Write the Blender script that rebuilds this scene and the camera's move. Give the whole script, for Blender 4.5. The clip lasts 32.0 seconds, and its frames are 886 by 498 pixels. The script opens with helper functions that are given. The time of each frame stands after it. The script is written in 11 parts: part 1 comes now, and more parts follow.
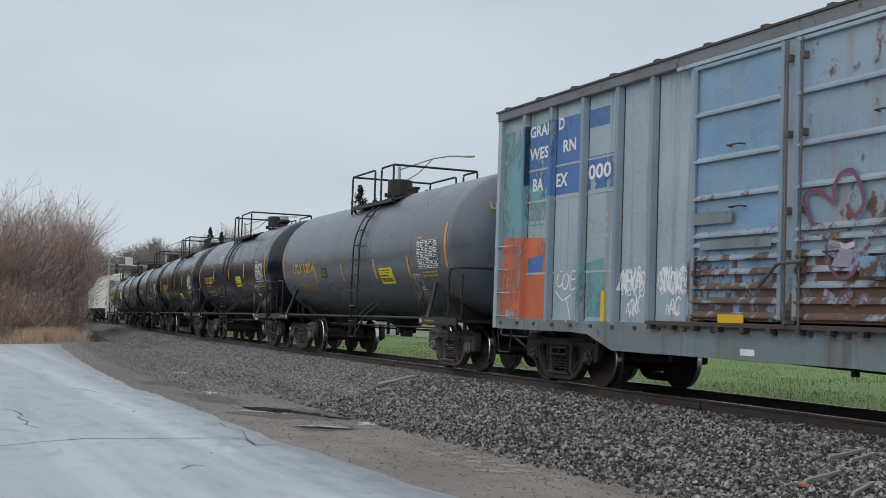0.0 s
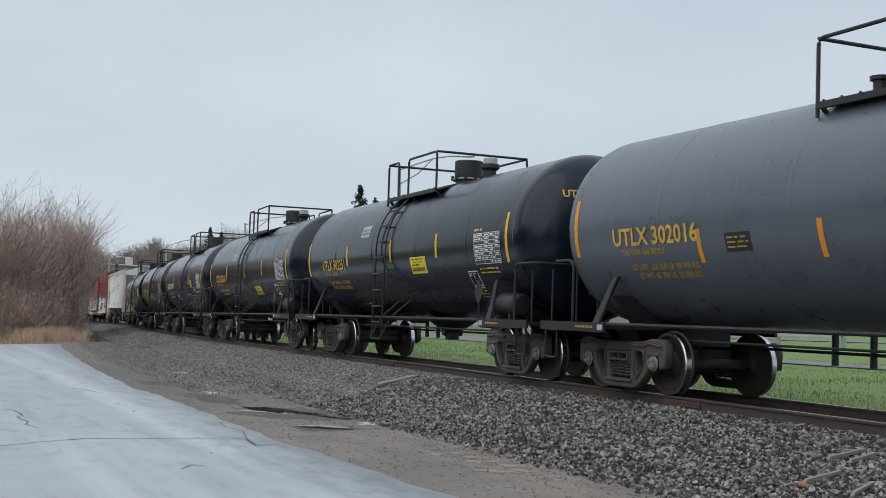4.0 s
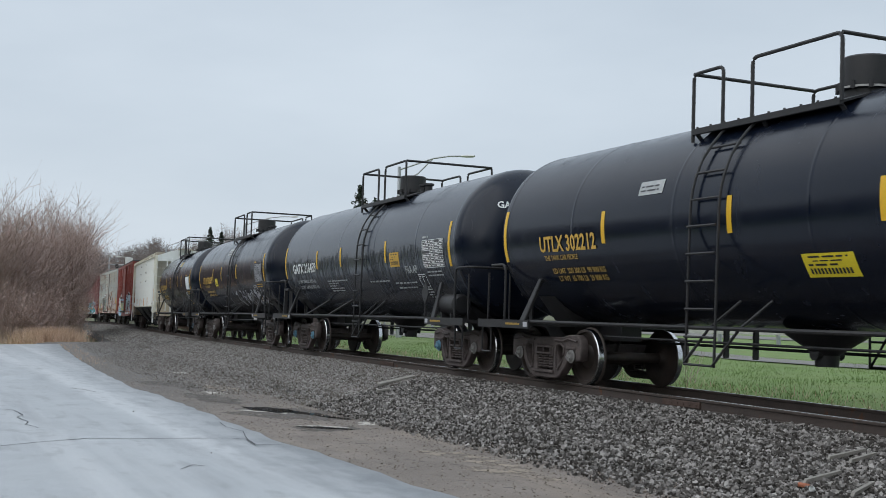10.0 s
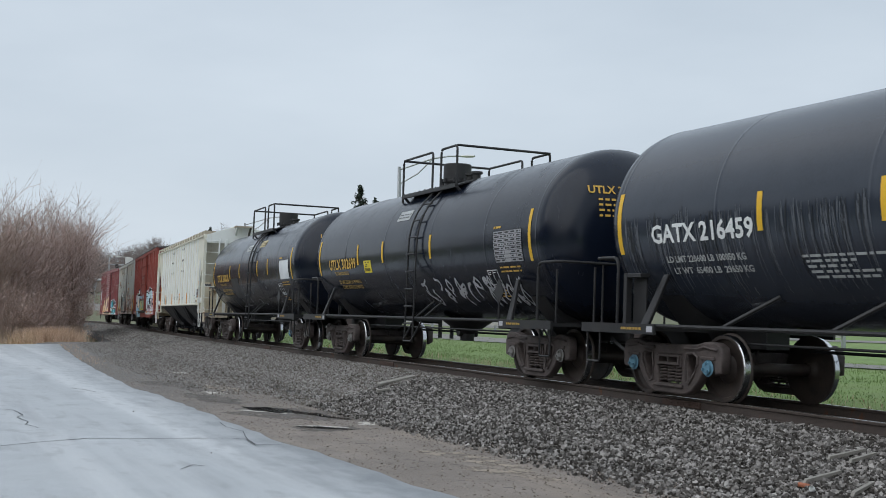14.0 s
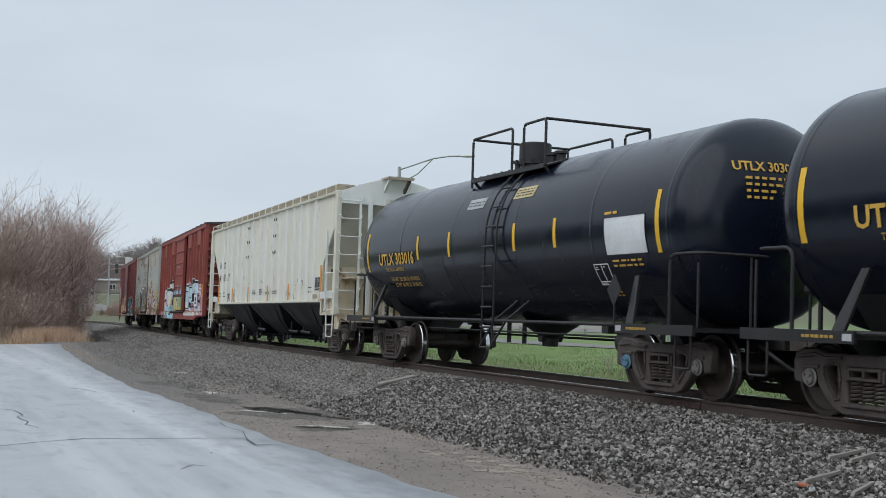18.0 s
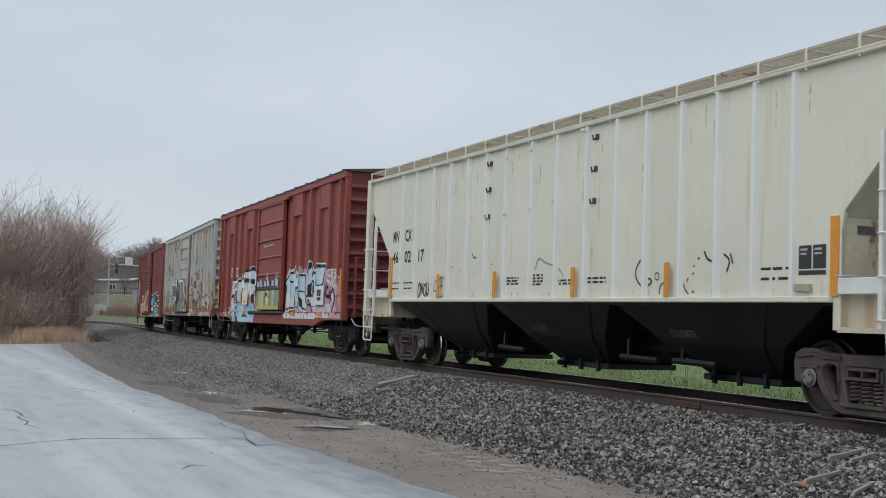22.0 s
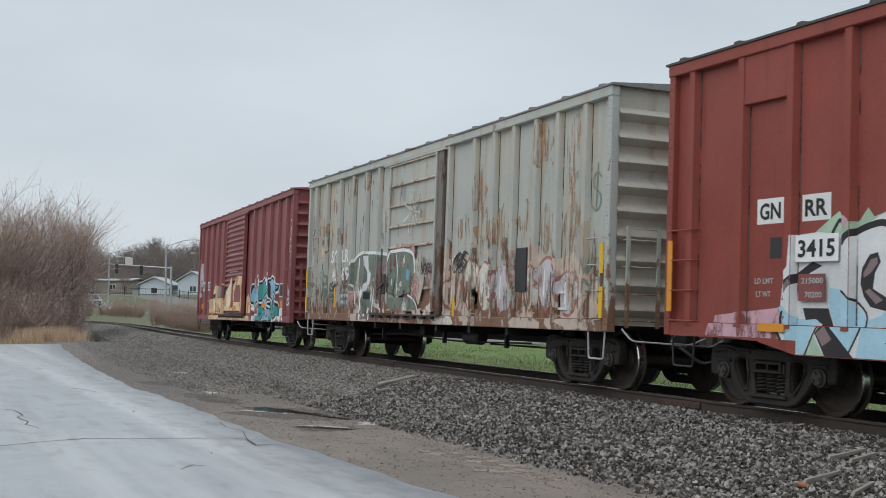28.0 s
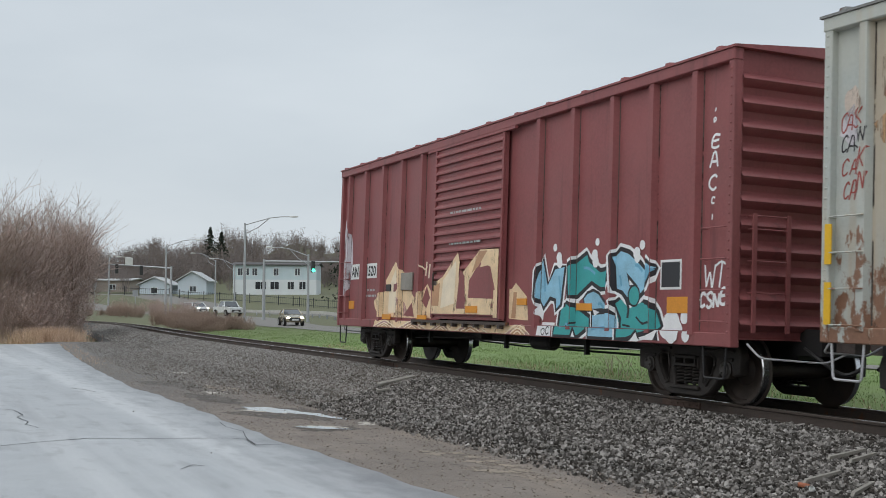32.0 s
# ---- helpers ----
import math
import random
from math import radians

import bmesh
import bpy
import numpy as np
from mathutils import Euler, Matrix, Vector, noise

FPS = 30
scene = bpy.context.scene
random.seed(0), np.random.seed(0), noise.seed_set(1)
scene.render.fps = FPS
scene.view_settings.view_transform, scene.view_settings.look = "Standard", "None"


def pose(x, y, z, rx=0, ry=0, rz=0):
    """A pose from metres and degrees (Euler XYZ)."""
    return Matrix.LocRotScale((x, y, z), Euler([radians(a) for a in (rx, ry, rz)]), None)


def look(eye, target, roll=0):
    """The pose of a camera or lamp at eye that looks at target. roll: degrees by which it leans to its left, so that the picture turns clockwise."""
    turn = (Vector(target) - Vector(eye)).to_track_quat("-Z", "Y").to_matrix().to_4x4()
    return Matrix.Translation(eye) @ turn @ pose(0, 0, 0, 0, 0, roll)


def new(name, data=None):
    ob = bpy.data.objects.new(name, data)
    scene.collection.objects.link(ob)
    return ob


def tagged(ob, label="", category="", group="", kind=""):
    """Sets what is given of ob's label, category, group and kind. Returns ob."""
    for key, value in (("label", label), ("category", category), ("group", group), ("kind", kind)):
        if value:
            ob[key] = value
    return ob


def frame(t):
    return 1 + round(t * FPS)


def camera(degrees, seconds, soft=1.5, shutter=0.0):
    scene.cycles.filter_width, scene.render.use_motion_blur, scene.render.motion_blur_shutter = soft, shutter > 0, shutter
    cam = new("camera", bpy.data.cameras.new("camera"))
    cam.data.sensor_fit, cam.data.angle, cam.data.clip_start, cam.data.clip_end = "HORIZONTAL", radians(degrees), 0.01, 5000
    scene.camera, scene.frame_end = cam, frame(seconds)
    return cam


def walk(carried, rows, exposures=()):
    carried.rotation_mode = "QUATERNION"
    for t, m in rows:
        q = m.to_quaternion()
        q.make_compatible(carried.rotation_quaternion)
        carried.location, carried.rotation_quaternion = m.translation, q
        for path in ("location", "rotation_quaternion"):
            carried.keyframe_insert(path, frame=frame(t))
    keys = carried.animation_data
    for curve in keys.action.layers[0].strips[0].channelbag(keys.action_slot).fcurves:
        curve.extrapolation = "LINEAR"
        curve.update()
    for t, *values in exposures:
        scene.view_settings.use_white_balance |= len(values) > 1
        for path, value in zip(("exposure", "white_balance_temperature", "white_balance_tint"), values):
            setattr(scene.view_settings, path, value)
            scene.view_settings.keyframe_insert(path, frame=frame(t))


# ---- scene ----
# ---- camera ----
EYE = Vector((0.0, -10.803, 1.389))
YAW, PITCH = radians(65.391), radians(2.896)
AHEAD = Vector((-math.sin(YAW) * math.cos(PITCH), math.cos(YAW) * math.cos(PITCH), math.sin(PITCH)))
cam = camera(41.255, 32.0, soft=0.6, shutter=0.12)
VIEW = look(EYE, EYE + AHEAD, 0.15)
walk(cam, [(0, VIEW), (32, VIEW)], exposures=[(0, -0.05, 6500, 10), (3.5, 0.0, 6440, 10), (6, 0.05, 6410, 10), (18, 0.05, 6410, 10), (21, -0.02, 6470, 10), (24, -0.06, 6520, 10), (26, -0.02, 6530, 10), (28, 0.02, 6660, 10), (32, 0.02, 6700, 10)])

# ---- light: an overcast sky with a wide, weak sun ----
world = bpy.data.worlds.new("overcast_sky")
scene.world = world
world.use_nodes = True
wn, wl = world.node_tree.nodes, world.node_tree.links
wn.clear()
w_out = wn.new("ShaderNodeOutputWorld")
w_bg = wn.new("ShaderNodeBackground")
w_sky = wn.new("ShaderNodeTexSky")
w_sky.sky_type, w_sky.sun_disc = "NISHITA", False
w_sky.sun_elevation, w_sky.sun_rotation = radians(48), radians(250)
w_sky.air_density, w_sky.dust_density = 1.0, 3.0
w_tc = wn.new("ShaderNodeTexCoord")
w_map = wn.new("ShaderNodeMapping")
w_map.inputs["Scale"].default_value = (1.0, 1.0, 3.2)
w_noise = wn.new("ShaderNodeTexNoise")
w_noise.inputs["Scale"].default_value = 2.1
w_noise.inputs["Detail"].default_value = 5.0
w_ramp = wn.new("ShaderNodeValToRGB")
w_ramp.color_ramp.elements[0].position, w_ramp.color_ramp.elements[0].color = 0.32, (5.0, 5.75, 6.5, 1)
w_ramp.color_ramp.elements[1].position, w_ramp.color_ramp.elements[1].color = 0.70, (6.2, 6.95, 7.65, 1)
w_mix = wn.new("ShaderNodeMixRGB")
w_mix.inputs[0].default_value = 0.93
wl.new(w_tc.outputs["Generated"], w_map.inputs["Vector"])
wl.new(w_map.outputs["Vector"], w_noise.inputs["Vector"])
wl.new(w_noise.outputs["Fac"], w_ramp.inputs["Fac"])
wl.new(w_sky.outputs["Color"], w_mix.inputs[1])
wl.new(w_ramp.outputs["Color"], w_mix.inputs[2])
wl.new(w_mix.outputs["Color"], w_bg.inputs["Color"])
# an overcast sky brightens towards the zenith
w_sep, w_up = wn.new("ShaderNodeSeparateXYZ"), wn.new("ShaderNodeMapRange")
wl.new(w_tc.outputs["Generated"], w_sep.inputs[0])
w_up.interpolation_type = "SMOOTHSTEP"
for k, v in (("From Min", 0.25), ("From Max", 0.95), ("To Min", 0.105), ("To Max", 0.155)):
    w_up.inputs[k].default_value = v
wl.new(w_sep.outputs["Z"], w_up.inputs["Value"])
wl.new(w_up.outputs["Result"], w_bg.inputs["Strength"])
wl.new(w_bg.outputs["Background"], w_out.inputs["Surface"])
sun = new("sun", bpy.data.lights.new("sun", "SUN"))
sun.data.energy, sun.data.angle, sun.data.color = 1.15, radians(85), (1.0, 0.98, 0.95)
sun.matrix_world = look((0, 0, 19), (-8, 23, 0))

# ---- the track: curvature and grade along it ----
GS = np.linspace(-300.0, 40.0, 1361)
_cur = np.interp(GS, [-300, -150, -130, -80, -40, 0, 40], [0.0, -0.004, -0.006, 0.0, 0.002275, 0.000747, 0.000747])
_gra = np.interp(GS, [-130, -80, -40, 0], [-0.00023, 0.003115, 0.0029, -0.01047])
LEAN = 0.03228


def summed(f):
    c = np.concatenate([[0], np.cumsum((f[1:] + f[:-1]) / 2 * np.diff(GS))])
    return c - c[1200]


_th = summed(_cur)
_cx, _cy, _cz = summed(np.cos(_th)), summed(np.sin(_th)), summed(_gra)


def along(s):
    """Heading and centre of the track at arc length s; straight on past its ends."""
    c = min(max(s, -300.0), 40.0)
    th = float(np.interp(c, GS, _th))
    p = Vector((float(np.interp(c, GS, _cx)), float(np.interp(c, GS, _cy)), float(np.interp(c, GS, _cz))))
    g = float(np.interp(c, GS, _gra))
    return th, p + Vector((math.cos(th), math.sin(th), g if s > 40 else 0)) * (s - c)


def on_track(s, lat, z, lean=LEAN):
    th, p = along(s)
    o = lat * math.cos(lean) + z * math.sin(lean)
    return p + Vector((-math.sin(th) * o, math.cos(th) * o, -lat * math.sin(lean) + z * math.cos(lean)))


def travelled(t):
    return 4.6482 * (t - 16) + 0.0126 * (t - 16) ** 2


def car_pose(s, half):
    """A car's pose: its trucks, half before and behind its centre, ride on the track."""
    a, b = on_track(s - half, 0, 0), on_track(s + half, 0, 0)
    ahead = (b - a).normalized()
    side = Vector((0, 0, 1)).cross(ahead).normalized()
    up = ahead.cross(side)
    up = (up * math.cos(LEAN) + side * math.sin(LEAN)).normalized()
    side = up.cross(ahead)
    m = Matrix((ahead, side, up)).transposed().to_4x4()
    m.translation = (a + b) / 2
    return m


# ---- materials ----
def mat(name, base, var=0.12, rough=0.6, metal=0.0, scale=1.5, fine=40.0, bump=0.15, streak=None, rust=None, dust=None,
        spread=0.12, spec=0.5, island=0.0, per_object=0.0, coat=0.0, ragged=None, far=None, lanes=None, runs=None):
    """Painted or natural surface: colour varied at two scales, with optional run-down streaks, rust patches and dust.
    streak, rust, dust: (colour, amount 0..1, scale). ragged: (scale, share left bare) for paint worn through.
    far: (colour, x near, x far) for ground that changes along the line. lanes: (colour, amount, scale) streaks along the line.
    runs: (scale, strength) of drip runs that dull the gloss down a side."""
    m = bpy.data.materials.new(name)
    m.use_nodes = True
    n, l = m.node_tree.nodes, m.node_tree.links
    b = n["Principled BSDF"]
    b.inputs["Metallic"].default_value = metal
    b.inputs["Specular IOR Level"].default_value = spec
    if coat:
        b.inputs["Coat Weight"].default_value, b.inputs["Coat Roughness"].default_value = coat, 0.12
    tc = n.new("ShaderNodeTexCoord")

    def noise_at(sc, stretch=(1, 1, 1), detail=4.0, rgh=0.6):
        mp = n.new("ShaderNodeMapping")
        mp.inputs["Scale"].default_value = stretch
        l.new(tc.outputs["Object"], mp.inputs["Vector"])
        t = n.new("ShaderNodeTexNoise")
        t.inputs["Scale"].default_value, t.inputs["Detail"].default_value, t.inputs["Roughness"].default_value = sc, detail, rgh
        l.new(mp.outputs["Vector"], t.inputs["Vector"])
        return t.outputs["Fac"]

    def mixed(fac, a, c):
        x = n.new("ShaderNodeMixRGB")
        for i, v in ((0, fac), (1, a), (2, c)):
            if hasattr(v, "is_output"):
                l.new(v, x.inputs[i])
            elif i == 0:
                x.inputs[0].default_value = v
            else:
                x.inputs[i].default_value = (*v, 1)
        return x.outputs["Color"]

    def stepped(v, lo, hi):
        r = n.new("ShaderNodeMapRange")
        r.inputs["From Min"].default_value, r.inputs["From Max"].default_value = lo, hi
        l.new(v, r.inputs["Value"])
        return r.outputs["Result"]

    dark = [c * (1 - var) for c in base]
    light = [min(1, c * (1 + var)) for c in base]
    big, small = noise_at(scale), noise_at(fine, detail=2.0)
    col = mixed(stepped(big, 0.3, 0.7), dark, light)
    col = mixed(stepped(small, 0.25, 0.75), col, mixed(0.5, col, [min(1, c * (1 + var)) for c in light]))
    if island:
        g = n.new("ShaderNodeNewGeometry")
        pw = n.new("ShaderNodeMath")
        pw.operation = "POWER"
        l.new(g.outputs["Random Per Island"], pw.inputs[0])
        pw.inputs[1].default_value = 1.9 if island > 0.8 else 1.0
        col = mixed(pw.outputs[0], [c * (1 - island) * k for c, k in zip(base, (1.15, 1.0, 0.85))], [min(1, c * (1 + island)) for c in base])
    if per_object:
        o = n.new("ShaderNodeObjectInfo")
        h = n.new("ShaderNodeMath")
        h.operation = "MULTIPLY"
        l.new(o.outputs["Random"], h.inputs[0])
        h.inputs[1].default_value = per_object
        col = mixed(h.outputs[0], col, [c * 0.45 for c in base])
    rg = stepped(small, -1.0, 2.0)
    if streak:
        f = stepped(noise_at(streak[2], (1, 1, 0.06), 3.0), 0.70 - 0.3 * streak[1], 0.80 - 0.22 * streak[1])
        h = n.new("ShaderNodeMath")
        h.operation = "MULTIPLY"
        l.new(f, h.inputs[0])
        h.inputs[1].default_value = min(1.0, 0.35 + 0.5 * streak[1])
        col = mixed(h.outputs[0], col, streak[0])
    if dust:
        f = stepped(noise_at(dust[2], detail=6.0), 0.35, 0.8)
        h = n.new("ShaderNodeMath")
        h.operation = "MULTIPLY"
        l.new(f, h.inputs[0])
        h.inputs[1].default_value = dust[1]
        col = mixed(h.outputs[0], col, dust[0])
    if lanes:
        f = stepped(noise_at(lanes[2], (0.16, 1, 1), 7.0, 0.65), 0.47, 0.66)
        h = n.new("ShaderNodeMath")
        h.operation = "MULTIPLY"
        l.new(f, h.inputs[0])
        h.inputs[1].default_value = lanes[1]
        col = mixed(h.outputs[0], col, lanes[0])
    if rust:
        f = noise_at(rust[2], (1, 1, 0.55), 9.0, 0.68)
        if len(rust) > 3:  # more of it towards the foot of the side
            sp, ad = n.new("ShaderNodeSeparateXYZ"), n.new("ShaderNodeMath")
            l.new(tc.outputs["Object"], sp.inputs[0])
            ad.operation = "MULTIPLY_ADD"
            l.new(stepped(sp.outputs[2], rust[4], rust[3]), ad.inputs[0])
            ad.inputs[1].default_value = rust[5]
            l.new(f, ad.inputs[2])
            f = ad.outputs[0]
        f = stepped(f, 0.70 - 0.25 * rust[1], 0.74 - 0.22 * rust[1])
        col = mixed(f, col, mixed(small, [c * 0.6 for c in rust[0]], rust[0]))
    if far:
        sx = n.new("ShaderNodeSeparateXYZ")
        l.new(tc.outputs["Object"], sx.inputs[0])
        ad = n.new("ShaderNodeMath")
        ad.operation = "MULTIPLY_ADD"
        l.new(noise_at(0.06, detail=6.0), ad.inputs[0])
        ad.inputs[1].default_value = 60.0
        l.new(sx.outputs["X"], ad.inputs[2])
        col = mixed(stepped(ad.outputs[0], far[1] + 30, far[2] + 30), col, mixed(small, [c * 0.75 for c in far[0]], far[0]))
    if ragged:
        l.new(stepped(noise_at(ragged[0], (1, 1, ragged[2] if len(ragged) > 2 else 0.45), 8.0, 0.7), ragged[1] + 0.22, ragged[1] + 0.32), b.inputs["Alpha"])
    l.new(col, b.inputs["Base Color"])
    mr = n.new("ShaderNodeMapRange")
    mr.inputs["To Min"].default_value, mr.inputs["To Max"].default_value = max(0.03, rough - spread), min(1, rough + spread)
    l.new(big, mr.inputs["Value"])
    if runs:
        ad = n.new("ShaderNodeMath")
        ad.operation = "MULTIPLY_ADD"
        l.new(stepped(noise_at(runs[0], (1, 1, 0.09), 5.0, 0.7), 0.46, 0.70), ad.inputs[0])
        ad.inputs[1].default_value = runs[1]
        l.new(mr.outputs["Result"], ad.inputs[2])
        l.new(ad.outputs[0], b.inputs["Roughness"])
    else:
        l.new(mr.outputs["Result"], b.inputs["Roughness"])
    if bump:
        bp = n.new("ShaderNodeBump")
        bp.inputs["Strength"].default_value, bp.inputs["Distance"].default_value = bump, 0.02
        l.new(small, bp.inputs["Height"])
        l.new(bp.outputs["Normal"], b.inputs["Normal"])
    return m


def glow(name, colour, strength):
    m = bpy.data.materials.new(name)
    m.use_nodes = True
    b = m.node_tree.nodes["Principled BSDF"]
    b.inputs["Base Color"].default_value = (*colour, 1)
    b.inputs["Emission Color"].default_value = (*colour, 1)
    b.inputs["Emission Strength"].default_value = strength
    return m


RUST = (0.16, 0.065, 0.03)
M = dict(
    tank_black=mat("black_tank_paint", (0.0052, 0.0080, 0.0165), 0.15, 0.17, fine=25, bump=0.012, streak=((0.0095, 0.0145, 0.026), 0.4, 6), dust=((0.011, 0.016, 0.028), 0.3, 0.9), spec=0.34, spread=0.05, runs=(2.6, 0.14)),
    tank_streaked=mat("streaked_black_tank_paint", (0.026, 0.032, 0.045), 0.15, 0.20, fine=25, bump=0.015, streak=((0.024, 0.028, 0.038), 0.35, 9), dust=((0.05, 0.056, 0.068), 0.3, 0.7), spec=0.45, spread=0.06),
    tank_grey=mat("faded_grey_tank_paint", (0.092, 0.104, 0.126), 0.12, 0.30, fine=25, bump=0.02, streak=((0.080, 0.089, 0.106), 0.4, 8), dust=((0.112, 0.122, 0.142), 0.4, 0.8), spec=0.5),
    patch_black=mat("dull_black_touch_up_paint", (0.016, 0.019, 0.025), 0.15, 0.34, bump=0.01, spec=0.4),
    sticker_tan=mat("faded_tan_sticker", (0.52, 0.42, 0.22), 0.15, 0.6, scale=3, bump=0),
    run_black=mat("black_drip_run", (0.008, 0.010, 0.014), 0.2, 0.4, bump=0),
    run_pale=mat("grey_drip_run", (0.085, 0.093, 0.108), 0.2, 0.5, bump=0),
    black=mat("black_underframe_paint", (0.017, 0.017, 0.0185), 0.2, 0.5, spec=0.4, dust=((0.055, 0.047, 0.042), 0.4, 3)),
    steel_dark=mat("dirty_cast_steel", (0.062, 0.050, 0.047), 0.35, 0.66, metal=0.1, scale=7, dust=((0.185, 0.143, 0.130), 0.55, 6), bump=0.3),
    steel_black=mat("oily_black_cast_steel", (0.024, 0.021, 0.020), 0.3, 0.6, scale=6, dust=((0.075, 0.058, 0.048), 0.5, 5), bump=0.3, spec=0.4),
    wheel=mat("rusty_wheel_steel", (0.034, 0.026, 0.023), 0.3, 0.6, metal=0.2, scale=4, dust=((0.085, 0.06, 0.045), 0.5, 4)),
    tread=mat("polished_wheel_tread", (0.55, 0.55, 0.56), 0.1, 0.22, metal=1.0, bump=0.02),
    cap=mat("bearing_cap_grey", (0.22, 0.21, 0.20), 0.2, 0.55, metal=0.3),
    cap_dark=mat("oily_bearing_cap", (0.060, 0.055, 0.052), 0.3, 0.55, metal=0.2, dust=((0.14, 0.13, 0.12), 0.4, 9)),
    cap_blue=mat("bearing_cap_blue", (0.10, 0.22, 0.30), 0.2, 0.5),
    rail=mat("rusty_rail_steel", (0.062, 0.047, 0.040), 0.25, 0.75, scale=3, rust=(RUST, 0.35, 3), bump=0.25),
    railtop=mat("worn_rail_head", (0.52, 0.51, 0.50), 0.15, 0.26, metal=0.9, bump=0.03),
    joint=mat("rusty_joint_bar", (0.075, 0.048, 0.038), 0.3, 0.85, scale=8),
    tie=mat("weathered_sleeper_wood", (0.050, 0.041, 0.035), 0.3, 0.9, scale=5, per_object=0.6),
    white=mat("white_stencil", (0.72, 0.73, 0.72), 0.1, 0.6, bump=0),
    offwhite=mat("worn_white_stencil", (0.36, 0.37, 0.37), 0.25, 0.7, scale=9, bump=0),
    yellow=mat("yellow_reflector", (0.72, 0.42, 0.02), 0.12, 0.42, bump=0),
    yellow_sign=mat("yellow_label", (0.76, 0.60, 0.03), 0.12, 0.5, bump=0),
    orange=mat("orange_reflector", (0.66, 0.27, 0.03), 0.15, 0.5, bump=0),
    gold=mat("ochre_stencil", (0.60, 0.36, 0.06), 0.15, 0.6, bump=0),
    dim_gold=mat("dull_ochre_print", (0.38, 0.24, 0.05), 0.2, 0.6, scale=6, bump=0),
    ink=mat("black_stencil", (0.02, 0.02, 0.022), 0.1, 0.6, bump=0),
    darkpanel=mat("dark_consolidated_panel", (0.03, 0.03, 0.034), 0.1, 0.5, bump=0),
    g_chalk=mat("chalky_white_paint", (0.68, 0.695, 0.705), 0.14, 0.65, bump=0, scale=2.5, dust=((0.55, 0.57, 0.59), 0.5, 3.0)),
    faint_print=mat("faint_grey_stencil", (0.085, 0.088, 0.092), 0.3, 0.7, scale=9, bump=0),
    tag_grey=mat("pale_marker_line", (0.40, 0.40, 0.42), 0.2, 0.7, bump=0),
)


# ---- mesh tools ----
def part(name, bm, material, parent=None, label="", smooth=False):
    """Links a bmesh as one mesh object under a thing or part."""
    me = bm if isinstance(bm, bpy.types.Mesh) else bpy.data.meshes.new(name)
    if me is not bm:
        bmesh.ops.recalc_face_normals(bm, faces=bm.faces)
        bm.to_mesh(me)
        bm.free()
        for q in material if isinstance(material, (list, tuple)) else [material]:
            me.materials.append(q)
        if smooth:
            me.shade_smooth()
            me.set_sharp_from_angle(angle=radians(38))
    ob = new(name, me)
    if parent:
        ob.parent = parent
    if label:
        tagged(ob, label)
    return ob


def box(bm, x0, x1, y0, y1, z0, z1, bev=0.0, mi=0):
    vs = [bm.verts.new((x, y, z)) for x in (x0, x1) for y in (y0, y1) for z in (z0, z1)]
    fs = [bm.faces.new([vs[i] for i in q]) for q in ((0, 1, 3, 2), (4, 6, 7, 5), (0, 4, 5, 1), (2, 3, 7, 6), (0, 2, 6, 4), (1, 5, 7, 3))]
    for f in fs:
        f.material_index = mi
    if bev:
        es = list({e for f in fs for e in f.edges})
        bmesh.ops.bevel(bm, geom=es, offset=bev, segments=1, affect="EDGES", profile=0.5)
    return vs


def prism(bm, poly, y0, y1, mi=0):
    """An outline of (x, z) points, extruded from y0 to y1."""
    a = [bm.verts.new((x, y0, z)) for x, z in poly]
    b = [bm.verts.new((x, y1, z)) for x, z in poly]
    n = len(poly)
    fs = [bm.faces.new(a), bm.faces.new(b[::-1])] + [bm.faces.new((a[i], b[i], b[(i + 1) % n], a[(i + 1) % n])) for i in range(n)]
    for f in fs:
        f.material_index = mi
    return fs


def pipe(bm, pts, r, seg=6, mi=0, closed_ends=True, radii=None):
    """A round bar along the points."""
    pts = [Vector(p) for p in pts]
    rings = []
    for i, p in enumerate(pts):
        d = ((pts[i] - pts[i - 1]).normalized() if i else Vector()) + ((pts[i + 1] - pts[i]).normalized() if i + 1 < len(pts) else Vector())
        d.normalize()
        u = d.cross(Vector((0, 0, 1)) if abs(d.z) < 0.9 else Vector((1, 0, 0))).normalized()
        w = d.cross(u)
        q = radii[i] if radii else r
        rings.append([bm.verts.new(p + (u * math.cos(2 * math.pi * k / seg) + w * math.sin(2 * math.pi * k / seg)) * q) for k in range(seg)])
    for a, b in zip(rings, rings[1:]):
        for k in range(seg):
            bm.faces.new((a[k], a[(k + 1) % seg], b[(k + 1) % seg], b[k])).material_index = mi
    if closed_ends:
        bm.faces.new(rings[0][::-1]).material_index = mi
        bm.faces.new(rings[-1]).material_index = mi


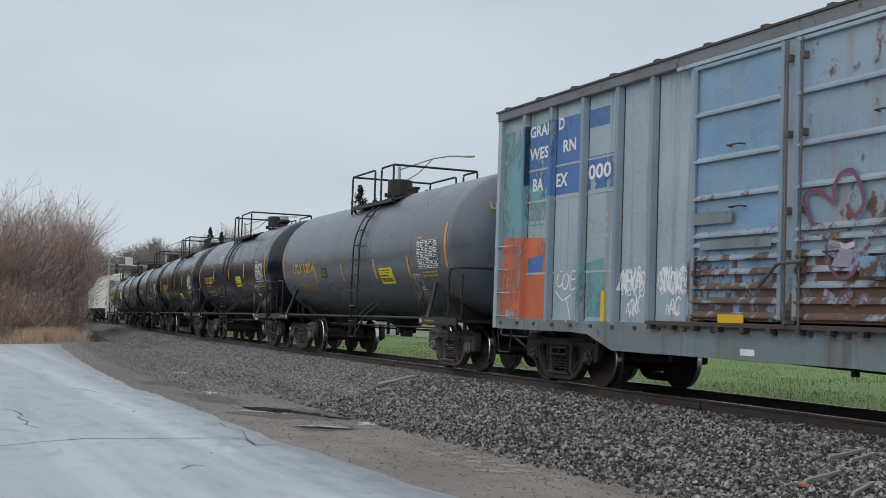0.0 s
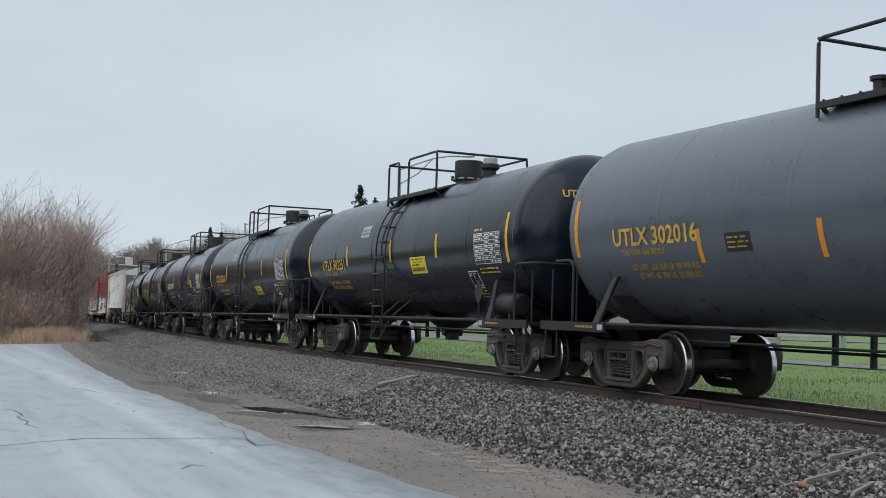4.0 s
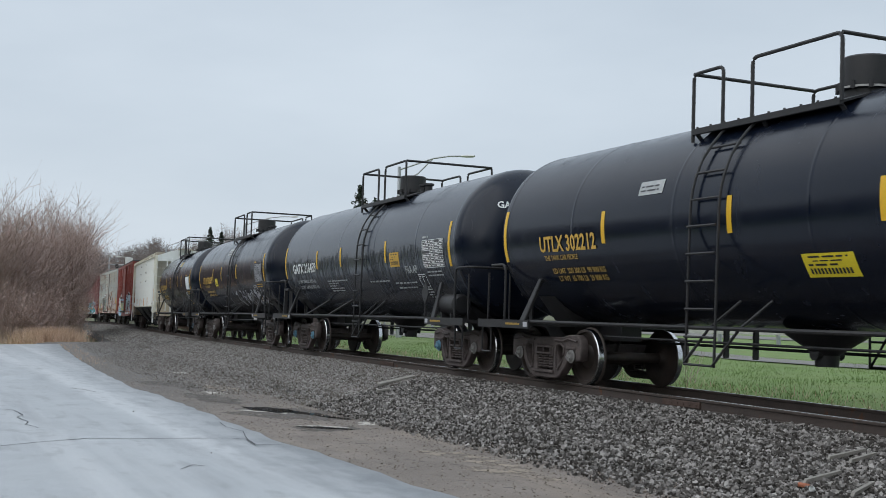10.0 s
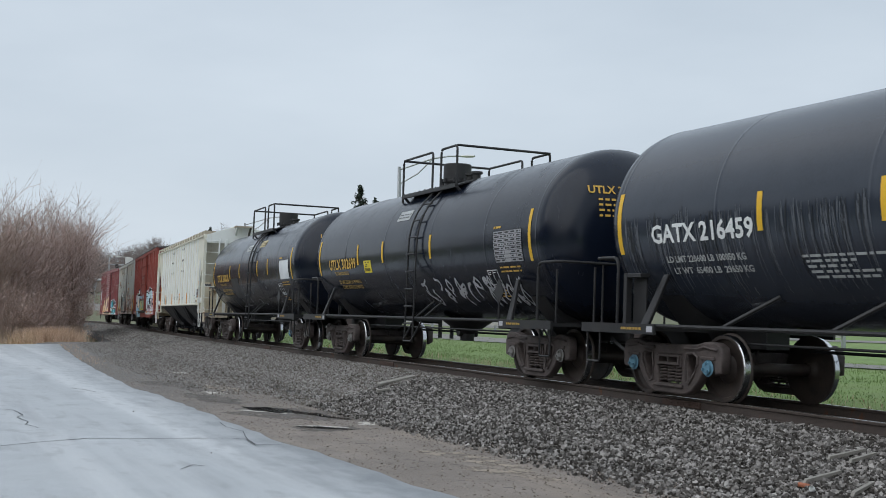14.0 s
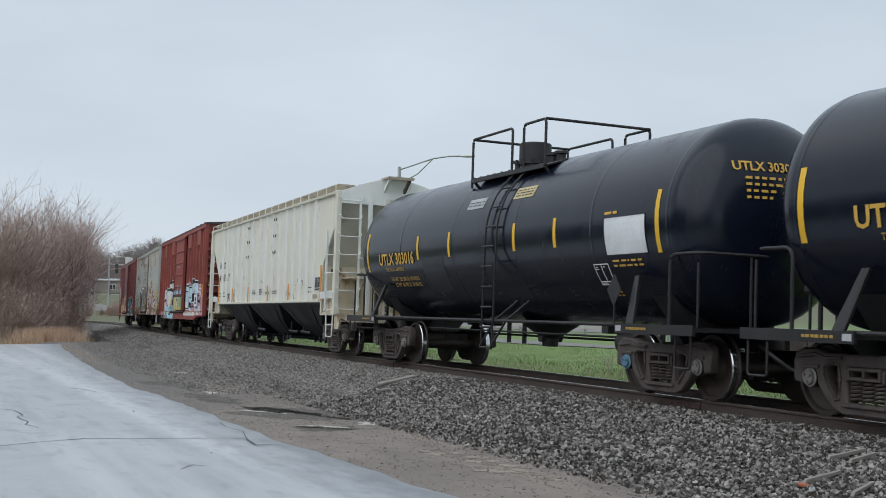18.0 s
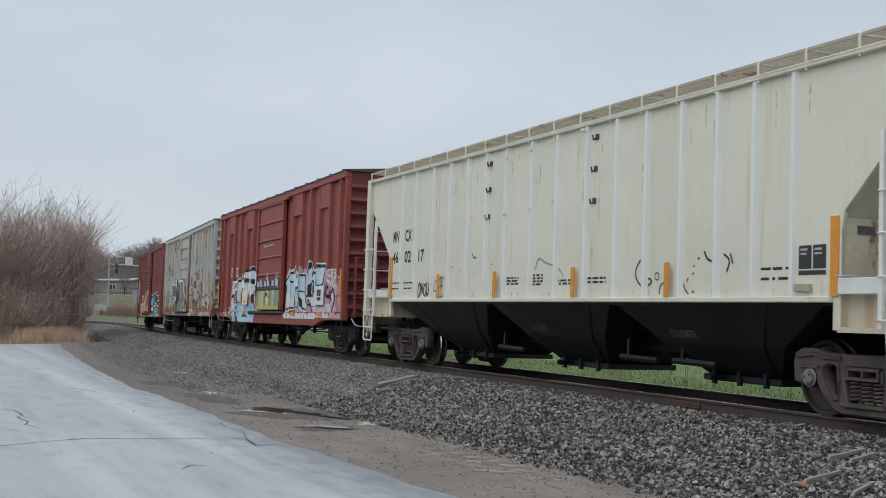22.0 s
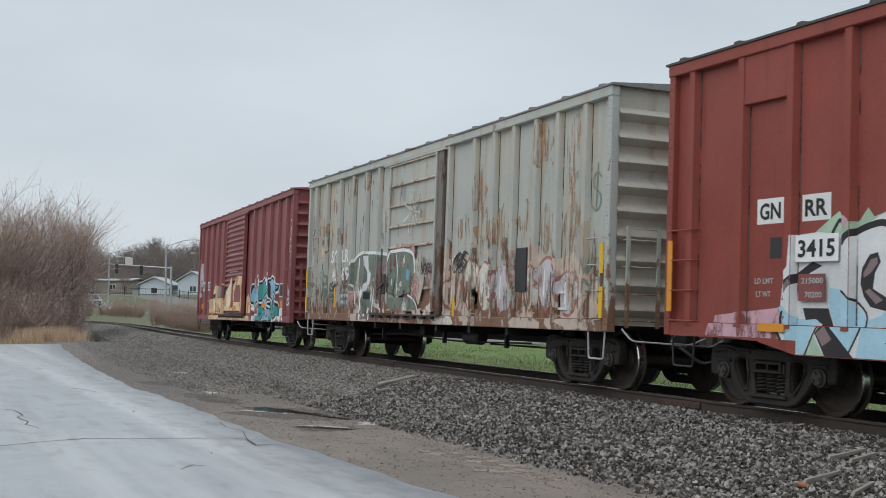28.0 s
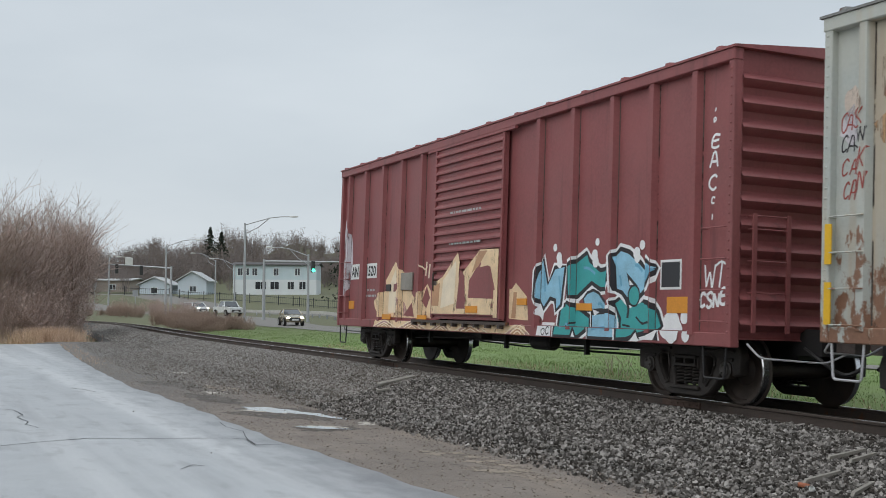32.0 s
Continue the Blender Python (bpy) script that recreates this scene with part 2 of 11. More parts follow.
def lathe(bm, profile, seg=24, axis="x", c=(0, 0, 0), mi=0, mids=None):
    """Turns a profile of (place along the axis, radius) round the axis through c."""
    def at(a, r, k):
        u, v = r * math.cos(2 * math.pi * k / seg), r * math.sin(2 * math.pi * k / seg)
        p = {"x": (a, u, v), "y": (u, a, v), "z": (u, v, a)}[axis]
        return Vector(p) + Vector(c)
    rings = []
    for a, r in profile:
        rings.append([bm.verts.new(at(a, r, k)) for k in range(seg)] if r > 1e-6 else [bm.verts.new(at(a, 0, 0))])
    for j, (a, b) in enumerate(zip(rings, rings[1:])):
        for k in range(seg):
            q = (a[k % len(a)], a[(k + 1) % len(a)], b[(k + 1) % len(b)], b[k % len(b)])
            q = list(dict.fromkeys(q))
            if len(q) > 2:
                bm.faces.new(q).material_index = mids[j] if mids else mi


def rounded(pts, r=0.12, n=4):
    """The points with their inner corners rounded."""
    pts = [Vector(p) for p in pts]
    out = [pts[0]]
    for a, p, b in zip(pts, pts[1:], pts[2:]):
        u, w = (a - p).normalized() * r, (b - p).normalized() * r
        out += [p + u * (1 - i / n) ** 2 + w * (i / n) ** 2 for i in range(n + 1)]
    return out + [pts[-1]]


def empty(name, label, category, group="", kind=""):
    return tagged(new(name), label, category, group, kind)


_texts = {}


def text(body, height):
    """The flat letters of a text as a list of triangles' corners and faces, standing in x and z, from its lower left corner."""
    if body not in _texts:
        cu = bpy.data.curves.new("letters", "FONT")
        cu.body, cu.size, cu.resolution_u, cu.offset = body, 1.0, 2, 0.026
        ob = new("letters", cu)
        me = bpy.data.meshes.new_from_object(ob.evaluated_get(bpy.context.evaluated_depsgraph_get()))
        v = [(p.co.x, p.co.y) for p in me.vertices]
        f = [tuple(p.vertices) for p in me.polygons]
        bpy.data.objects.remove(ob)
        bpy.data.curves.remove(cu)
        bpy.data.meshes.remove(me)
        _texts[body] = (v, f)
    v, f = _texts[body]
    x0, x1 = min(p[0] for p in v), max(p[0] for p in v)
    k = height / 0.70
    return [((x - x0) * k, z * k) for x, z in v], f, (x1 - x0) * k


for _w in ("UTLX 302016", "UTLX 302251", "UTLX 302212", "GATX 216459", "UTLX 302699", "UTLX 303016", "GRAN", "WES", "RN", "BA", "EX", "000", "MW", "CX",
           "46", "02", "17", "DOLOMITE", "GN", "RR", "3415", "SGLR", "4565", "AN", "1520", "FRA AP", "CAPY 20490", "UTLX", "THINK SAFETY"):
    text(_w, 0.2)
# ---- the ground ----
def lane_asphalt():
    """Pale worn asphalt: faint bands along the lane, mottling, and a damp ragged rim (v: metres from the edge)."""
    m = mat("worn_damp_asphalt", (0.390, 0.406, 0.420), 0.12, 0.42, scale=0.8, fine=70, bump=0.30, dust=((0.285, 0.298, 0.312), 0.6, 1.4))
    n, l = m.node_tree.nodes, m.node_tree.links
    b = n["Principled BSDF"]

    def banded(scale, stretch, lo, hi, amount, colour, old):
        tc, mp, no, rg, mx = (n.new("ShaderNode" + k) for k in ("TexCoord", "Mapping", "TexNoise", "MapRange", "MixRGB"))
        mp.inputs["Rotation"].default_value = (0, 0, radians(1.0))
        mp.inputs["Scale"].default_value = stretch
        no.inputs["Scale"].default_value, no.inputs["Detail"].default_value = scale, 5.0
        rg.inputs["From Min"].default_value, rg.inputs["From Max"].default_value = lo, hi
        rg.inputs["To Max"].default_value = amount
        l.new(tc.outputs["Object"], mp.inputs["Vector"])
        l.new(mp.outputs["Vector"], no.inputs["Vector"])
        l.new(no.outputs["Fac"], rg.inputs["Value"])
        l.new(rg.outputs["Result"], mx.inputs[0])
        l.new(old, mx.inputs[1])
        mx.inputs[2].default_value = (*colour, 1)
        return mx.outputs[0], no.outputs["Fac"]

    col, _ = banded(1.15, (0.022, 1.0, 1.0), 0.50, 0.64, 0.8, (0.52, 0.53, 0.54), b.inputs["Base Color"].links[0].from_socket)
    col, _ = banded(2.2, (0.10, 1.0, 1.0), 0.52, 0.74, 0.6, (0.235, 0.245, 0.26), col)
    col, fleck = banded(4.0, (0.4, 1.0, 1.0), 0.56, 0.70, 0.38, (0.19, 0.195, 0.20), col)
    uv, sp, ad, rg, mx = (n.new("ShaderNode" + k) for k in ("UVMap", "SeparateXYZ", "Math", "MapRange", "MixRGB"))
    l.new(uv.outputs["UV"], sp.inputs[0])
    ad.operation = "MULTIPLY_ADD"
    l.new(fleck, ad.inputs[0])
    ad.inputs[1].default_value = 2.2
    l.new(sp.outputs["Y"], ad.inputs[2])
    rg.inputs["From Min"].default_value, rg.inputs["From Max"].default_value = 2.2, 1.15
    rg.inputs["To Max"].default_value = 0.75
    l.new(ad.outputs[0], rg.inputs["Value"])
    l.new(rg.outputs["Result"], mx.inputs[0])
    l.new(col, mx.inputs[1])
    mx.inputs[2].default_value = (0.155, 0.165, 0.18, 1)
    l.new(mx.outputs[0], b.inputs["Base Color"])
    return m


M.update(
    grass=mat("spring_grass", (0.118, 0.185, 0.048), 0.3, 0.9, scale=1.6, fine=16, bump=0.7, dust=((0.165, 0.195, 0.070), 0.7, 0.6), far=((0.138, 0.142, 0.075), -46, -95)),
    dirt=mat("damp_gravelly_dirt", (0.222, 0.188, 0.163), 0.42, 0.8, scale=1.6, fine=75, bump=1.0, dust=((0.138, 0.119, 0.105), 0.75, 3.2), lanes=((0.33, 0.27, 0.22), 0.75, 1.5), rust=((0.130, 0.110, 0.096), 0.4, 4.5), far=((0.185, 0.170, 0.157), -17, -36)),
    # bed darker than the stones: shade in their gaps put into its colour
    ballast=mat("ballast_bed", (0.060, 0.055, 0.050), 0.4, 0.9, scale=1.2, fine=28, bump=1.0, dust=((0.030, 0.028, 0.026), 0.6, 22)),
    # near-black colour that stands in for the shade under the train
    shaded_bed=mat("shaded_ballast_bed", (0.018, 0.017, 0.016), 0.4, 0.85, scale=1.5, fine=28, bump=1.0),
    stone=mat("crushed_ballast_stone", (0.228, 0.213, 0.200), 0.3, 0.85, scale=9, fine=90, bump=0.2, island=0.88),
    # paler colour stands in for how stones look at a flat viewing angle
    stone_far=mat("paler_far_ballast_stone", (0.235, 0.222, 0.210), 0.3, 0.9, scale=9, bump=0.2, island=0.62),
    # stones with the same under-train shade in their colour
    shaded_stone=mat("shaded_ballast_stone", (0.030, 0.028, 0.026), 0.3, 0.8, scale=9, bump=0.2, island=0.7),
    grit=mat("fine_verge_grit", (0.235, 0.205, 0.178), 0.3, 0.9, scale=9, bump=0, island=0.6),
    asphalt=lane_asphalt(),
    crack=mat("asphalt_crack", (0.09, 0.09, 0.093), 0.2, 1.0, spec=0.0, bump=0),
    mud=mat("wet_mud", (0.09, 0.077, 0.067), 0.3, 0.75, scale=4, bump=0.5, ragged=(5.0, 0.16)),
    puddle=mat("puddle_water", (0.04, 0.037, 0.033), 0.05, 0.03, bump=0.0, spread=0.01, spec=0.8, coat=1.0),
    silt=mat("pale_dried_silt", (0.46, 0.43, 0.385), 0.3, 0.9, scale=6, bump=0.5, ragged=(7.0, 0.16)),
    plank=mat("grey_weathered_wood", (0.24, 0.225, 0.20), 0.3, 0.85, scale=3, fine=60),
    road=mat("far_road_asphalt", (0.165, 0.152, 0.137), 0.10, 0.7, scale=0.2, fine=30, bump=0.1),
    sand=mat("sandy_dirt", (0.30, 0.25, 0.20), 0.25, 0.9, scale=2.5, fine=50, bump=0.7, dust=((0.20, 0.172, 0.15), 0.6, 4.0), ragged=(4.0, 0.22)),
    brick=mat("broken_red_brick", (0.36, 0.13, 0.07), 0.2, 0.9, scale=12),
    kerb=mat("pale_concrete", (0.40, 0.39, 0.37), 0.12, 0.8, scale=2),
)
ROAD_Z = -0.40


def smooth(t):
    t = min(max(t, 0.0), 1.0)
    return t * t * (3 - 2 * t)


def across(x, y):
    """Signed distance from the track's centre line."""
    i = min(max(x, float(_cx[0])), float(_cx[-1]))
    return (y - float(np.interp(i, _cx, _cy))) * math.cos(float(np.interp(i, _cx, _th)))


def height(x, y):
    lat = across(x, y)
    far = -x * 0.908 + (y + 10.8) * 0.416
    if lat < 0:
        base = ROAD_Z - 0.05 - 0.9 * smooth((-x - 64) / 10) * smooth((lat + 9) / -8 + 1)
        base = base - 0.12 * smooth((lat + 9.5) / 1.5) if lat < -1.2 else -0.57
    else:
        base = -0.45 + 0.33 * smooth((lat - 1.8) / 2.2) + 0.02 * math.sin(x * 0.3) * smooth((lat - 3) / 5)
    az = math.degrees(math.atan2(y - EYE.y, -x)) if x < 0 else 20.0
    hill = 0.80 + 0.22 * smooth((az - 7.5) / 12) + 0.10 * math.sin(az * 1.9)
    rise = float(np.interp(far, [0, 60, 95, 120, 150, 172, 198, 225, 300, 450, 700, 3000], [0, 0.02, 0.08, 0.45, 0.55, 1.1, 3.6, 4.1, 9, 24, 30, 30]))
    if far > 60:
        rise *= smooth((lat + 6) / 12) if far < 230 else 1.0
    if far > 225:
        rise = 4.1 + (rise - 4.1) * hill
    return base + rise


bm = bmesh.new()
AZ = sorted([*np.arange(-180, 40, 4.0), *np.arange(40, 92, 0.4), *np.arange(92, 180, 4.0)])
RAD = [0.0, 1.5, 3, 4.5, 6] + list(np.geomspace(7, 3000, 130))
ring0 = None
for r in RAD[1:]:
    ring = []
    for a in AZ:
        x, y = EYE.x - r * math.sin(radians(a)), EYE.y + r * math.cos(radians(a))
        ring.append(bm.verts.new((x, y, height(x, y))))
    if ring0 is None:
        c = bm.verts.new((EYE.x, EYE.y, height(EYE.x, EYE.y)))
        for k in range(len(ring)):
            bm.faces.new((c, ring[k], ring[(k + 1) % len(ring)]))
    else:
        for k in range(len(ring)):
            j = (k + 1) % len(ring)
            bm.faces.new((ring0[k], ring[k], ring[j], ring0[j]))
    ring0 = ring
ground = tagged(part("ground", bm, M["grass"], smooth=True), "green spring grass sloping up to a wooded hill", "ground", kind="structure")


def strip(bm, rows, mi=0):
    """Faces between successive rows of points."""
    made = [[bm.verts.new(p) for p in row] for row in rows]
    for a, b in zip(made, made[1:]):
        for k in range(len(a) - 1):
            bm.faces.new((a[k], a[k + 1], b[k + 1], b[k])).material_index = mi


def wob(x, k, amp):
    return amp * noise.noise(Vector((x * 0.7, k * 7.3, 1.7))) + 0.4 * amp * noise.noise(Vector((x * 2.9, k * 3.1, 5.2)))


# ballast bed with a sloping shoulder on both sides
PROFILE = [(-4.0, -0.66), (-3.45, -0.45), (-3.0, -0.36), (-2.5, -0.27), (-2.02, -0.18), (-1.5, -0.185), (-0.85, -0.175), (0.0, -0.185), (0.85, -0.215), (1.5, -0.25), (2.2, -0.32), (2.9, -0.46)]
bm = bmesh.new()
rows = []
for s in np.arange(-200, 32, 0.8):
    row = []
    for i, (lat, z) in enumerate(PROFILE):
        w = wob(s, i, 0.2 if i in (0, 1, 11) else 0.10)
        p = on_track(s, lat + (w if i not in (6, 7, 8) else 0), z, LEAN if -2 < lat else 0.0)
        p.z += wob(s, i + 20, 0.03)
        row.append(p)
    rows.append(row)
strip(bm, rows)
for f in bm.faces:  # the train's shade is painted on the middle and far side
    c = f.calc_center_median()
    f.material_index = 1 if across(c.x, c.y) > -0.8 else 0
tagged(part("ballast_bed", bm, [M["ballast"], M["shaded_bed"]], smooth=True), "grey crushed stone ballast bed under the rails", "ballast", kind="structure")

# damp dirt verge between ballast and asphalt
bm = bmesh.new()
rows = []
for x in np.arange(-110, 8, 0.7):
    y0 = float(np.interp(x, _cx, _cy)) - 2.95
    y1 = float(np.interp(x, [-61, -43, -35, -28, -10, 8], [-4.6, -5.6, -6.3, -6.6, -6.7, -6.8]))
    n = 7
    rows.append([(x, y0 + (y1 - y0) * k / n + (wob(x, 90, 0.25) if k == n else 0), ROAD_Z - 0.012 - (0.0 if 0 < k < n else 0.045) - 0.9 * smooth((-x - 64) / 10)) for k in range(n + 1)])
strip(bm, rows)
tagged(part("verge", bm, M["dirt"], smooth=True), "damp brown dirt and fine gravel verge", "verge", kind="structure")

# asphalt lane on which the camera stands, with a ragged edge
EDGE = ([-68, -61, -52, -43, -35, -28, -22, -16, -10, 14], [-3.2, -3.75, -4.5, -5.15, -5.65, -5.98, -6.0, -6.1, -6.0, -6.1])
bm = bmesh.new()
rows = []
for x in np.arange(-66, 14, 0.5):
    y1 = float(np.interp(x, *EDGE)) + wob(x * 1.5, 9, 0.13)
    z = ROAD_Z - 0.35 * smooth((-x - 60) / 6)
    ys = [y1 - d for d in (14, 9, 6, 4, 2.5, 1.2, 0.35, 0.06)]
    rows.append([(x, y, z + 0.012 + (0.01 if k < 6 else 0) + wob(x * 0.6, k + 60, 0.002)) for k, y in enumerate(ys)] + [(x, y1, z - 0.05)])
strip(bm, rows)
uv = bm.loops.layers.uv.new("UVMap")
for f in bm.faces:
    for q in f.loops:
        q[uv].uv = (q.vert.co.x, float(np.interp(q.vert.co.x, *EDGE)) - q.vert.co.y)
lane = tagged(part("road", bm, M["asphalt"], smooth=True), "pale worn asphalt lane with cracks and a ragged edge", "road", kind="structure")


def ribbon(bm, pts, w, z, jag=0.0, seed=0):
    """A thin flat band along points (x, y)."""
    out = []
    for i, (x, y) in enumerate(pts):
        a, b = Vector(pts[max(i - 1, 0)]), Vector(pts[min(i + 1, len(pts) - 1)])
        d = (b - a).normalized()
        nrm = Vector((-d.y, d.x))
        k = w * (0.5 + 0.35 * noise.noise(Vector((x * 3, y * 3, seed))))
        o = jag * noise.noise(Vector((x * 5, y * 5, seed + 9.0)))
        out.append([(x + nrm.x * (o - k), y + nrm.y * (o - k), z), (x + nrm.x * (o + k), y + nrm.y * (o + k), z)])
    strip(bm, out)


def line(a, b, n):
    return [(a[0] + (b[0] - a[0]) * i / n, a[1] + (b[1] - a[1]) * i / n) for i in range(n + 1)]


LZ = ROAD_Z + 0.022
bm = bmesh.new()


def rough_line(pts, n=9):
    out = []
    for a, b in zip(pts, pts[1:]):
        out += line(a, b, n)[:-1]
    return out + [pts[-1]]


ribbon(bm, rough_line([(-15.9, -12.6), (-16.09, -9.64), (-16.35, -9.2), (-16.57, -8.46), (-16.11, -7.56), (-15.85, -6.78), (-15.6, -6.55), (-14.95, -6.62), (-14.84, -6.25)], 14), 0.022, LZ + 0.004, 0.02, 1)
ribbon(bm, rough_line([(-15.6, -6.55), (-16.6, -6.34), (-17.4, -6.40), (-18.1, -6.3)]), 0.012, LZ + 0.005, 0.02, 5)
ribbon(bm, rough_line([(-22.6, -9.7), (-21.6, -9.04), (-20.6, -8.97), (-20.1, -9.10), (-19.3, -9.0), (-18.9, -9.08), (-18.26, -8.95)], 6), 0.016, LZ + 0.006, 0.02, 2)
ribbon(bm, rough_line([(-13.0, -8.0), (-13.3, -7.8), (-13.15, -7.7)], 5), 0.012, LZ + 0.006, 0.02, 3)
ribbon(bm, rough_line([(-27, -7.4), (-26.3, -7.2), (-25.5, -7.1)]), 0.02, LZ + 0.006, 0.03, 4)
part("crack", bm, M["crack"], lane, "dark crack lines in the asphalt")
for x, y, q in ((-12.6, -8.9, 0.008), (-14.3, -7.35, 0.008), (-20.5, -7.2, 0.012)):
    bm = bmesh.new()
    lathe(bm, [(-q, 0), (-q * 0.6, q), (q * 0.5, q * 1.1), (q, 0)], 6, "z", (x, y, LZ + q * 0.5))
    tagged(part("pebble", bm, M["mud"]), "small dark pebble lying on the asphalt", "pebble")

def blot(name, cx, cy, rx, ry, z, material, label, seed, turn=0.0, cat="puddle"):
    bm = bmesh.new()
    c = bm.verts.new((cx, cy, z))
    ring = []
    for k in range(40):
        a = 2 * math.pi * k / 40
        q = 1 + 0.55 * noise.noise(Vector((math.cos(a) * 1.6, math.sin(a) * 1.6, seed))) + 0.45 * noise.noise(Vector((math.cos(a) * 5, math.sin(a) * 5, seed)))
        u, v = rx * q * math.cos(a), ry * q * math.sin(a)
        ring.append(bm.verts.new((cx + u * math.cos(turn) - v * math.sin(turn), cy + u * math.sin(turn) + v * math.cos(turn), z)))
    for k in range(40):
        bm.faces.new((c, ring[k], ring[(k + 1) % 40]))
    return tagged(part(name, bm, material), label, cat, kind="structure")


PZ = ROAD_Z - 0.0105
for i, (nm, x, y, rx, ry, dz, turn) in enumerate((
        ("mud", -19.2, -4.65, 1.6, 0.34, 0.000, 0.42), ("silt", -20.1, -4.95, 0.75, 0.10, 0.003, 0.5), ("puddle", -19.95, -4.72, 1.15, 0.19, 0.006, 0.30), ("puddle", -18.55, -4.30, 0.50, 0.09, 0.006, 0.25),
        ("silt", -17.25, -4.05, 0.30, 0.12, 0.004, 1.0), ("silt", -17.25, -3.6, 0.16, 0.10, 0.006, 0.8), ("mud", -16.85, -5.0, 0.45, 0.20, 0.001, 0.6), ("silt", -17.1, -4.92, 0.42, 0.05, 0.004, 0.8), ("puddle", -16.95, -5.0, 0.42, 0.11, 0.006, 0.6),
        ("sand", -12.6, -4.55, 1.0, 0.10, 0.001, 0.15), ("sand", -11.6, -4.75, 0.8, 0.08, 0.002, 0.3), ("silt", -24.8, -4.75, 0.5, 0.08, 0.003, 0.2), ("silt", -32.6, -3.6, 0.7, 0.14, 0.003, 0.1), ("sand", -26.0, -4.3, 1.2, 0.14, 0.001, 0.1), ("mud", -23.2, -5.2, 1.4, 0.16, 0.001, 0.12), ("mud", -27.8, -5.0, 1.6, 0.2, 0.001, 0.1))):
    words = dict(mud="dark wet mud in the dirt verge", silt="pale dried silt at a puddle's rim", puddle="shallow puddle in the dirt verge", sand="tan sandy streak in the dirt verge")[nm]
    blot(nm if nm == "puddle" else nm + "_patch", x, y, rx, ry * (1.3 if nm == "puddle" else 2.2), PZ + dz * 0.35 + 0.0003 * i, M[nm], words, 2.0 + 1.7 * i, turn, nm)

# rails, sleepers
RP = [(-0.070, -0.172), (-0.070, -0.160), (-0.010, -0.142), (-0.009, -0.045), (-0.034, -0.034), (-0.036, -0.010), (-0.028, 0.0), (0.028, 0.0), (0.036, -0.010), (0.034, -0.034), (0.009, -0.045), (0.010, -0.142), (0.070, -0.160), (0.070, -0.172)]
track = empty("railway_track", "single railway track of rusty rails on sleepers in ballast", "track", kind="structure")
for lat in (-0.753, 0.753):
    bm = bmesh.new()
    made = []
    for s in np.arange(-220, 36, 1.0):
        made.append([bm.verts.new(on_track(s, lat + u, z)) for u, z in RP])
    for a, b in zip(made, made[1:]):
        for k in range(len(RP) - 1):
            bm.faces.new((a[k], a[k + 1], b[k + 1], b[k])).material_index = 1 if k == 6 else 0
    part("rail", bm, [M["rail"], M["railtop"]], track, "rusty steel rail with a worn bright head")
for s0 in (-13.9, -25.8, -37.6):
    bm = bmesh.new()
    for k in range(2):
        a, b = on_track(s0 - 0.45, -0.78, -0.09), on_track(s0 + 0.45, -0.78, -0.09)
        m = car_pose(s0, 0.45)
        vs = box(bm, -0.45, 0.45, -0.795, -0.765, -0.135, -0.045, 0.006) if k == 0 else None
    for k in range(6):
        x = -0.375 + 0.15 * k
        lathe(bm, [(-0.806, 0), (-0.806, 0.012), (-0.795, 0.015)], 8, "y", (x, 0, -0.09))
    bm.transform(car_pose(s0, 0.45))
    part("joint_bar", bm, M["joint"], track, "rust-orange joint bar with six bolts")
bm = bmesh.new()
box(bm, -0.115, 0.115, -1.3, 1.3, -0.36, -0.178, 0.012)
tie0 = part("sleeper", bm, M["tie"], track)
tie0.matrix_local = car_pose(-60.0, 0.3)
for k in range(1, 130):
    t = new("sleeper", tie0.data)
    t.parent = track
    t.matrix_local = car_pose(-60.0 + 0.56 * k + random.uniform(-0.03, 0.03), 0.3) @ pose(0, random.uniform(-0.04, 0.04), -0.012, 0, 0, random.uniform(-1, 1))

# loose ballast stones, coarse near the lane, thinning with distance
ICO = bmesh.new()
bmesh.ops.create_icosphere(ICO, subdivisions=1, radius=1.0)
ICO_V = np.array([v.co[:] for v in ICO.verts])
ICO_F = np.array([[v.index for v in f.verts] for f in ICO.faces])
# a blunt six-sided block for the far ones
OCT_V = np.array([[x, y, z] for x in (-0.62, 0.62) for y in (-0.62, 0.62) for z in (-0.62, 0.62)])
OCT_F = np.array([[0, 1, 3], [0, 3, 2], [4, 6, 7], [4, 7, 5], [0, 4, 5], [0, 5, 1], [2, 3, 7], [2, 7, 6], [0, 2, 6], [0, 6, 4], [1, 5, 7], [1, 7, 3]])
ICO.free()
rng = np.random.default_rng(5)


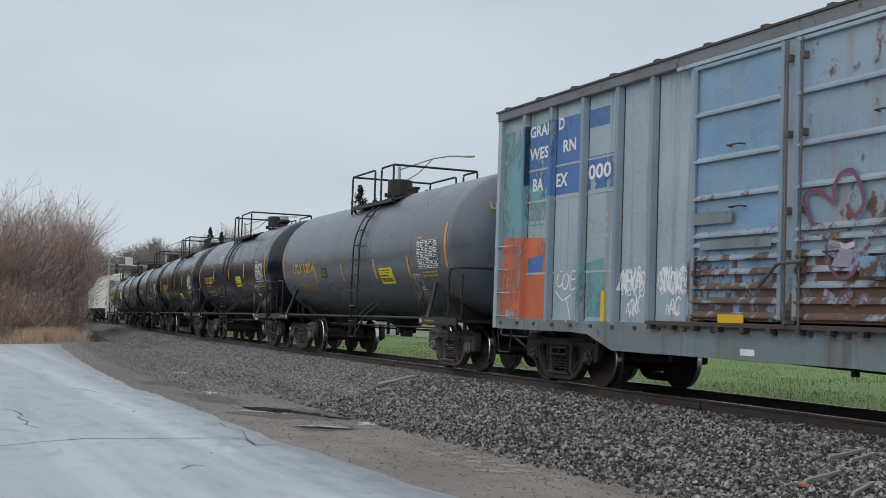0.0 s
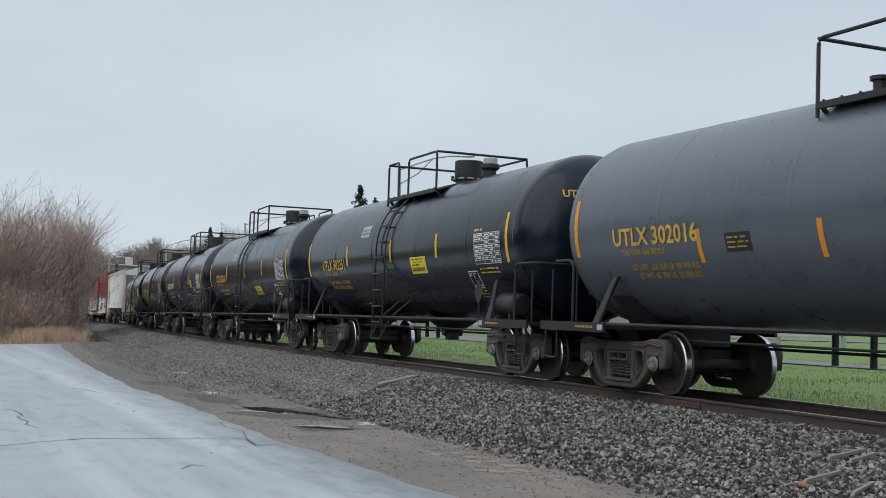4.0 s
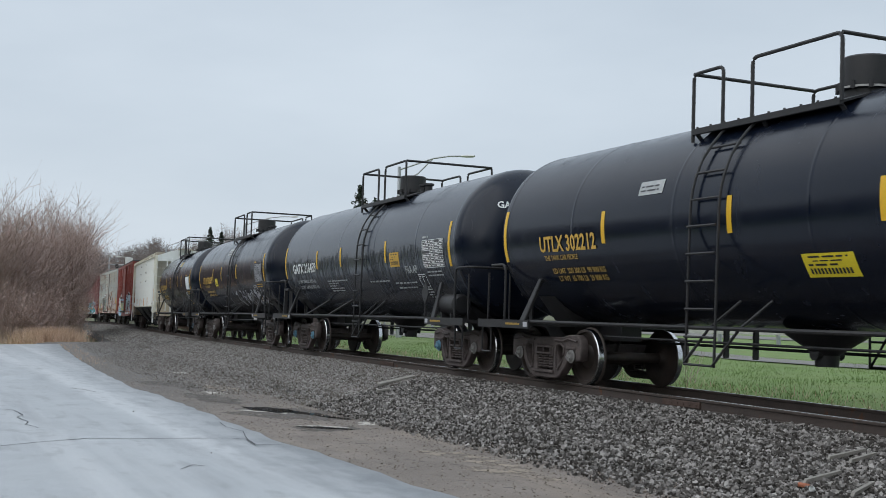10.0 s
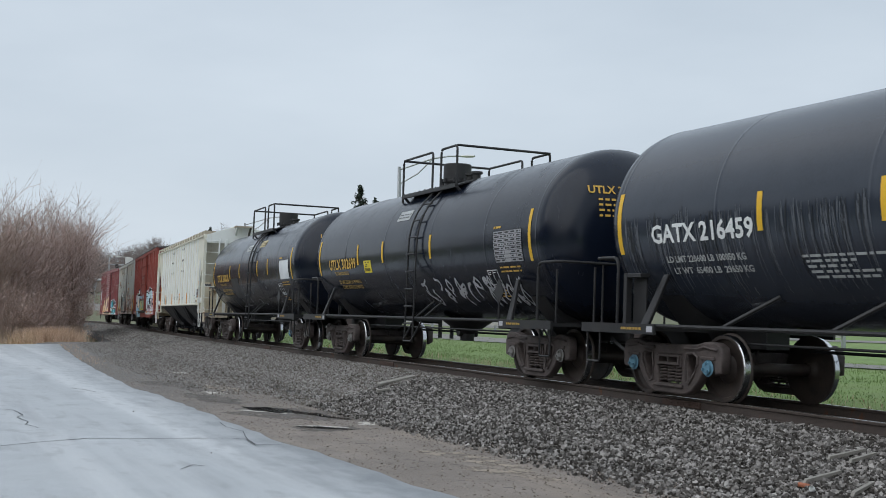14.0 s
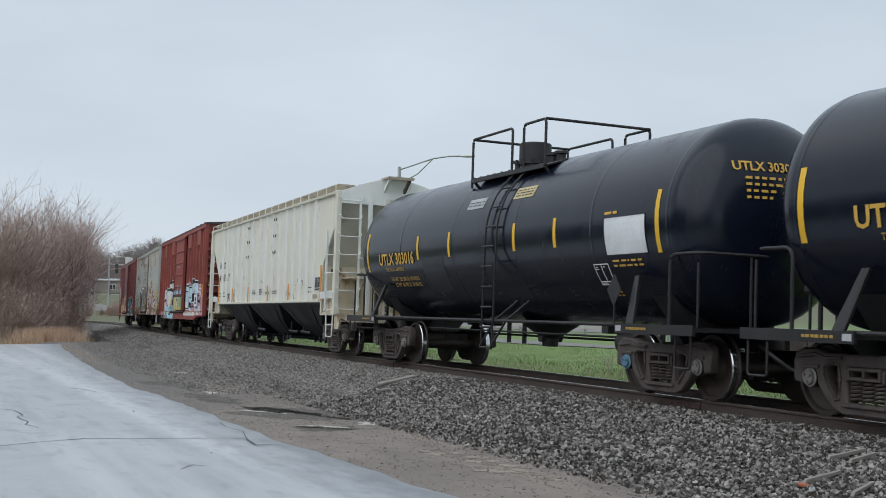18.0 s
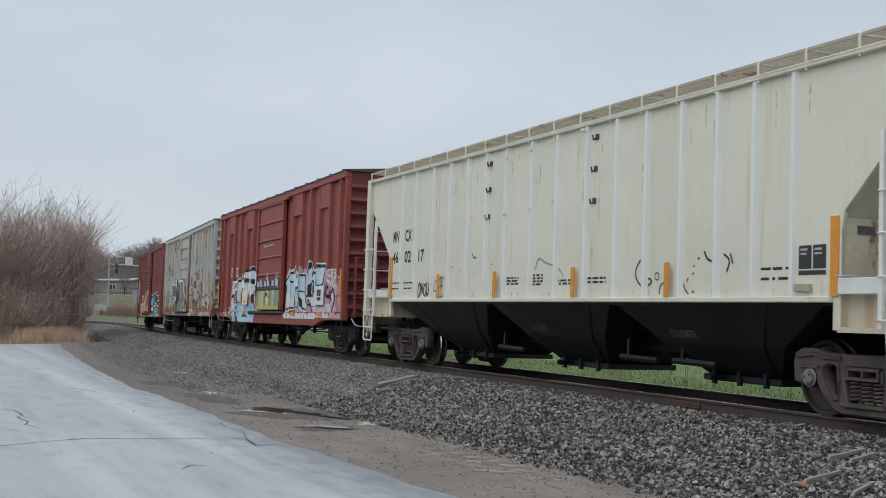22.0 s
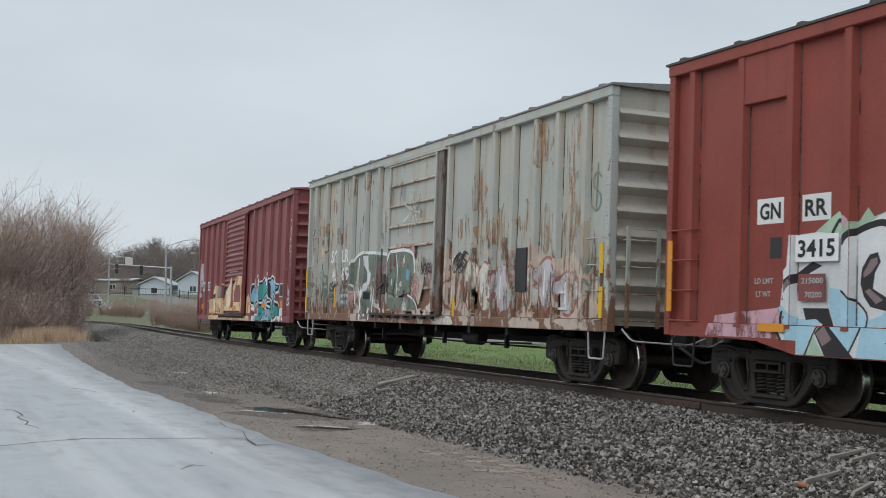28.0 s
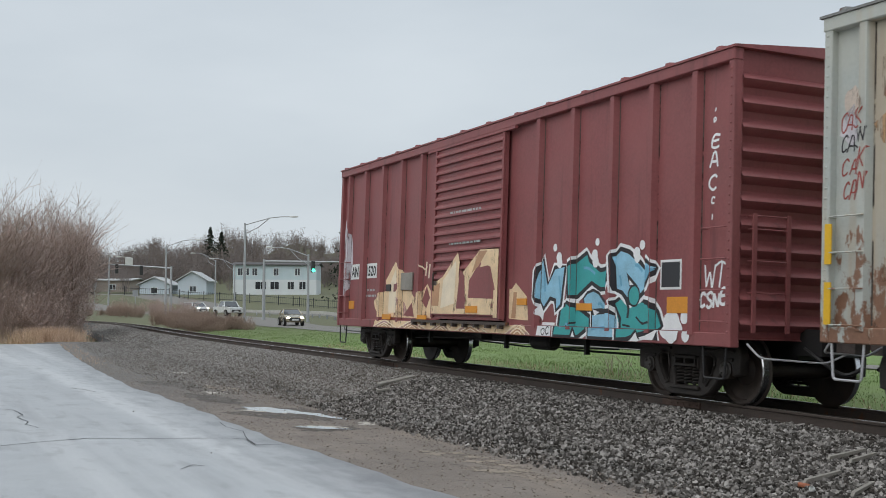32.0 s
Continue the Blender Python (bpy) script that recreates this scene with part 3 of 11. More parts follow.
def stones(name, label, material, places, sizes, base_v, base_f):
    """Many angular stones in one mesh."""
    n, k = len(places), len(base_v)
    sc = sizes[:, None] * rng.uniform(0.55, 1.15, (n, 3)) * np.array([1.0, 1.0, 0.75])
    v = base_v[None] * rng.uniform(0.72, 1.28, (n, k, 1))
    v = v * sc[:, None, :]
    q = rng.normal(size=(n, 4))
    q /= np.linalg.norm(q, axis=1, keepdims=True)
    w, x, y, z = q.T
    r = np.stack([1 - 2 * (y * y + z * z), 2 * (x * y - z * w), 2 * (x * z + y * w), 2 * (x * y + z * w), 1 - 2 * (x * x + z * z), 2 * (y * z - x * w), 2 * (x * z - y * w), 2 * (y * z + x * w), 1 - 2 * (x * x + y * y)], -1).reshape(n, 3, 3)
    v = np.einsum("nij,nkj->nki", r, v) + places[:, None, :]
    f = base_f[None] + (np.arange(n) * k)[:, None, None]
    me = bpy.data.meshes.new(name)
    me.from_pydata(v.reshape(-1, 3).tolist(), [], f.reshape(-1, 3).tolist())
    me.materials.append(material)
    return tagged(new(name, me), label, "stones", kind="stuff")


def shoulder(lat):
    return np.interp(lat, [q[0] for q in PROFILE], [q[1] for q in PROFILE])


def scatter(n, s0, s1, l0, l1, bias=1.0):
    s = rng.uniform(s0, s1, n)
    lat = l0 + (l1 - l0) * rng.uniform(0, 1, n) ** bias
    x, y, th = np.interp(s, GS, _cx), np.interp(s, GS, _cy), np.interp(s, GS, _th)
    z = np.interp(s, GS, _cz) + shoulder(lat) - lat * LEAN * np.clip((lat + 2.02) / 0.52, 0, 1)
    z = np.where(lat < -3.1, np.maximum(z, ROAD_Z - 0.01), z)
    return np.stack([x - np.sin(th) * lat, y + np.cos(th) * lat, z + rng.uniform(-0.012, 0.03, n)], -1)


def on_verge(a, lat_toe=-3.0):
    """Stones past the shoulder's toe lie on the dirt."""
    a[:, 2] = np.maximum(a[:, 2], ROAD_Z - 0.018 + rng.uniform(0, 0.014, len(a)))
    return a


toe = lambda n, s0, s1: np.concatenate([scatter(n, s0, s1, -3.25, -0.84, 1.0), on_verge(scatter(n // 3, s0, s1, -4.3, -2.9, 0.6))])
a = toe(64000, -21, -3)
stones("ballast_stones", "loose angular grey ballast stones on the near shoulder", M["stone"], a, 0.011 + 0.031 * rng.uniform(0, 1, len(a)) ** 1.7, OCT_V, OCT_F)
a = toe(44000, -48, -21)
stones("ballast_stones", "loose angular grey ballast stones along the track", M["stone_far"], a, 0.014 + 0.026 * rng.uniform(0, 1, len(a)) ** 1.5, OCT_V, OCT_F)
a = scatter(14000, -115, -48, -3.7, -0.84, 0.9)
stones("ballast_stones", "grey ballast stones far along the track", M["stone_far"], a, rng.uniform(0.022, 0.045, len(a)), OCT_V, OCT_F)
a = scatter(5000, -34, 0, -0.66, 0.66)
stones("ballast_stones", "ballast stones between the rails, darkened with the train's painted shade", M["shaded_stone"], a, rng.uniform(0.02, 0.04, len(a)), OCT_V, OCT_F)
a = on_verge(np.concatenate([scatter(9000, -62, -24, -5.6, -2.9, 0.8), scatter(2500, -24, -16, -4.3, -2.9, 0.6)]))
a = a[a[:, 1] > np.interp(a[:, 0], *EDGE) + 0.15]
stones("ballast_stones", "ballast stones spilled over the dirt verge", M["stone_far"], a, rng.uniform(0.010, 0.030, len(a)), OCT_V, OCT_F)
a = scatter(7000, -40, -3, -4.9, -3.5, 0.5)
a[:, 2] = ROAD_Z - 0.014 + rng.uniform(-0.006, 0.006, len(a))
stones("gravel", "stray ballast stones thinning out over the dirt verge", M["grit"], a, rng.uniform(0.006, 0.022, len(a)), OCT_V, OCT_F)
n = 26000
a = np.stack([rng.uniform(-45, -4, n), -6.1 + 3.4 * rng.uniform(0, 1, n), np.full(n, ROAD_Z - 0.012)], -1)
u, v = (a[:, 0] + 19.6) * 0.956 + (a[:, 1] + 4.65) * 0.296, (a[:, 1] + 4.65) * 0.956 - (a[:, 0] + 19.6) * 0.296
a = a[(u / 1.8) ** 2 + (v / 0.32) ** 2 > 1]
n = len(a)
stones("gravel", "fine gravel trodden into the dirt verge", M["grit"], a, 0.004 + 0.016 * rng.uniform(0, 1, n) ** 2.5, OCT_V, OCT_F)

# debris on the shoulder
bm = bmesh.new()
box(bm, -0.42, 0.42, -0.07, 0.07, -0.025, 0.025, 0.008)
p = tagged(part("plank", bm, M["plank"]), "grey weathered plank lying on the ballast", "plank")
p.matrix_world = pose(-21.40, -2.0, -0.015, 5, -9, 102.5)
bm = bmesh.new()
box(bm, -0.13, 0.13, -0.04, 0.04, -0.02, 0.02, 0.006)
p = tagged(part("plank", bm, M["plank"]), "short grey piece of plank on the ballast", "plank")
p.matrix_world = pose(-20.46, -2.65, -0.125, 4, -9, 80)
for x, y, z, rz, ln in ((-9.17, -2.12, -0.062, 84, 0.23), (-8.92, -2.15, -0.067, 95, 0.19), (-8.74, -2.83, -0.192, 90, 0.23), (-8.12, -2.93, -0.213, 110, 0.21)):
    bm = bmesh.new()
    prism(bm, [(-ln, -0.012), (-ln * 0.3, -0.02), (ln, -0.010), (ln * 0.97, 0.012), (-ln * 0.9, 0.018)], -0.016, 0.018)
    w = tagged(part("wood_scrap", bm, M["plank"]), "splintered scrap of grey wood in the ballast", "wood")
    w.matrix_world = pose(x, y, z, 8, -9, rz)
bm = bmesh.new()
box(bm, -0.10, 0.10, -0.05, 0.05, 0, 0.06, 0.012)
w = tagged(part("brick", bm, M["brick"]), "broken orange-red brick on the ballast", "brick")
w.matrix_world = pose(-8.72, -3.08, -0.275, 12, 8, 50) @ Matrix.Scale(0.55, 4)
bm = bmesh.new()
lathe(bm, [(0, 0.028), (0.0, 0.034), (0.09, 0.042), (0.092, 0.040), (0.02, 0.030), (0.02, 0)], 14, "z")
w = tagged(part("paper_cup", bm, M["white"], smooth=True), "crushed white paper cup on the ballast", "cup")
w.matrix_world = pose(-8.49, -3.17, -0.265, 70, 10, 30) @ Matrix.Scale(0.65, 4)

# the divided road beyond the track

def far_lane(cx, cy, w, material, name, label, dz=0.03):
    bm = bmesh.new()
    ys = np.arange(-256, 60, 4.0)
    rows = []
    for x in ys:
        y = float(np.interp(x, cx, cy))
        rows.append([(x, y + u, height(x, y + u) + dz) for u in np.linspace(-w / 2, w / 2, 7) * float(np.interp(x, [-75, -32], [1.0, 0.30]))])
    strip(bm, rows)
    return tagged(part(name, bm, material, smooth=True), label, "road", kind="structure")


LANE_X = [-260, -222, -195, -172, -159, -147, -136, -113, -92, -60, -35, -28, -20, 60]
LANE_Y = [-1.0, 6.7, 12.7, 17.8, 20.1, 22.3, 23.8, 20.7, 17.7, 14.9, 13.9, 12.4, 11.9, 10.0]
far_lane(LANE_X, LANE_Y, 5.0, M["road"], "highway", "grey asphalt carriageway in the distance")
far_lane(LANE_X, [y + 15 for y in LANE_Y], 6.0, M["road"], "highway", "grey asphalt carriageway beyond a grass median")
# ---- rolling stock: shared parts ----
WHEEL_R = 0.457
MOVERS = []  # (car, centre at 16 s, half truck distance, wheelsets)


def mesh_of(bm, name, mats, smooth=True):
    bmesh.ops.recalc_face_normals(bm, faces=bm.faces)
    me = bpy.data.meshes.new(name)
    bm.to_mesh(me)
    bm.free()
    for q in mats:
        me.materials.append(q)
    if smooth:
        me.shade_smooth()
        me.set_sharp_from_angle(angle=radians(35))
    return me


def wheelset_mesh(cap):
    bm = bmesh.new()
    R = WHEEL_R
    for sg in (-1, 1):
        prof = [(0.62, 0.0), (0.62, 0.10), (0.66, 0.13), (0.685, 0.20), (0.69, 0.36), (0.682, 0.40), (0.680, R + 0.025), (0.700, R + 0.026), (0.716, R + 0.004), (0.80, R), (0.815, R - 0.012), (0.815, R - 0.055), (0.770, R - 0.075), (0.735, 0.20), (0.80, 0.13), (0.82, 0.10), (0.82, 0.075)]
        mids = [0] * 6 + [0, 0, 1, 1, 0, 0, 0, 0, 0, 0]
        lathe(bm, [(sg * a, r) for a, r in prof], 40, "y", mids=mids)
        lathe(bm, [(sg * a, r) for a, r in ((0.80, 0.075), (0.93, 0.07), (0.93, 0.115), (1.06, 0.115), (1.07, 0.09), (1.10, 0.085), (1.105, 0.0))], 20, "y", mids=[0, 0, 0, 2, 2, 2])
        for k in range(3):
            a = 2 * math.pi * k / 3
            lathe(bm, [(sg * 1.10, 0.018), (sg * 1.125, 0.018), (sg * 1.125, 0)], 6, "y", (0.055 * math.cos(a), 0, 0.055 * math.sin(a)), mi=2)
    lathe(bm, [(-0.66, 0.085), (0.66, 0.085)], 14, "y")
    return mesh_of(bm, "wheelset", [M["wheel"], M["tread"], M[cap]])


def plate_mesh(name, outline, holes, half, bevel, material):
    """A cast plate in x and z with rounded edges and openings through it."""
    cu = bpy.data.curves.new(name, "CURVE")
    cu.dimensions, cu.fill_mode, cu.extrude, cu.bevel_depth, cu.bevel_resolution = "2D", "BOTH", half - bevel, bevel, 1
    for loop in (outline, *holes):
        sp = cu.splines.new("POLY")
        sp.points.add(len(loop) - 1)
        for q, (x, z) in zip(sp.points, loop):
            q.co = (x, z, 0, 1)
        sp.use_cyclic_u = True
    ob = new(name, cu)
    me = bpy.data.meshes.new_from_object(ob.evaluated_get(bpy.context.evaluated_depsgraph_get()))
    bpy.data.objects.remove(ob)
    bpy.data.curves.remove(cu)
    me.transform(Matrix.Rotation(radians(90), 4, "X"))
    me.name = name
    me.materials.clear()
    me.materials.append(material)
    return me


def side_frame_mesh(material):
    """A cast side frame: flat top chord, tall windows with raised lips, spring opening, jaws over the bearings."""
    side = [(0.36, 0.735), (0.62, 0.745), (0.80, 0.785), (1.02, 0.785), (1.13, 0.73), (1.16, 0.64), (1.15, 0.42), (1.04, 0.40), (1.02, 0.53), (0.96, 0.575), (0.82, 0.575), (0.765, 0.53), (0.745, 0.40), (0.64, 0.26), (0.50, 0.135), (0.36, 0.085)]
    outline = side + [(-x, z) for x, z in side[::-1]]
    egg = [(0.415, 0.63), (0.56, 0.645), (0.655, 0.60), (0.655, 0.50), (0.57, 0.34), (0.47, 0.22), (0.40, 0.24), (0.385, 0.45)]
    nest = [(-0.29, 0.18), (0.29, 0.18), (0.315, 0.38), (0.30, 0.635), (-0.30, 0.635), (-0.315, 0.38)]
    flip = lambda loop: [(-x, z) for x, z in loop[::-1]]
    me = plate_mesh("side_frame", outline, [egg, flip(egg), nest], 0.075, 0.022, material)
    bm = bmesh.new()
    bm.from_mesh(me)
    for loop in (egg, flip(egg)):  # raised lips round the windows
        for y in (-0.085, 0.085):
            pipe(bm, [(x, y, z) for x, z in loop + loop[:1]], 0.02, 5, closed_ends=False)
    for sg in (-1, 1):  # ribs over the jaws, tie bar under the spring seat
        pipe(bm, [(sg * 0.36, -0.08, 0.70), (sg * 0.66, -0.085, 0.70), (sg * 0.80, -0.085, 0.735), (sg * 1.08, -0.085, 0.70)], 0.022, 5)
        box(bm, sg * 0.889 - 0.15, sg * 0.889 + 0.15, -0.10, 0.10, 0.565, 0.61, 0.008)
    box(bm, -0.34, 0.34, -0.12, 0.12, 0.15, 0.20, 0.012)
    bm.to_mesh(me)
    bm.free()
    return me


def spring_mesh(material):
    bm = bmesh.new()
    pts = [(0.072 * math.cos(a), 0.072 * math.sin(a), 0.215 + 0.25 * a / (11 * math.pi)) for a in np.linspace(0, 11 * math.pi, 55)]
    pipe(bm, pts, 0.0165, 5)
    return mesh_of(bm, "spring", [material])


def bolster_mesh(material):
    bm = bmesh.new()
    prism(bm, [(-0.22, 0.50), (0.22, 0.50), (0.22, 0.66), (-0.22, 0.66)], -0.90, 0.90)
    for sg in (-1, 1):
        # the bolster's end: a seat on the springs with two pockets and a friction wedge at each side
        y0, y1 = sorted((sg * 0.86, sg * 1.09))
        box(bm, -0.25, 0.25, y0, y1, 0.46, 0.50, 0.008)
        box(bm, -0.25, 0.25, y0, y1, 0.57, 0.61, 0.008)
        for x in (-0.235, 0.0, 0.235):
            box(bm, x - 0.018, x + 0.018, y0, y1 - 0.004, 0.50, 0.57)
        for x in (-1, 1):
            prism(bm, [(x * 0.26, 0.46), (x * 0.30, 0.44), (x * 0.30, 0.60), (x * 0.26, 0.57)], y0 + 0.02, y1 - 0.02)
    lathe(bm, [(0.66, 0.0), (0.66, 0.19), (0.74, 0.19), (0.74, 0)], 18, "z")
    for sg in (-1, 1):
        pipe(bm, [(sg * 0.36, -0.8, 0.36), (sg * 0.36, 0.8, 0.36)], 0.04, 6)
        for y in (-0.74, 0.74):
            box(bm, min(sg * 0.32, sg * 0.44), max(sg * 0.32, sg * 0.44), y - 0.05, y + 0.05, 0.27, 0.50)
        # brake levers over the axle
        pipe(bm, [(sg * 0.34, 0.12, 0.34), (sg * 0.46, 0.16, 0.86)], 0.026, 5)
    pipe(bm, [(-0.46, 0.16, 0.84), (0.46, 0.16, 0.84)], 0.018, 5)
    return mesh_of(bm, "truck", [material], False)


TRUCKS = {}
for kind, q in (("brown", "steel_dark"), ("black", "steel_black")):
    TRUCKS[kind] = dict(frame=side_frame_mesh(M[q]), spring=spring_mesh(M[q]), bolster=bolster_mesh(M[q]))
WHEELS = {c: wheelset_mesh(c) for c in ("cap", "cap_blue", "cap_dark")}


def add_trucks(car, half, kind="brown", caps=("cap", "cap", "cap", "cap")):
    sets = []
    for i, sg in enumerate((-1, 1)):
        t = part("truck", TRUCKS[kind]["bolster"], None, car, "four-wheel cast steel truck")
        t.location = (sg * half, 0, 0)
        for y in (-0.98, 0.98):
            part("side_frame", TRUCKS[kind]["frame"], None, t).location = (0, y, 0)
            for x in (-0.185, 0.0, 0.185):
                part("spring", TRUCKS[kind]["spring"], None, t).location = (x, y, 0)
        for j, x in enumerate((-0.889, 0.889)):
            w = part("wheelset", WHEELS[caps[2 * i + j]], None, t, "steel wheels with bright treads on an axle")
            w.location = (x, 0, WHEEL_R)
            sets.append((w, x))
    return sets


def couplers(car, end, material, z=0.87):
    for sg in (-1, 1):
        bm = bmesh.new()
        box(bm, min(sg * (end - 0.5), sg * (end + 0.35)), max(sg * (end - 0.5), sg * (end + 0.35)), -0.07, 0.07, z - 0.08, z + 0.08, 0.015)
        prism(bm, [(sg * (end + q), z + w) for q, w in ((0.33, -0.14), (0.33, 0.14), (0.66, 0.14), (0.66, -0.14))], -0.13, 0.11)
        part("coupler", bm, material, car, "rust-brown knuckle coupler")
        bm = bmesh.new()
        y = -0.35 * sg
        pipe(bm, rounded([(sg * end, y, z - 0.1), (sg * (end + 0.25), y, z - 0.22), (sg * (end + 0.5), y * 0.4, z - 0.45), (sg * (end + 0.68), 0, z - 0.3)], 0.15), 0.03, 6)
        part("brake_hose", bm, M["black"], car)


# ---- tank cars ----
TC, TR = 2.50, 1.485  # height of the tank's axis, its radius


def on_tank(x, z, off=0.006):
    """A point on the near side of the shell at height z."""
    a = math.asin(max(-0.999, min(0.999, (z - TC) / TR)))
    return Vector((x, -(TR + off) * math.cos(a), TC + (TR + off) * math.sin(a)))


def shell_patch(bm, x0, x1, z0, z1, off=0.006, n=6, mi=0):
    rows = [[on_tank(x0, z0 + (z1 - z0) * k / n, off), on_tank(x1, z0 + (z1 - z0) * k / n, off)] for k in range(n + 1)]
    made = [[bm.verts.new(p) for p in r] for r in rows]
    for a, b in zip(made, made[1:]):
        bm.faces.new((a[0], a[1], b[1], b[0])).material_index = mi


def shell_text(bm, body, x, z, h, off=0.008, width=None, mi=0):
    v, f, w = text(body, h)
    k = (width / w) if width else 1.0
    vs = [bm.verts.new(on_tank(x + a * k, z + b, off)) for a, b in v]
    for q in f:
        try:
            bm.faces.new([vs[i] for i in q]).material_index = mi
        except ValueError:
            pass


def shell_bars(bm, x0, x1, z, h, rng_, off=0.008, mi=0):
    """A line of unreadable small print as short bars."""
    x = x0
    while x < x1 - 0.03:
        w = rng_.uniform(0.05, 0.22)
        shell_patch(bm, x, min(x + w, x1), z, z + h, off, 1, mi)
        x += w + rng_.uniform(0.025, 0.06)


def tank_car(spec):
    r = random.Random(spec["seed"])
    car = empty("tank_car", spec["label"], "tank car", "tank cars of the train")
    paint, L = M[spec["paint"]], 6.22
    # the shell: barrel with welded seams and dished heads
    bm = bmesh.new()
    head = [(math.cos(a) * 0.72, math.sin(a)) for a in np.linspace(0, math.pi / 2, 10)]
    prof = [(-L - u, v * TR) for u, v in head] + [(-L + 0.02, TR)]
    seams = [-L + 0.08, -3.9, -1.2, 1.5, 4.1, L - 0.08]
    for x in seams:
        prof += [(x - 0.05, TR), (x - 0.022, TR), (x - 0.010, TR + 0.0035), (x + 0.010, TR + 0.0035), (x + 0.022, TR), (x + 0.05, TR)]
    prof += [(L - 0.02, TR)] + [(L + u, v * TR) for u, v in head[::-1]]
    lathe(bm, prof, 72, "x", (0, 0, TC), mids=[1 if min(abs(a[0]), abs(b[0])) >= L - 0.02 else 0 for a, b in zip(prof, prof[1:])])
    part("tank", bm, [paint, M["tank_black"] if spec["paint"] == "tank_streaked" else paint], car, spec["paint_label"], smooth=True)
    if spec["paint"] == "tank_streaked":
        for tone, nm in (("run_black", "black drip marks down the shell"), ("run_pale", "pale drip marks down the shell")):
            bm = bmesh.new()
            for k in range(330):
                x = r.uniform(-6.0, 6.0)
                if abs(noise.noise(Vector((x * 0.9, 3.0, 0)))) < 0.06 or -0.4 < x < 0.9:
                    continue
                top = 2.50 + 0.16 * noise.noise(Vector((x * 2.5, 0, 0))) + r.uniform(-0.12, 0.05)
                low = max(1.25, top - r.uniform(0.25, 1.2))
                w = r.uniform(0.005, 0.015)
                lean = r.uniform(-0.02, 0.06)
                n = 5
                made = [[bm.verts.new(on_tank(x + lean * j / n + sg * w * (1 - 0.75 * abs(2 * j / n - 0.7)), top + (low - top) * j / n, 0.0035 if tone == "run_black" else 0.0050)) for sg in (-1, 1)] for j in range(n + 1)]
                for a, b in zip(made, made[1:]):
                    bm.faces.new((a[0], a[1], b[1], b[0]))
            tagged(part("drip_mark", bm, M[tone], car, nm), kind="stuff")
    # dome, its cover and valves
    dx = spec["dome"]
    bm = bmesh.new()
    lathe(bm, [(TC + TR - 0.12, 0.29), (TC + TR + 0.06, 0.29), (TC + TR + 0.07, 0.34), (TC + TR + 0.10, 0.34), (TC + TR + 0.11, 0.315), (TC + TR + 0.47, 0.315), (TC + TR + 0.49, 0.295), (TC + TR + 0.50, 0)], 30, "z", (dx, 0, 0))
    part("dome", bm, M["black"], car, "black cylindrical manway dome", smooth=True)
    if spec["type"] == 2:
        bm = bmesh.new()
        lathe(bm, [(TC + TR + 0.072, 0.347), (TC + TR + 0.098, 0.347)], 30, "z", (dx, 0, 0))
        part("dome_gasket", bm, M["kerb"], car, "pale gasket ring round the dome")
        bm = bmesh.new()
        lathe(bm, [(TC + TR - 0.1, 0.13), (TC + TR + 0.16, 0.13), (TC + TR + 0.22, 0.20), (TC + TR + 0.30, 0.20), (TC + TR + 0.31, 0.15), (TC + TR + 0.43, 0.15), (TC + TR + 0.44, 0)], 16, "z", (dx + 1.1, 0, 0), mids=[0, 0, 0, 0, 1, 1, 1])
        part("valve", bm, [M["black"], M["kerb"]], car, "safety valve with a pale cap", smooth=True)
    else:
        for x in (dx + 0.75, dx + 1.05, dx - 0.68):
            bm = bmesh.new()
            lathe(bm, [(TC + TR - 0.1, 0.09), (TC + TR + 0.16, 0.09), (TC + TR + 0.17, 0.13), (TC + TR + 0.22, 0.13), (TC + TR + 0.23, 0)], 12, "z", (x, 0, 0))
            part("valve", bm, M["black"], car, "low black valve cover", smooth=True)
    bm = bmesh.new()
    for k in range(10):
        a = 2 * math.pi * k / 10
        lathe(bm, [(TC + TR + 0.05, 0.03), (TC + TR + 0.15, 0.03), (TC + TR + 0.15, 0)], 6, "z", (dx + 0.36 * math.cos(a), 0.36 * math.sin(a), 0))
    part("dome_bolts", bm, M["black"], car)
    # platform of open gratings and its guard rails
    p0, p1, W = spec["plat"], spec["plat"] + 3.0 + (0.0 if spec["type"] == 1 else -0.1), 1.06
    zp = 3.72
    for sg in (-1, 1):
        bm = bmesh.new()
        box(bm, p0, p1, sg * W - 0.03, sg * W + 0.03, zp - 0.05, zp + 0.03)
        box(bm, p0, p1, sg * 0.62 - 0.02, sg * 0.62 + 0.02, zp + 0.10, zp + 0.15)
        v4 = [bm.verts.new((x, sg * y, z)) for x in (p0, p1) for y, z in ((0.62, zp + 0.11), (W, zp - 0.03), (W, zp + 0.0), (0.62, zp + 0.14))]
        for q in ((0, 1, 5, 4), (3, 2, 6, 7), (0, 1, 2, 3), (4, 5, 6, 7)):
            bm.faces.new([v4[k] for k in q])
        for x in np.arange(p0 + 0.1, p1, 0.3):  # bolts along the edge
            lathe(bm, [(zp + 0.03, 0.02), (zp + 0.055, 0.016), (zp + 0.055, 0)], 6, "z", (x, sg * W, 0))
        for x in (p0 + 0.05, (p0 + p1) / 2, p1 - 0.05):
            pipe(bm, [(x, sg * W, zp), (x, sg * 0.95, TC + math.sqrt(TR ** 2 - 0.95 ** 2) - 0.03)], 0.03, 6)
        part("platform", bm, M["black"], car, "black steel grating platform")
    zr, g0, g1 = 4.53, *spec["gap"]
    for sg in (-1, 1):
        y = sg * W
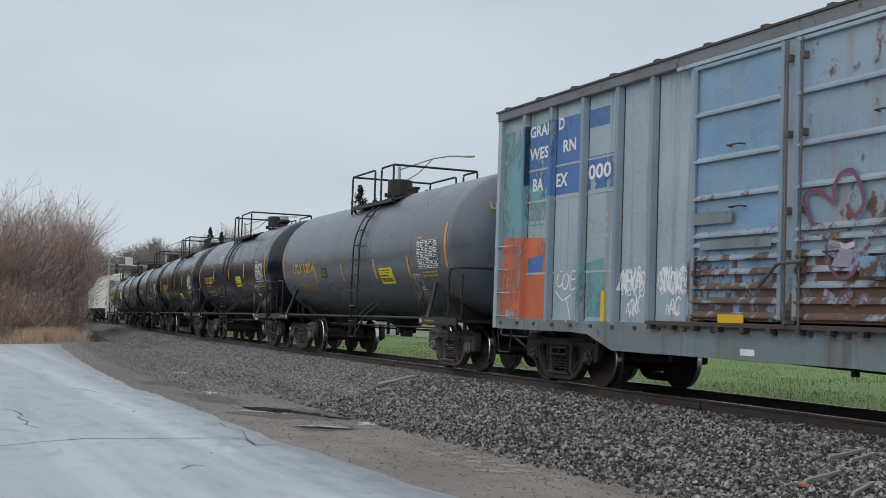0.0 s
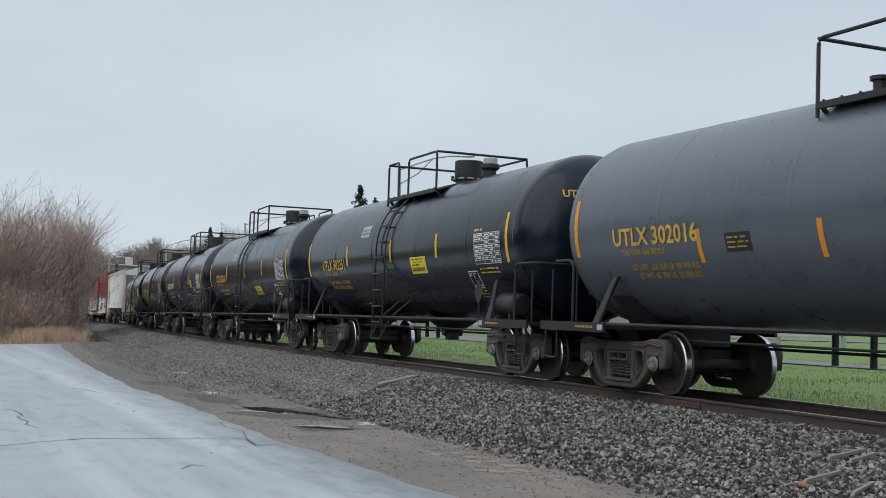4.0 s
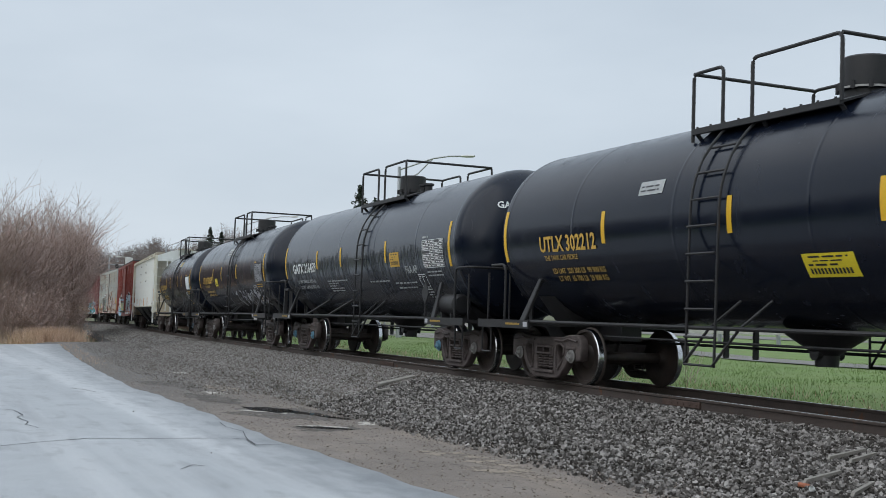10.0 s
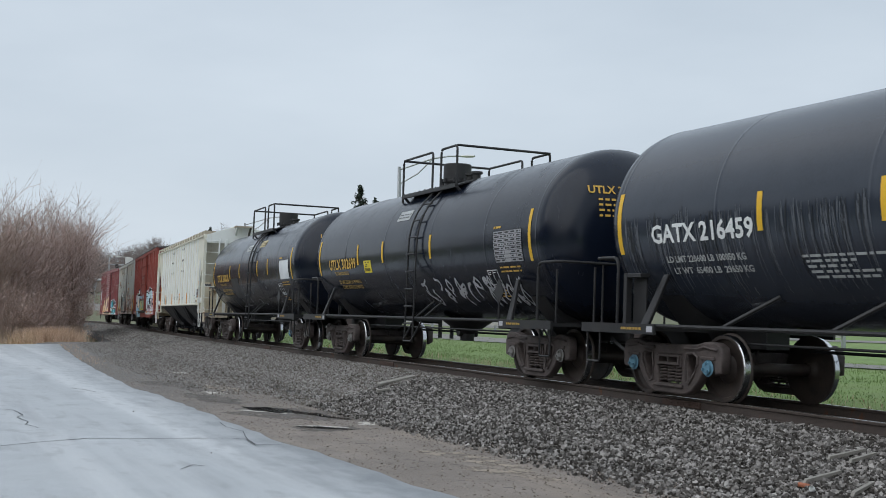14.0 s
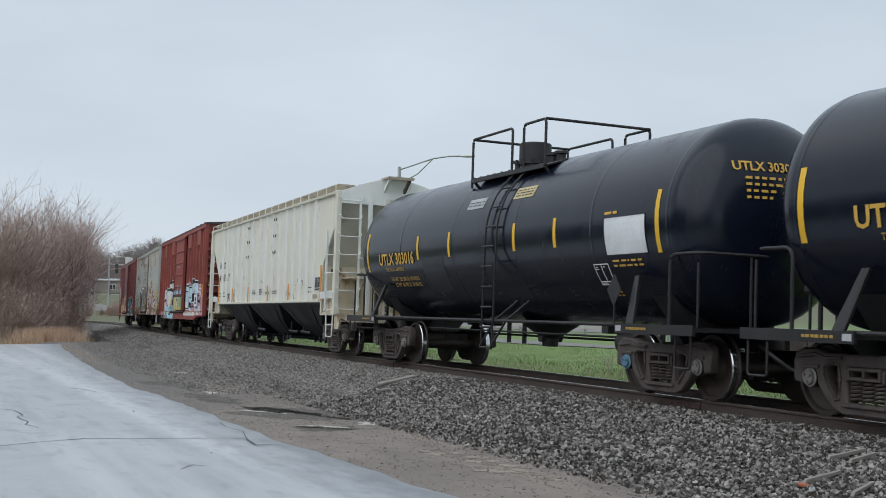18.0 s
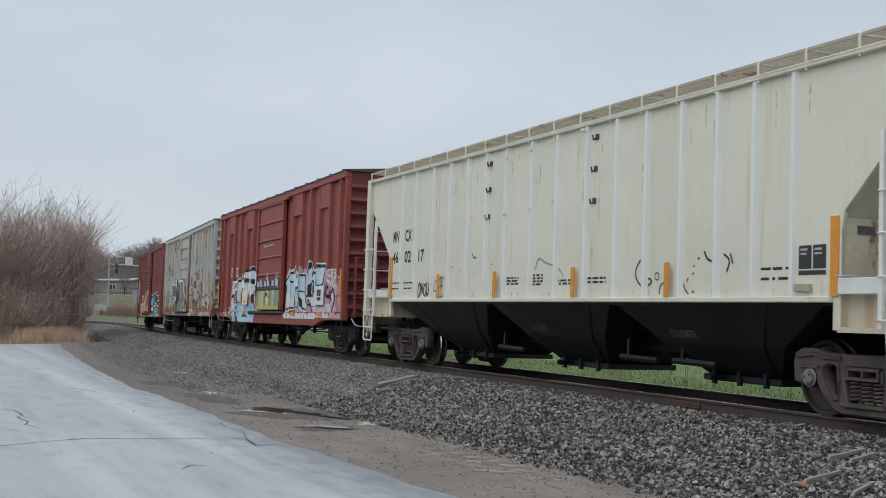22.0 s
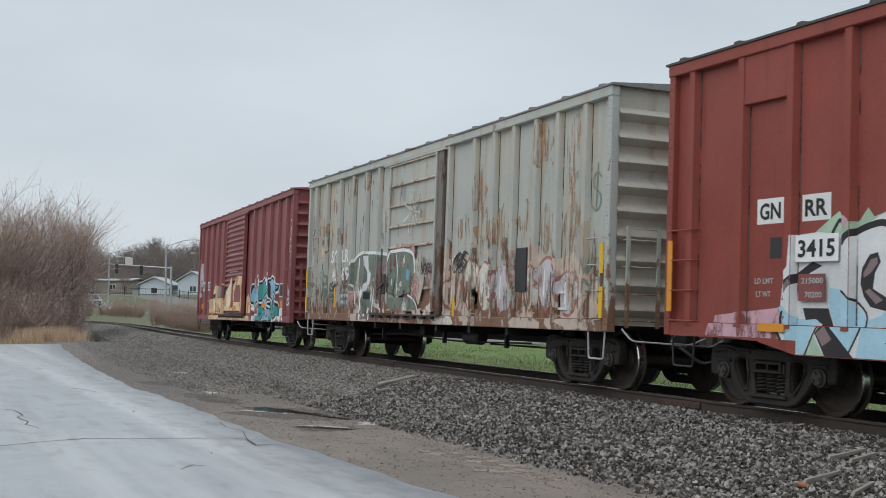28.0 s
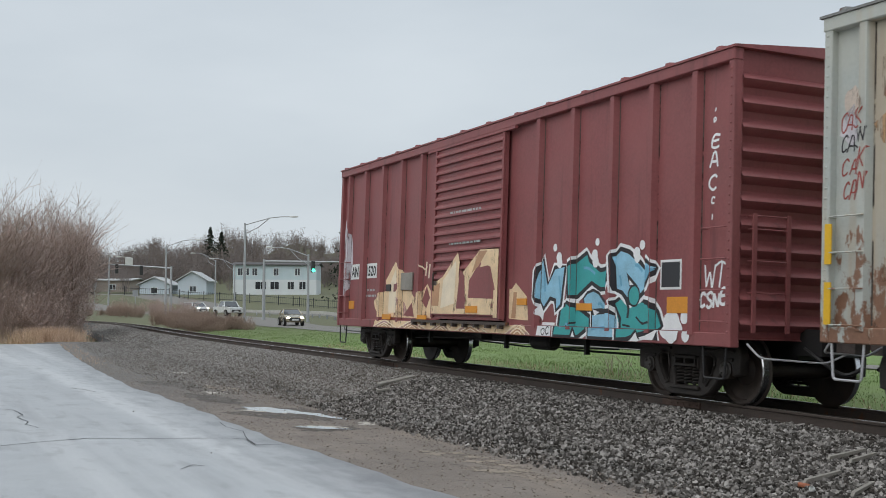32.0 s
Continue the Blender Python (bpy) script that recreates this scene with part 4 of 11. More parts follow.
        bm = bmesh.new()
        pipe(bm, rounded([(p0, y, zp - 0.15), (p0, y, zr), (g0, y, zr), (g0, y, zp)], 0.10), 0.026, 8)
        part("guard_rail", bm, M["black"], car)
        bm = bmesh.new()
        pipe(bm, rounded([(g1, y, zp), (g1, y, zr), (p1, y, zr), (p1, y, zp)], 0.10), 0.026, 8)
        part("guard_rail", bm, M["black"], car)
    bm = bmesh.new()
    pipe(bm, [(p1, -W, zr), (p1, W, zr)], 0.026, 8)
    part("guard_rail", bm, M["black"], car)
    bm = bmesh.new()
    pipe(bm, [(p0, -W, zr), (p0, W, zr)], 0.026, 8)
    part("guard_rail", bm, M["black"], car)
    # ladder up the shell, down to a stirrup
    for sg in (-1, 1):
        lad = None
        for x in (g0, g1):
            bm = bmesh.new()
            arc = []
            for z in np.linspace(3.72, 2.5, 9):
                q = on_tank(x, z, 0.065)
                arc.append((x, sg * -q.y, q.z))
            pipe(bm, arc + [(x, sg * 1.57, 1.0), (x, sg * 1.58, 0.50)], 0.020, 6)
            o = part("stile" if lad else "ladder", bm, M["black"], lad or car, "" if lad else "black steel ladder")
            lad = lad or o
            bm = bmesh.new()
            pipe(bm, [(x, sg * 1.60, 0.53), (x + 0.42, sg * 1.52, 1.0), (x + 0.62, sg * 1.18, 1.36)], 0.020, 6)
            part("brace", bm, M["black"], lad)
        for z in np.arange(0.52, 3.7, 0.36):
            q = on_tank(0, z, 0.065).y if z > 2.5 else -1.60
            bm = bmesh.new()
            pipe(bm, [(g0, -sg * q if sg > 0 else q, z), (g1, -sg * q if sg > 0 else q, z)], 0.018, 6)
            part("rung", bm, M["black"], lad)
        # handhold bar along the car's foot
        bm = bmesh.new()
        pipe(bm, [(-5.2, sg * 1.54, 1.0), (5.2, sg * 1.54, 1.0)], 0.028, 8)
        part("running_rail", bm, M["black"], car, "black handrail along the tank's foot")
    # saddles, stub sills, decks, end rails
    for sg in (-1, 1):
        bm = bmesh.new()
        pts = []
        for a in np.linspace(-2.35, -0.79, 11):
            pts.append((TR * 1.004 * math.cos(a), TC + TR * 1.004 * math.sin(a)))
        x0, x1 = sg * 5.43 - 0.28, sg * 5.43 + 0.28
        va = [bm.verts.new((x0, y, z)) for y, z in pts] + [bm.verts.new((x0, 0.45, 0.72)), bm.verts.new((x0, -0.45, 0.72))]
        vb = [bm.verts.new((x1, v.co.y, v.co.z)) for v in va]
        n = len(va)
        bm.faces.new(va)
        bm.faces.new(vb[::-1])
        for k in range(n):
            bm.faces.new((va[k], vb[k], vb[(k + 1) % n], va[(k + 1) % n]))
        part("saddle", bm, M["black"], car, "black tank saddle over the truck")
        bm = bmesh.new()
        box(bm, min(sg * 4.4, sg * 7.05), max(sg * 4.4, sg * 7.05), -0.2, 0.2, 0.72, 1.02, 0.01)
        part("stub_sill", bm, M["black"], car)
        bm = bmesh.new()
        box(bm, min(sg * 5.05, sg * 6.95), max(sg * 5.05, sg * 6.95), -1.56, 1.56, 0.93, 0.99)
        box(bm, min(sg * 5.05, sg * 6.95), max(sg * 5.05, sg * 6.95), -1.60, -1.555, 0.88, 1.02)
        box(bm, min(sg * 5.05, sg * 6.95), max(sg * 5.05, sg * 6.95), 1.555, 1.60, 0.88, 1.02)
        part("end_deck", bm, M["black"], car, "black steel end deck")
        bm = bmesh.new()
        box(bm, *sorted((sg * 5.08, sg * 5.22)), -1.606, -1.602, 0.91, 0.99)
        part("sill_label", bm, M["tag_grey"], car, "small grey label on the deck edge")
        bm = bmesh.new()
        for k in range(7):
            box(bm, *sorted((sg * (5.36 + 0.075 * k), sg * (5.36 + 0.075 * k + 0.05 + 0.012 * (k % 2)))), -1.606, -1.602, 0.935, 0.97)
        part("small_print", bm, M["dim_gold"], car, "ochre print on the deck edge")
        bm = bmesh.new()
        xe = sg * 6.85
        pipe(bm, rounded([(sg * 6.2, -1.45, 0.95), (sg * 6.2, -1.45, 1.98), (xe, -1.45, 1.98), (xe, 1.45, 1.98), (sg * 6.2, 1.45, 1.98), (sg * 6.2, 1.45, 0.95)], 0.16), 0.024, 8)
        for y in (-0.6, 0.6):
            pipe(bm, [(xe, y, 0.95), (xe, y, 1.98)], 0.02, 6)
        pipe(bm, [(xe, -1.45, 0.95), (xe, -1.45, 1.85)], 0.02, 6)
        part("end_rail", bm, M["black"], car, "black tubular end railing")
        bm = bmesh.new()
        q0, x_ = on_tank(sg * 5.18, 1.72), sg * 5.36
        for u in (-1, 1):  # a tapered leg of two flanges and a web
            va = [bm.verts.new(p) for p in ((x_ - 0.10, -1.54 + 0.02 * u, 0.98), (x_ + 0.10, -1.54 + 0.02 * u, 0.98), (q0.x + 0.06, q0.y - 0.03 + 0.02 * u, q0.z), (q0.x - 0.06, q0.y - 0.03 + 0.02 * u, q0.z))]
            bm.faces.new(va)
            if u > 0:
                for k in range(4):
                    bm.faces.new((vb[k], vb[(k + 1) % 4], va[(k + 1) % 4], va[k]))
            vb = va
        pipe(bm, [(x_ + 0.09, -1.56, 0.98), (q0.x + 0.05, q0.y - 0.05, q0.z)], 0.022, 6)
        part("strut", bm, M["black"], car, "tapered black bracket from deck to shell")
        # stirrup step
        bm = bmesh.new()
        pipe(bm, rounded([(sg * 6.5, -1.55, 0.95), (sg * 6.5, -1.55, 0.45), (sg * 6.85, -1.55, 0.45), (sg * 6.85, -1.55, 0.95)], 0.05), 0.018, 6)
        part("stirrup", bm, M["black"], car)
    for x in spec.get("braces", ()):  # short braces from the rail up to the shell
        bm = bmesh.new()
        pipe(bm, [(x, -1.53, 1.0), on_tank(x + 0.5, 1.42)], 0.030, 6)
        part("brace", bm, M["black"], car)
    if spec.get("braces"):
        bm = bmesh.new()
        box(bm, -5.86, -5.78, -1.58, -1.48, 0.99, 1.73, 0.008)
        box(bm, -5.86, -5.45, -1.57, -1.40, 1.67, 1.73, 0.008)
        box(bm, -5.80, -5.48, -1.44, -1.42, 0.99, 1.68)
        part("end_bracket", bm, M["black"], car, "square black bracket frame at the deck's end")
    # underside: outlet, brake rigging, reservoir
    bm = bmesh.new()
    lathe(bm, [(1.01, 0.60), (0.93, 0.50), (0.80, 0.30), (0.70, 0.16), (0.55, 0.15), (0.55, 0.0)], 20, "z", (0.2, 0, 0))
    pipe(bm, [(0.2, -0.22, 0.72), (0.2, 0.22, 0.72)], 0.09, 10)
    part("outlet", bm, M["black"], car, "black bottom outlet valve", smooth=True)
    bm = bmesh.new()
    pipe(bm, [(-4.4, 0.55, 0.72), (4.4, 0.55, 0.72)], 0.025, 6)
    pipe(bm, [(-4.4, -0.6, 0.80), (4.4, -0.6, 0.80)], 0.02, 6)
    for x in (-2.6, -1.9, 1.9, 2.5, 3.1):
        box(bm, x - 0.025, x + 0.025, 0.5, 0.58, 0.55, 1.15)
    pipe(bm, [(1.9, 0.54, 1.0), (2.5, 0.54, 0.58)], 0.022, 6)
    pipe(bm, [(2.5, 0.54, 1.0), (3.1, 0.54, 0.58)], 0.022, 6)
    pipe(bm, [(2.5, 0.54, 0.58), (3.1, 0.54, 0.58)], 0.022, 6)
    part("brake_rigging", bm, M["black"], car, "black brake rods and hangers")
    bm = bmesh.new()
    lathe(bm, [(3.45, 0), (3.47, 0.15), (3.52, 0.2), (4.2, 0.2), (4.25, 0.15), (4.27, 0.0)], 18, "x", (0, -0.45, 0.72))
    box(bm, 3.2, 3.4, -0.7, -0.45, 0.85, 1.02)
    part("brake_reservoir", bm, M["black"], car, smooth=True)
    bm = bmesh.new()
    ring = [(-6.62, -0.75 + 0.28 * math.cos(a), 1.80 + 0.28 * math.sin(a)) for a in np.linspace(0, 2 * math.pi, 25)]
    pipe(bm, ring, 0.016, 6, closed_ends=False)
    for a in np.linspace(0, 2 * math.pi, 6)[:-1]:
        pipe(bm, [(-6.60, -0.75, 1.80), (-6.62, -0.75 + 0.28 * math.cos(a), 1.80 + 0.28 * math.sin(a))], 0.010, 5)
    part("brake_wheel", bm, M["black"], car, "black spoked hand brake wheel")
    bm = bmesh.new()
    box(bm, -6.60, -6.42, -0.95, -0.55, 1.45, 1.98, 0.03)
    pipe(bm, [(-6.5, -0.75, 1.45), (-6.5, -0.75, 0.98)], 0.03, 6)
    part("brake_housing", bm, M["black"], car, "black hand brake gear housing")
    if spec["drum"]:
        bm = bmesh.new()
        lathe(bm, [(5.25, 0), (5.26, 0.16), (5.32, 0.21), (6.0, 0.21), (6.05, 0.16), (6.07, 0.0)], 20, "x", (0, -1.22, 1.28))
        part("air_reservoir", bm, M["black"], car, "black cylindrical air reservoir on the deck", smooth=True)
        for x in (5.45, 5.9):
            bm = bmesh.new()
            box(bm, x - 0.03, x + 0.03, -1.4, -1.05, 0.98, 1.12)
            part("bracket", bm, M["black"], car)
        bm = bmesh.new()
        pipe(bm, rounded([(5.3, -1.22, 1.45), (5.2, -1.3, 1.55), (4.9, -1.35, 1.3), (4.7, -1.2, 1.0)], 0.08), 0.018, 6)
        part("air_pipe", bm, M["black"], car)
    for a, b, c, d in spec.get("repaint", ()):
        bm = bmesh.new()
        shell_patch(bm, a, b, c, d, 0.005, 5)
        part("repainted_patch", bm, M["patch_black"], car, "dull black repainted patch")
    # diamond placard on a post
    bm = bmesh.new()
    px = 4.95
    for dx_, q in ((0, 0.19),):
        prism(bm, [(px - q, 1.50), (px, 1.50 - q * 1.25), (px + q, 1.50), (px, 1.50 + q * 1.25)], -1.565, -1.55)
    pipe(bm, [(px, -1.55, 1.0), (px, -1.55, 1.4)], 0.02, 6)
    part("placard_holder", bm, M["black"], car, "dark diamond placard holder")
    # reflective strips, lettering and labels
    for x, z0, z1, w in spec["strips"]:
        bm = bmesh.new()
        shell_patch(bm, x - w / 2, x + w / 2, z0, z1)
        part("reflector", bm, M["yellow" if spec["paint"] != "tank_grey" else "orange"], car, "yellow reflective strip")
    ink = M[spec["ink"]]
    bm = bmesh.new()
    shell_text(bm, spec["mark"], -4.95 if spec["type"] == 2 else spec.get("mark_x", -5.2), 2.15, 0.24, 0.013, width=1.75 if spec["type"] == 2 else spec.get("mark_w", 2.05))
    part("lettering", bm, ink, car, "stencilled reporting mark and number")
    bm = bmesh.new()
    if spec["ink"] == "gold":
        shell_text(bm, "THE TANK CAR PEOPLE", -4.85, 2.01, 0.075, 0.011, 1.05)
        shell_text(bm, "LD LMT  220 300 LB  99 900 KG", -4.70, 1.80, 0.080, 0.011, 1.60)
        shell_text(bm, "LT WT  65 700 LB  29 800 KG", -4.60, 1.68, 0.080, 0.011, 1.48)
    else:
        shell_text(bm, "LD LMT 220600 LB 100050 KG", -5.09, 1.88, 0.082, 0.011, 1.69)
        shell_text(bm, "LT WT  65400 LB  29650 KG", -5.00, 1.73, 0.080, 0.011, 1.67)
    if spec["paint"] == "tank_streaked":
        for z, x0, x1 in ((1.87, -2.40, -0.75), (1.81, -2.36, -1.55), (1.75, -2.36, -1.60), (1.69, -2.34, -1.25), (1.63, -2.30, -1.30), (1.80, 0.9, 2.2), (1.74, 2.5, 3.8), (1.64, 2.6, 3.7)):
            shell_bars(bm, x0, x1, z, 0.03, r)
        shell_text(bm, "FRA AP", 3.4, 1.95, 0.15)
    part("small_print", bm, M["dim_gold"] if spec["ink"] == "gold" else M["offwhite"], car, "lines of small stencilled print")
    # data table
    bm = bmesh.new()
    x0, x1, z0, z1 = 4.5, 5.6, 2.03, 2.58
    shell_patch(bm, x0, x1, z0, z1, 0.006, 6, 0)
    part("data_panel", bm, M[{"lines": "darkpanel", "print": "tag_grey", "plain": "g_chalk"}[spec["table"]]], car, "test data panel" if spec["table"] != "plain" else "blank pale data panel")
    bm = bmesh.new()
    inkm = M["white"] if spec["table"] == "lines" else M["ink"]
    rows = 8
    for k in range(rows + 1) if spec["table"] != "plain" else (0, rows):
        z = z0 + (z1 - z0) * k / rows
        shell_patch(bm, x0, x1, z - 0.005, z + 0.005, 0.010, 1)
    for x in (x0, x0 + 0.42, x0 + 0.65, x0 + 0.88, x1) if spec["table"] != "plain" else (x0, x1):
        shell_patch(bm, x - 0.005, x + 0.005, z0, z1, 0.010, 6)
    for k in range(rows if spec["table"] != "plain" else 0):
        z = z0 + (z1 - z0) * (k + 0.3) / rows
        for a, b in ((x0 + 0.03, x0 + 0.38), (x0 + 0.46, x0 + 0.62), (x0 + 0.69, x0 + 0.85), (x0 + 0.92, x1 - 0.04)):
            if r.random() < 0.85:
                shell_bars(bm, a, b, z, 0.028, r, 0.010)
    part("small_print", bm, inkm, car, "ruled lines and small print of the data panel")
    bm = bmesh.new()
    for z in (1.93, 1.86):
        shell_bars(bm, 4.6, 5.4, z, 0.028, r)
    shell_bars(bm, 4.5, 4.85, 2.63, 0.04, r)
    part("small_print", bm, M["gold"] if spec["paint"] != "tank_streaked" else M["offwhite"], car)
    # square consolidated stencil
    bm = bmesh.new()
    for a, b, c, d in ((4.02, 4.44, 1.60, 1.615), (4.02, 4.44, 1.90, 1.915), (4.02, 4.037, 1.615, 1.90), (4.423, 4.44, 1.615, 1.90), (4.22, 4.235, 1.66, 1.90), (4.037, 4.423, 1.645, 1.66)):
        shell_patch(bm, a, b, c, d, 0.008, 2)
    for z, x0_, x1_ in ((1.86, 4.06, 4.16), (1.83, 4.06, 4.14), (1.86, 4.26, 4.36), (1.625, 4.06, 4.3)):
        shell_bars(bm, x0_, x1_, z, 0.012, r)
    part("stencil_box", bm, M["white"], car, "white outlined stencil box")
    bm = bmesh.new()
    for z in (1.54, 1.49, 1.44):
        shell_bars(bm, 4.1, 4.45, z, 0.022, r)
    part("small_print", bm, M["gold"] if spec["ink"] == "gold" else M["offwhite"], car)
    # yellow notice
    if spec["notice"]:
        a, b, c, d = spec["notice"]
        bm = bmesh.new()
        shell_patch(bm, a, b, c, d, 0.006, 3)
        n = part("notice", bm, M["yellow_sign" if spec["paint"] != "tank_streaked" else "gold"], car, "yellow notice label with black print")
        bm = bmesh.new()
        h_ = d - c
        shell_bars(bm, a + 0.10, b - 0.10, c + h_ * 0.82, h_ * 0.07, r, 0.009)
        shell_bars(bm, a + 0.16, b - 0.16, c + h_ * 0.66, h_ * 0.05, r, 0.009)
        shell_bars(bm, a + 0.07, b - 0.30, c + h_ * 0.48, h_ * 0.08, r, 0.009)
        x_ = a + 0.07
        while x_ < b - 0.10:
            shell_patch(bm, x_, x_ + 0.035, c + h_ * 0.14, c + h_ * 0.38, 0.009, 1)
            x_ += 0.058
        part("notice_print", bm, M["ink"], n)
    for a, b, c, d in spec.get("cards", ()):
        bm = bmesh.new()
        shell_patch(bm, a, b, c, d, 0.006, 4)
        cd = part("stencil_card", bm, M["ink"], car, "small black stencil field")
        bm = bmesh.new()
        for q in (0.2, 0.45, 0.7):
            shell_bars(bm, a + 0.04, b - 0.04, c + (d - c) * q, 0.022, r, 0.009)
        part("card_print", bm, M["dim_gold"], cd)
    for a, b, c, d in spec.get("stickers", ()):
        bm = bmesh.new()
        shell_patch(bm, a, b, c, d, 0.006, 4)
        st = part("sticker", bm, M["sticker_tan"], car, "faded tan sticker")
        bm = bmesh.new()
        for q in (0.25, 0.5, 0.75):
            shell_bars(bm, a + 0.06, b - 0.06, c + (d - c) * q - 0.012, 0.022, r, 0.009)
        part("sticker_print", bm, M["ink"], st)
    for a, b, c, d in spec.get("patches", ()):
        bm = bmesh.new()
        shell_patch(bm, a, b, c, d, 0.006, 4)
        part("label_patch", bm, M["offwhite"], car, "pale rectangular label")
        bm = bmesh.new()
        shell_bars(bm, a + 0.05, b - 0.05, c + (d - c) * 0.55, (d - c) * 0.12, r, 0.009)
        shell_bars(bm, a + 0.05, b - 0.05, c + (d - c) * 0.25, (d - c) * 0.12, r, 0.009)
        part("label_print", bm, M["darkpanel"], car)
    if spec.get("tag"):
        bm = bmesh.new()
        scrawl(bm, 0.6, 5.0, 1.28, 1.85, r, lambda x, z: on_tank(x, z, 0.010), 0.045)
        part("marker_scrawl", bm, M["tag_grey"], car, "pale scrawled graffiti tag")
    # head lettering in ochre or white
    bm = bmesh.new()
    v, f, w = text(spec["mark"], 0.16)
    for y, z, body, hh in ((-0.85, 3.14, spec["mark"], 0.125),):
        v, f, w = text(body, hh)
        vs = []
        for a, b in v:
            yy, zz = y + a, z + b
            rr = min(0.999, math.hypot(yy, zz - TC) / TR)
            vs.append(bm.verts.new((L + 0.72 * math.sqrt(1 - rr * rr) + 0.02, yy, zz)))
        for q in f:
            try:
                bm.faces.new([vs[i] for i in q])
            except ValueError:
                pass
    for k, z in enumerate((3.02, 2.93, 2.84, 2.75)):
        y = -0.70
        while y < 0.0 - 0.12 * k:
            w = r.uniform(0.04, 0.11)
            pts = []
            for yy, zz in ((y, z), (y + w, z), (y + w, z + 0.036), (y, z + 0.036)):
                rr = math.hypot(yy, zz - TC) / TR
                pts.append(bm.verts.new((L + 0.72 * math.sqrt(1 - rr * rr) + 0.02, yy, zz)))
            bm.faces.new(pts)
            y += w + 0.04
    part("head_lettering", bm, ink, car, "stencilled mark on the tank's head")
    couplers(car, 6.75, M["steel_dark"])
    sets = add_trucks(car, 5.43, "brown", spec["caps"])
    MOVERS.append((car, spec["at"], 5.43, sets))
    return car


def scrawl(bm, x0, x1, z0, z1, r, put, w):
    """Loose looping pen strokes, like a hand-drawn tag, as thin flat bands."""
    x = x0
    while x < x1:
        lw = r.uniform(0.18, 0.34) * (z1 - z0) / 0.57
        n = r.randint(4, 7)
        pts = [(x + r.uniform(0, lw), r.uniform(z0, z1)) for _ in range(n)]
        fine_pts = []
        for i in range(len(pts) - 1):
            for k in range(6):
                t = k / 6
                p, q = pts[i], pts[i + 1]
                bend = math.sin(math.pi * t) * 0.08 * (1 if i % 2 else -1)
                fine_pts.append((p[0] + (q[0] - p[0]) * t + bend, p[1] + (q[1] - p[1]) * t))
        for (ax, az), (bx, bz) in zip(fine_pts, fine_pts[1:]):
            d = math.hypot(bx - ax, bz - az) or 1
            nx, nz = -(bz - az) / d * w / 2, (bx - ax) / d * w / 2
            bm.faces.new([bm.verts.new(put(px, pz)) for px, pz in ((ax - nx, az - nz), (bx - nx, bz - nz), (bx + nx, bz + nz), (ax + nx, az + nz))])
        x += lw + r.uniform(0.02, 0.1)


S5 = lambda xs: [(x, 2.02 if i in (0, len(xs) - 1) else 2.21, 2.90 if i in (0, len(xs) - 1) else 2.69, 0.10) for i, x in enumerate(xs)]
C4 = ("cap",) * 4
T1 = dict(type=1, dome=-0.62, plat=-1.22, gap=(0.5, 0.95))
T2 = dict(type=2, dome=0.84, plat=-1.35, gap=(-0.69, -0.08))
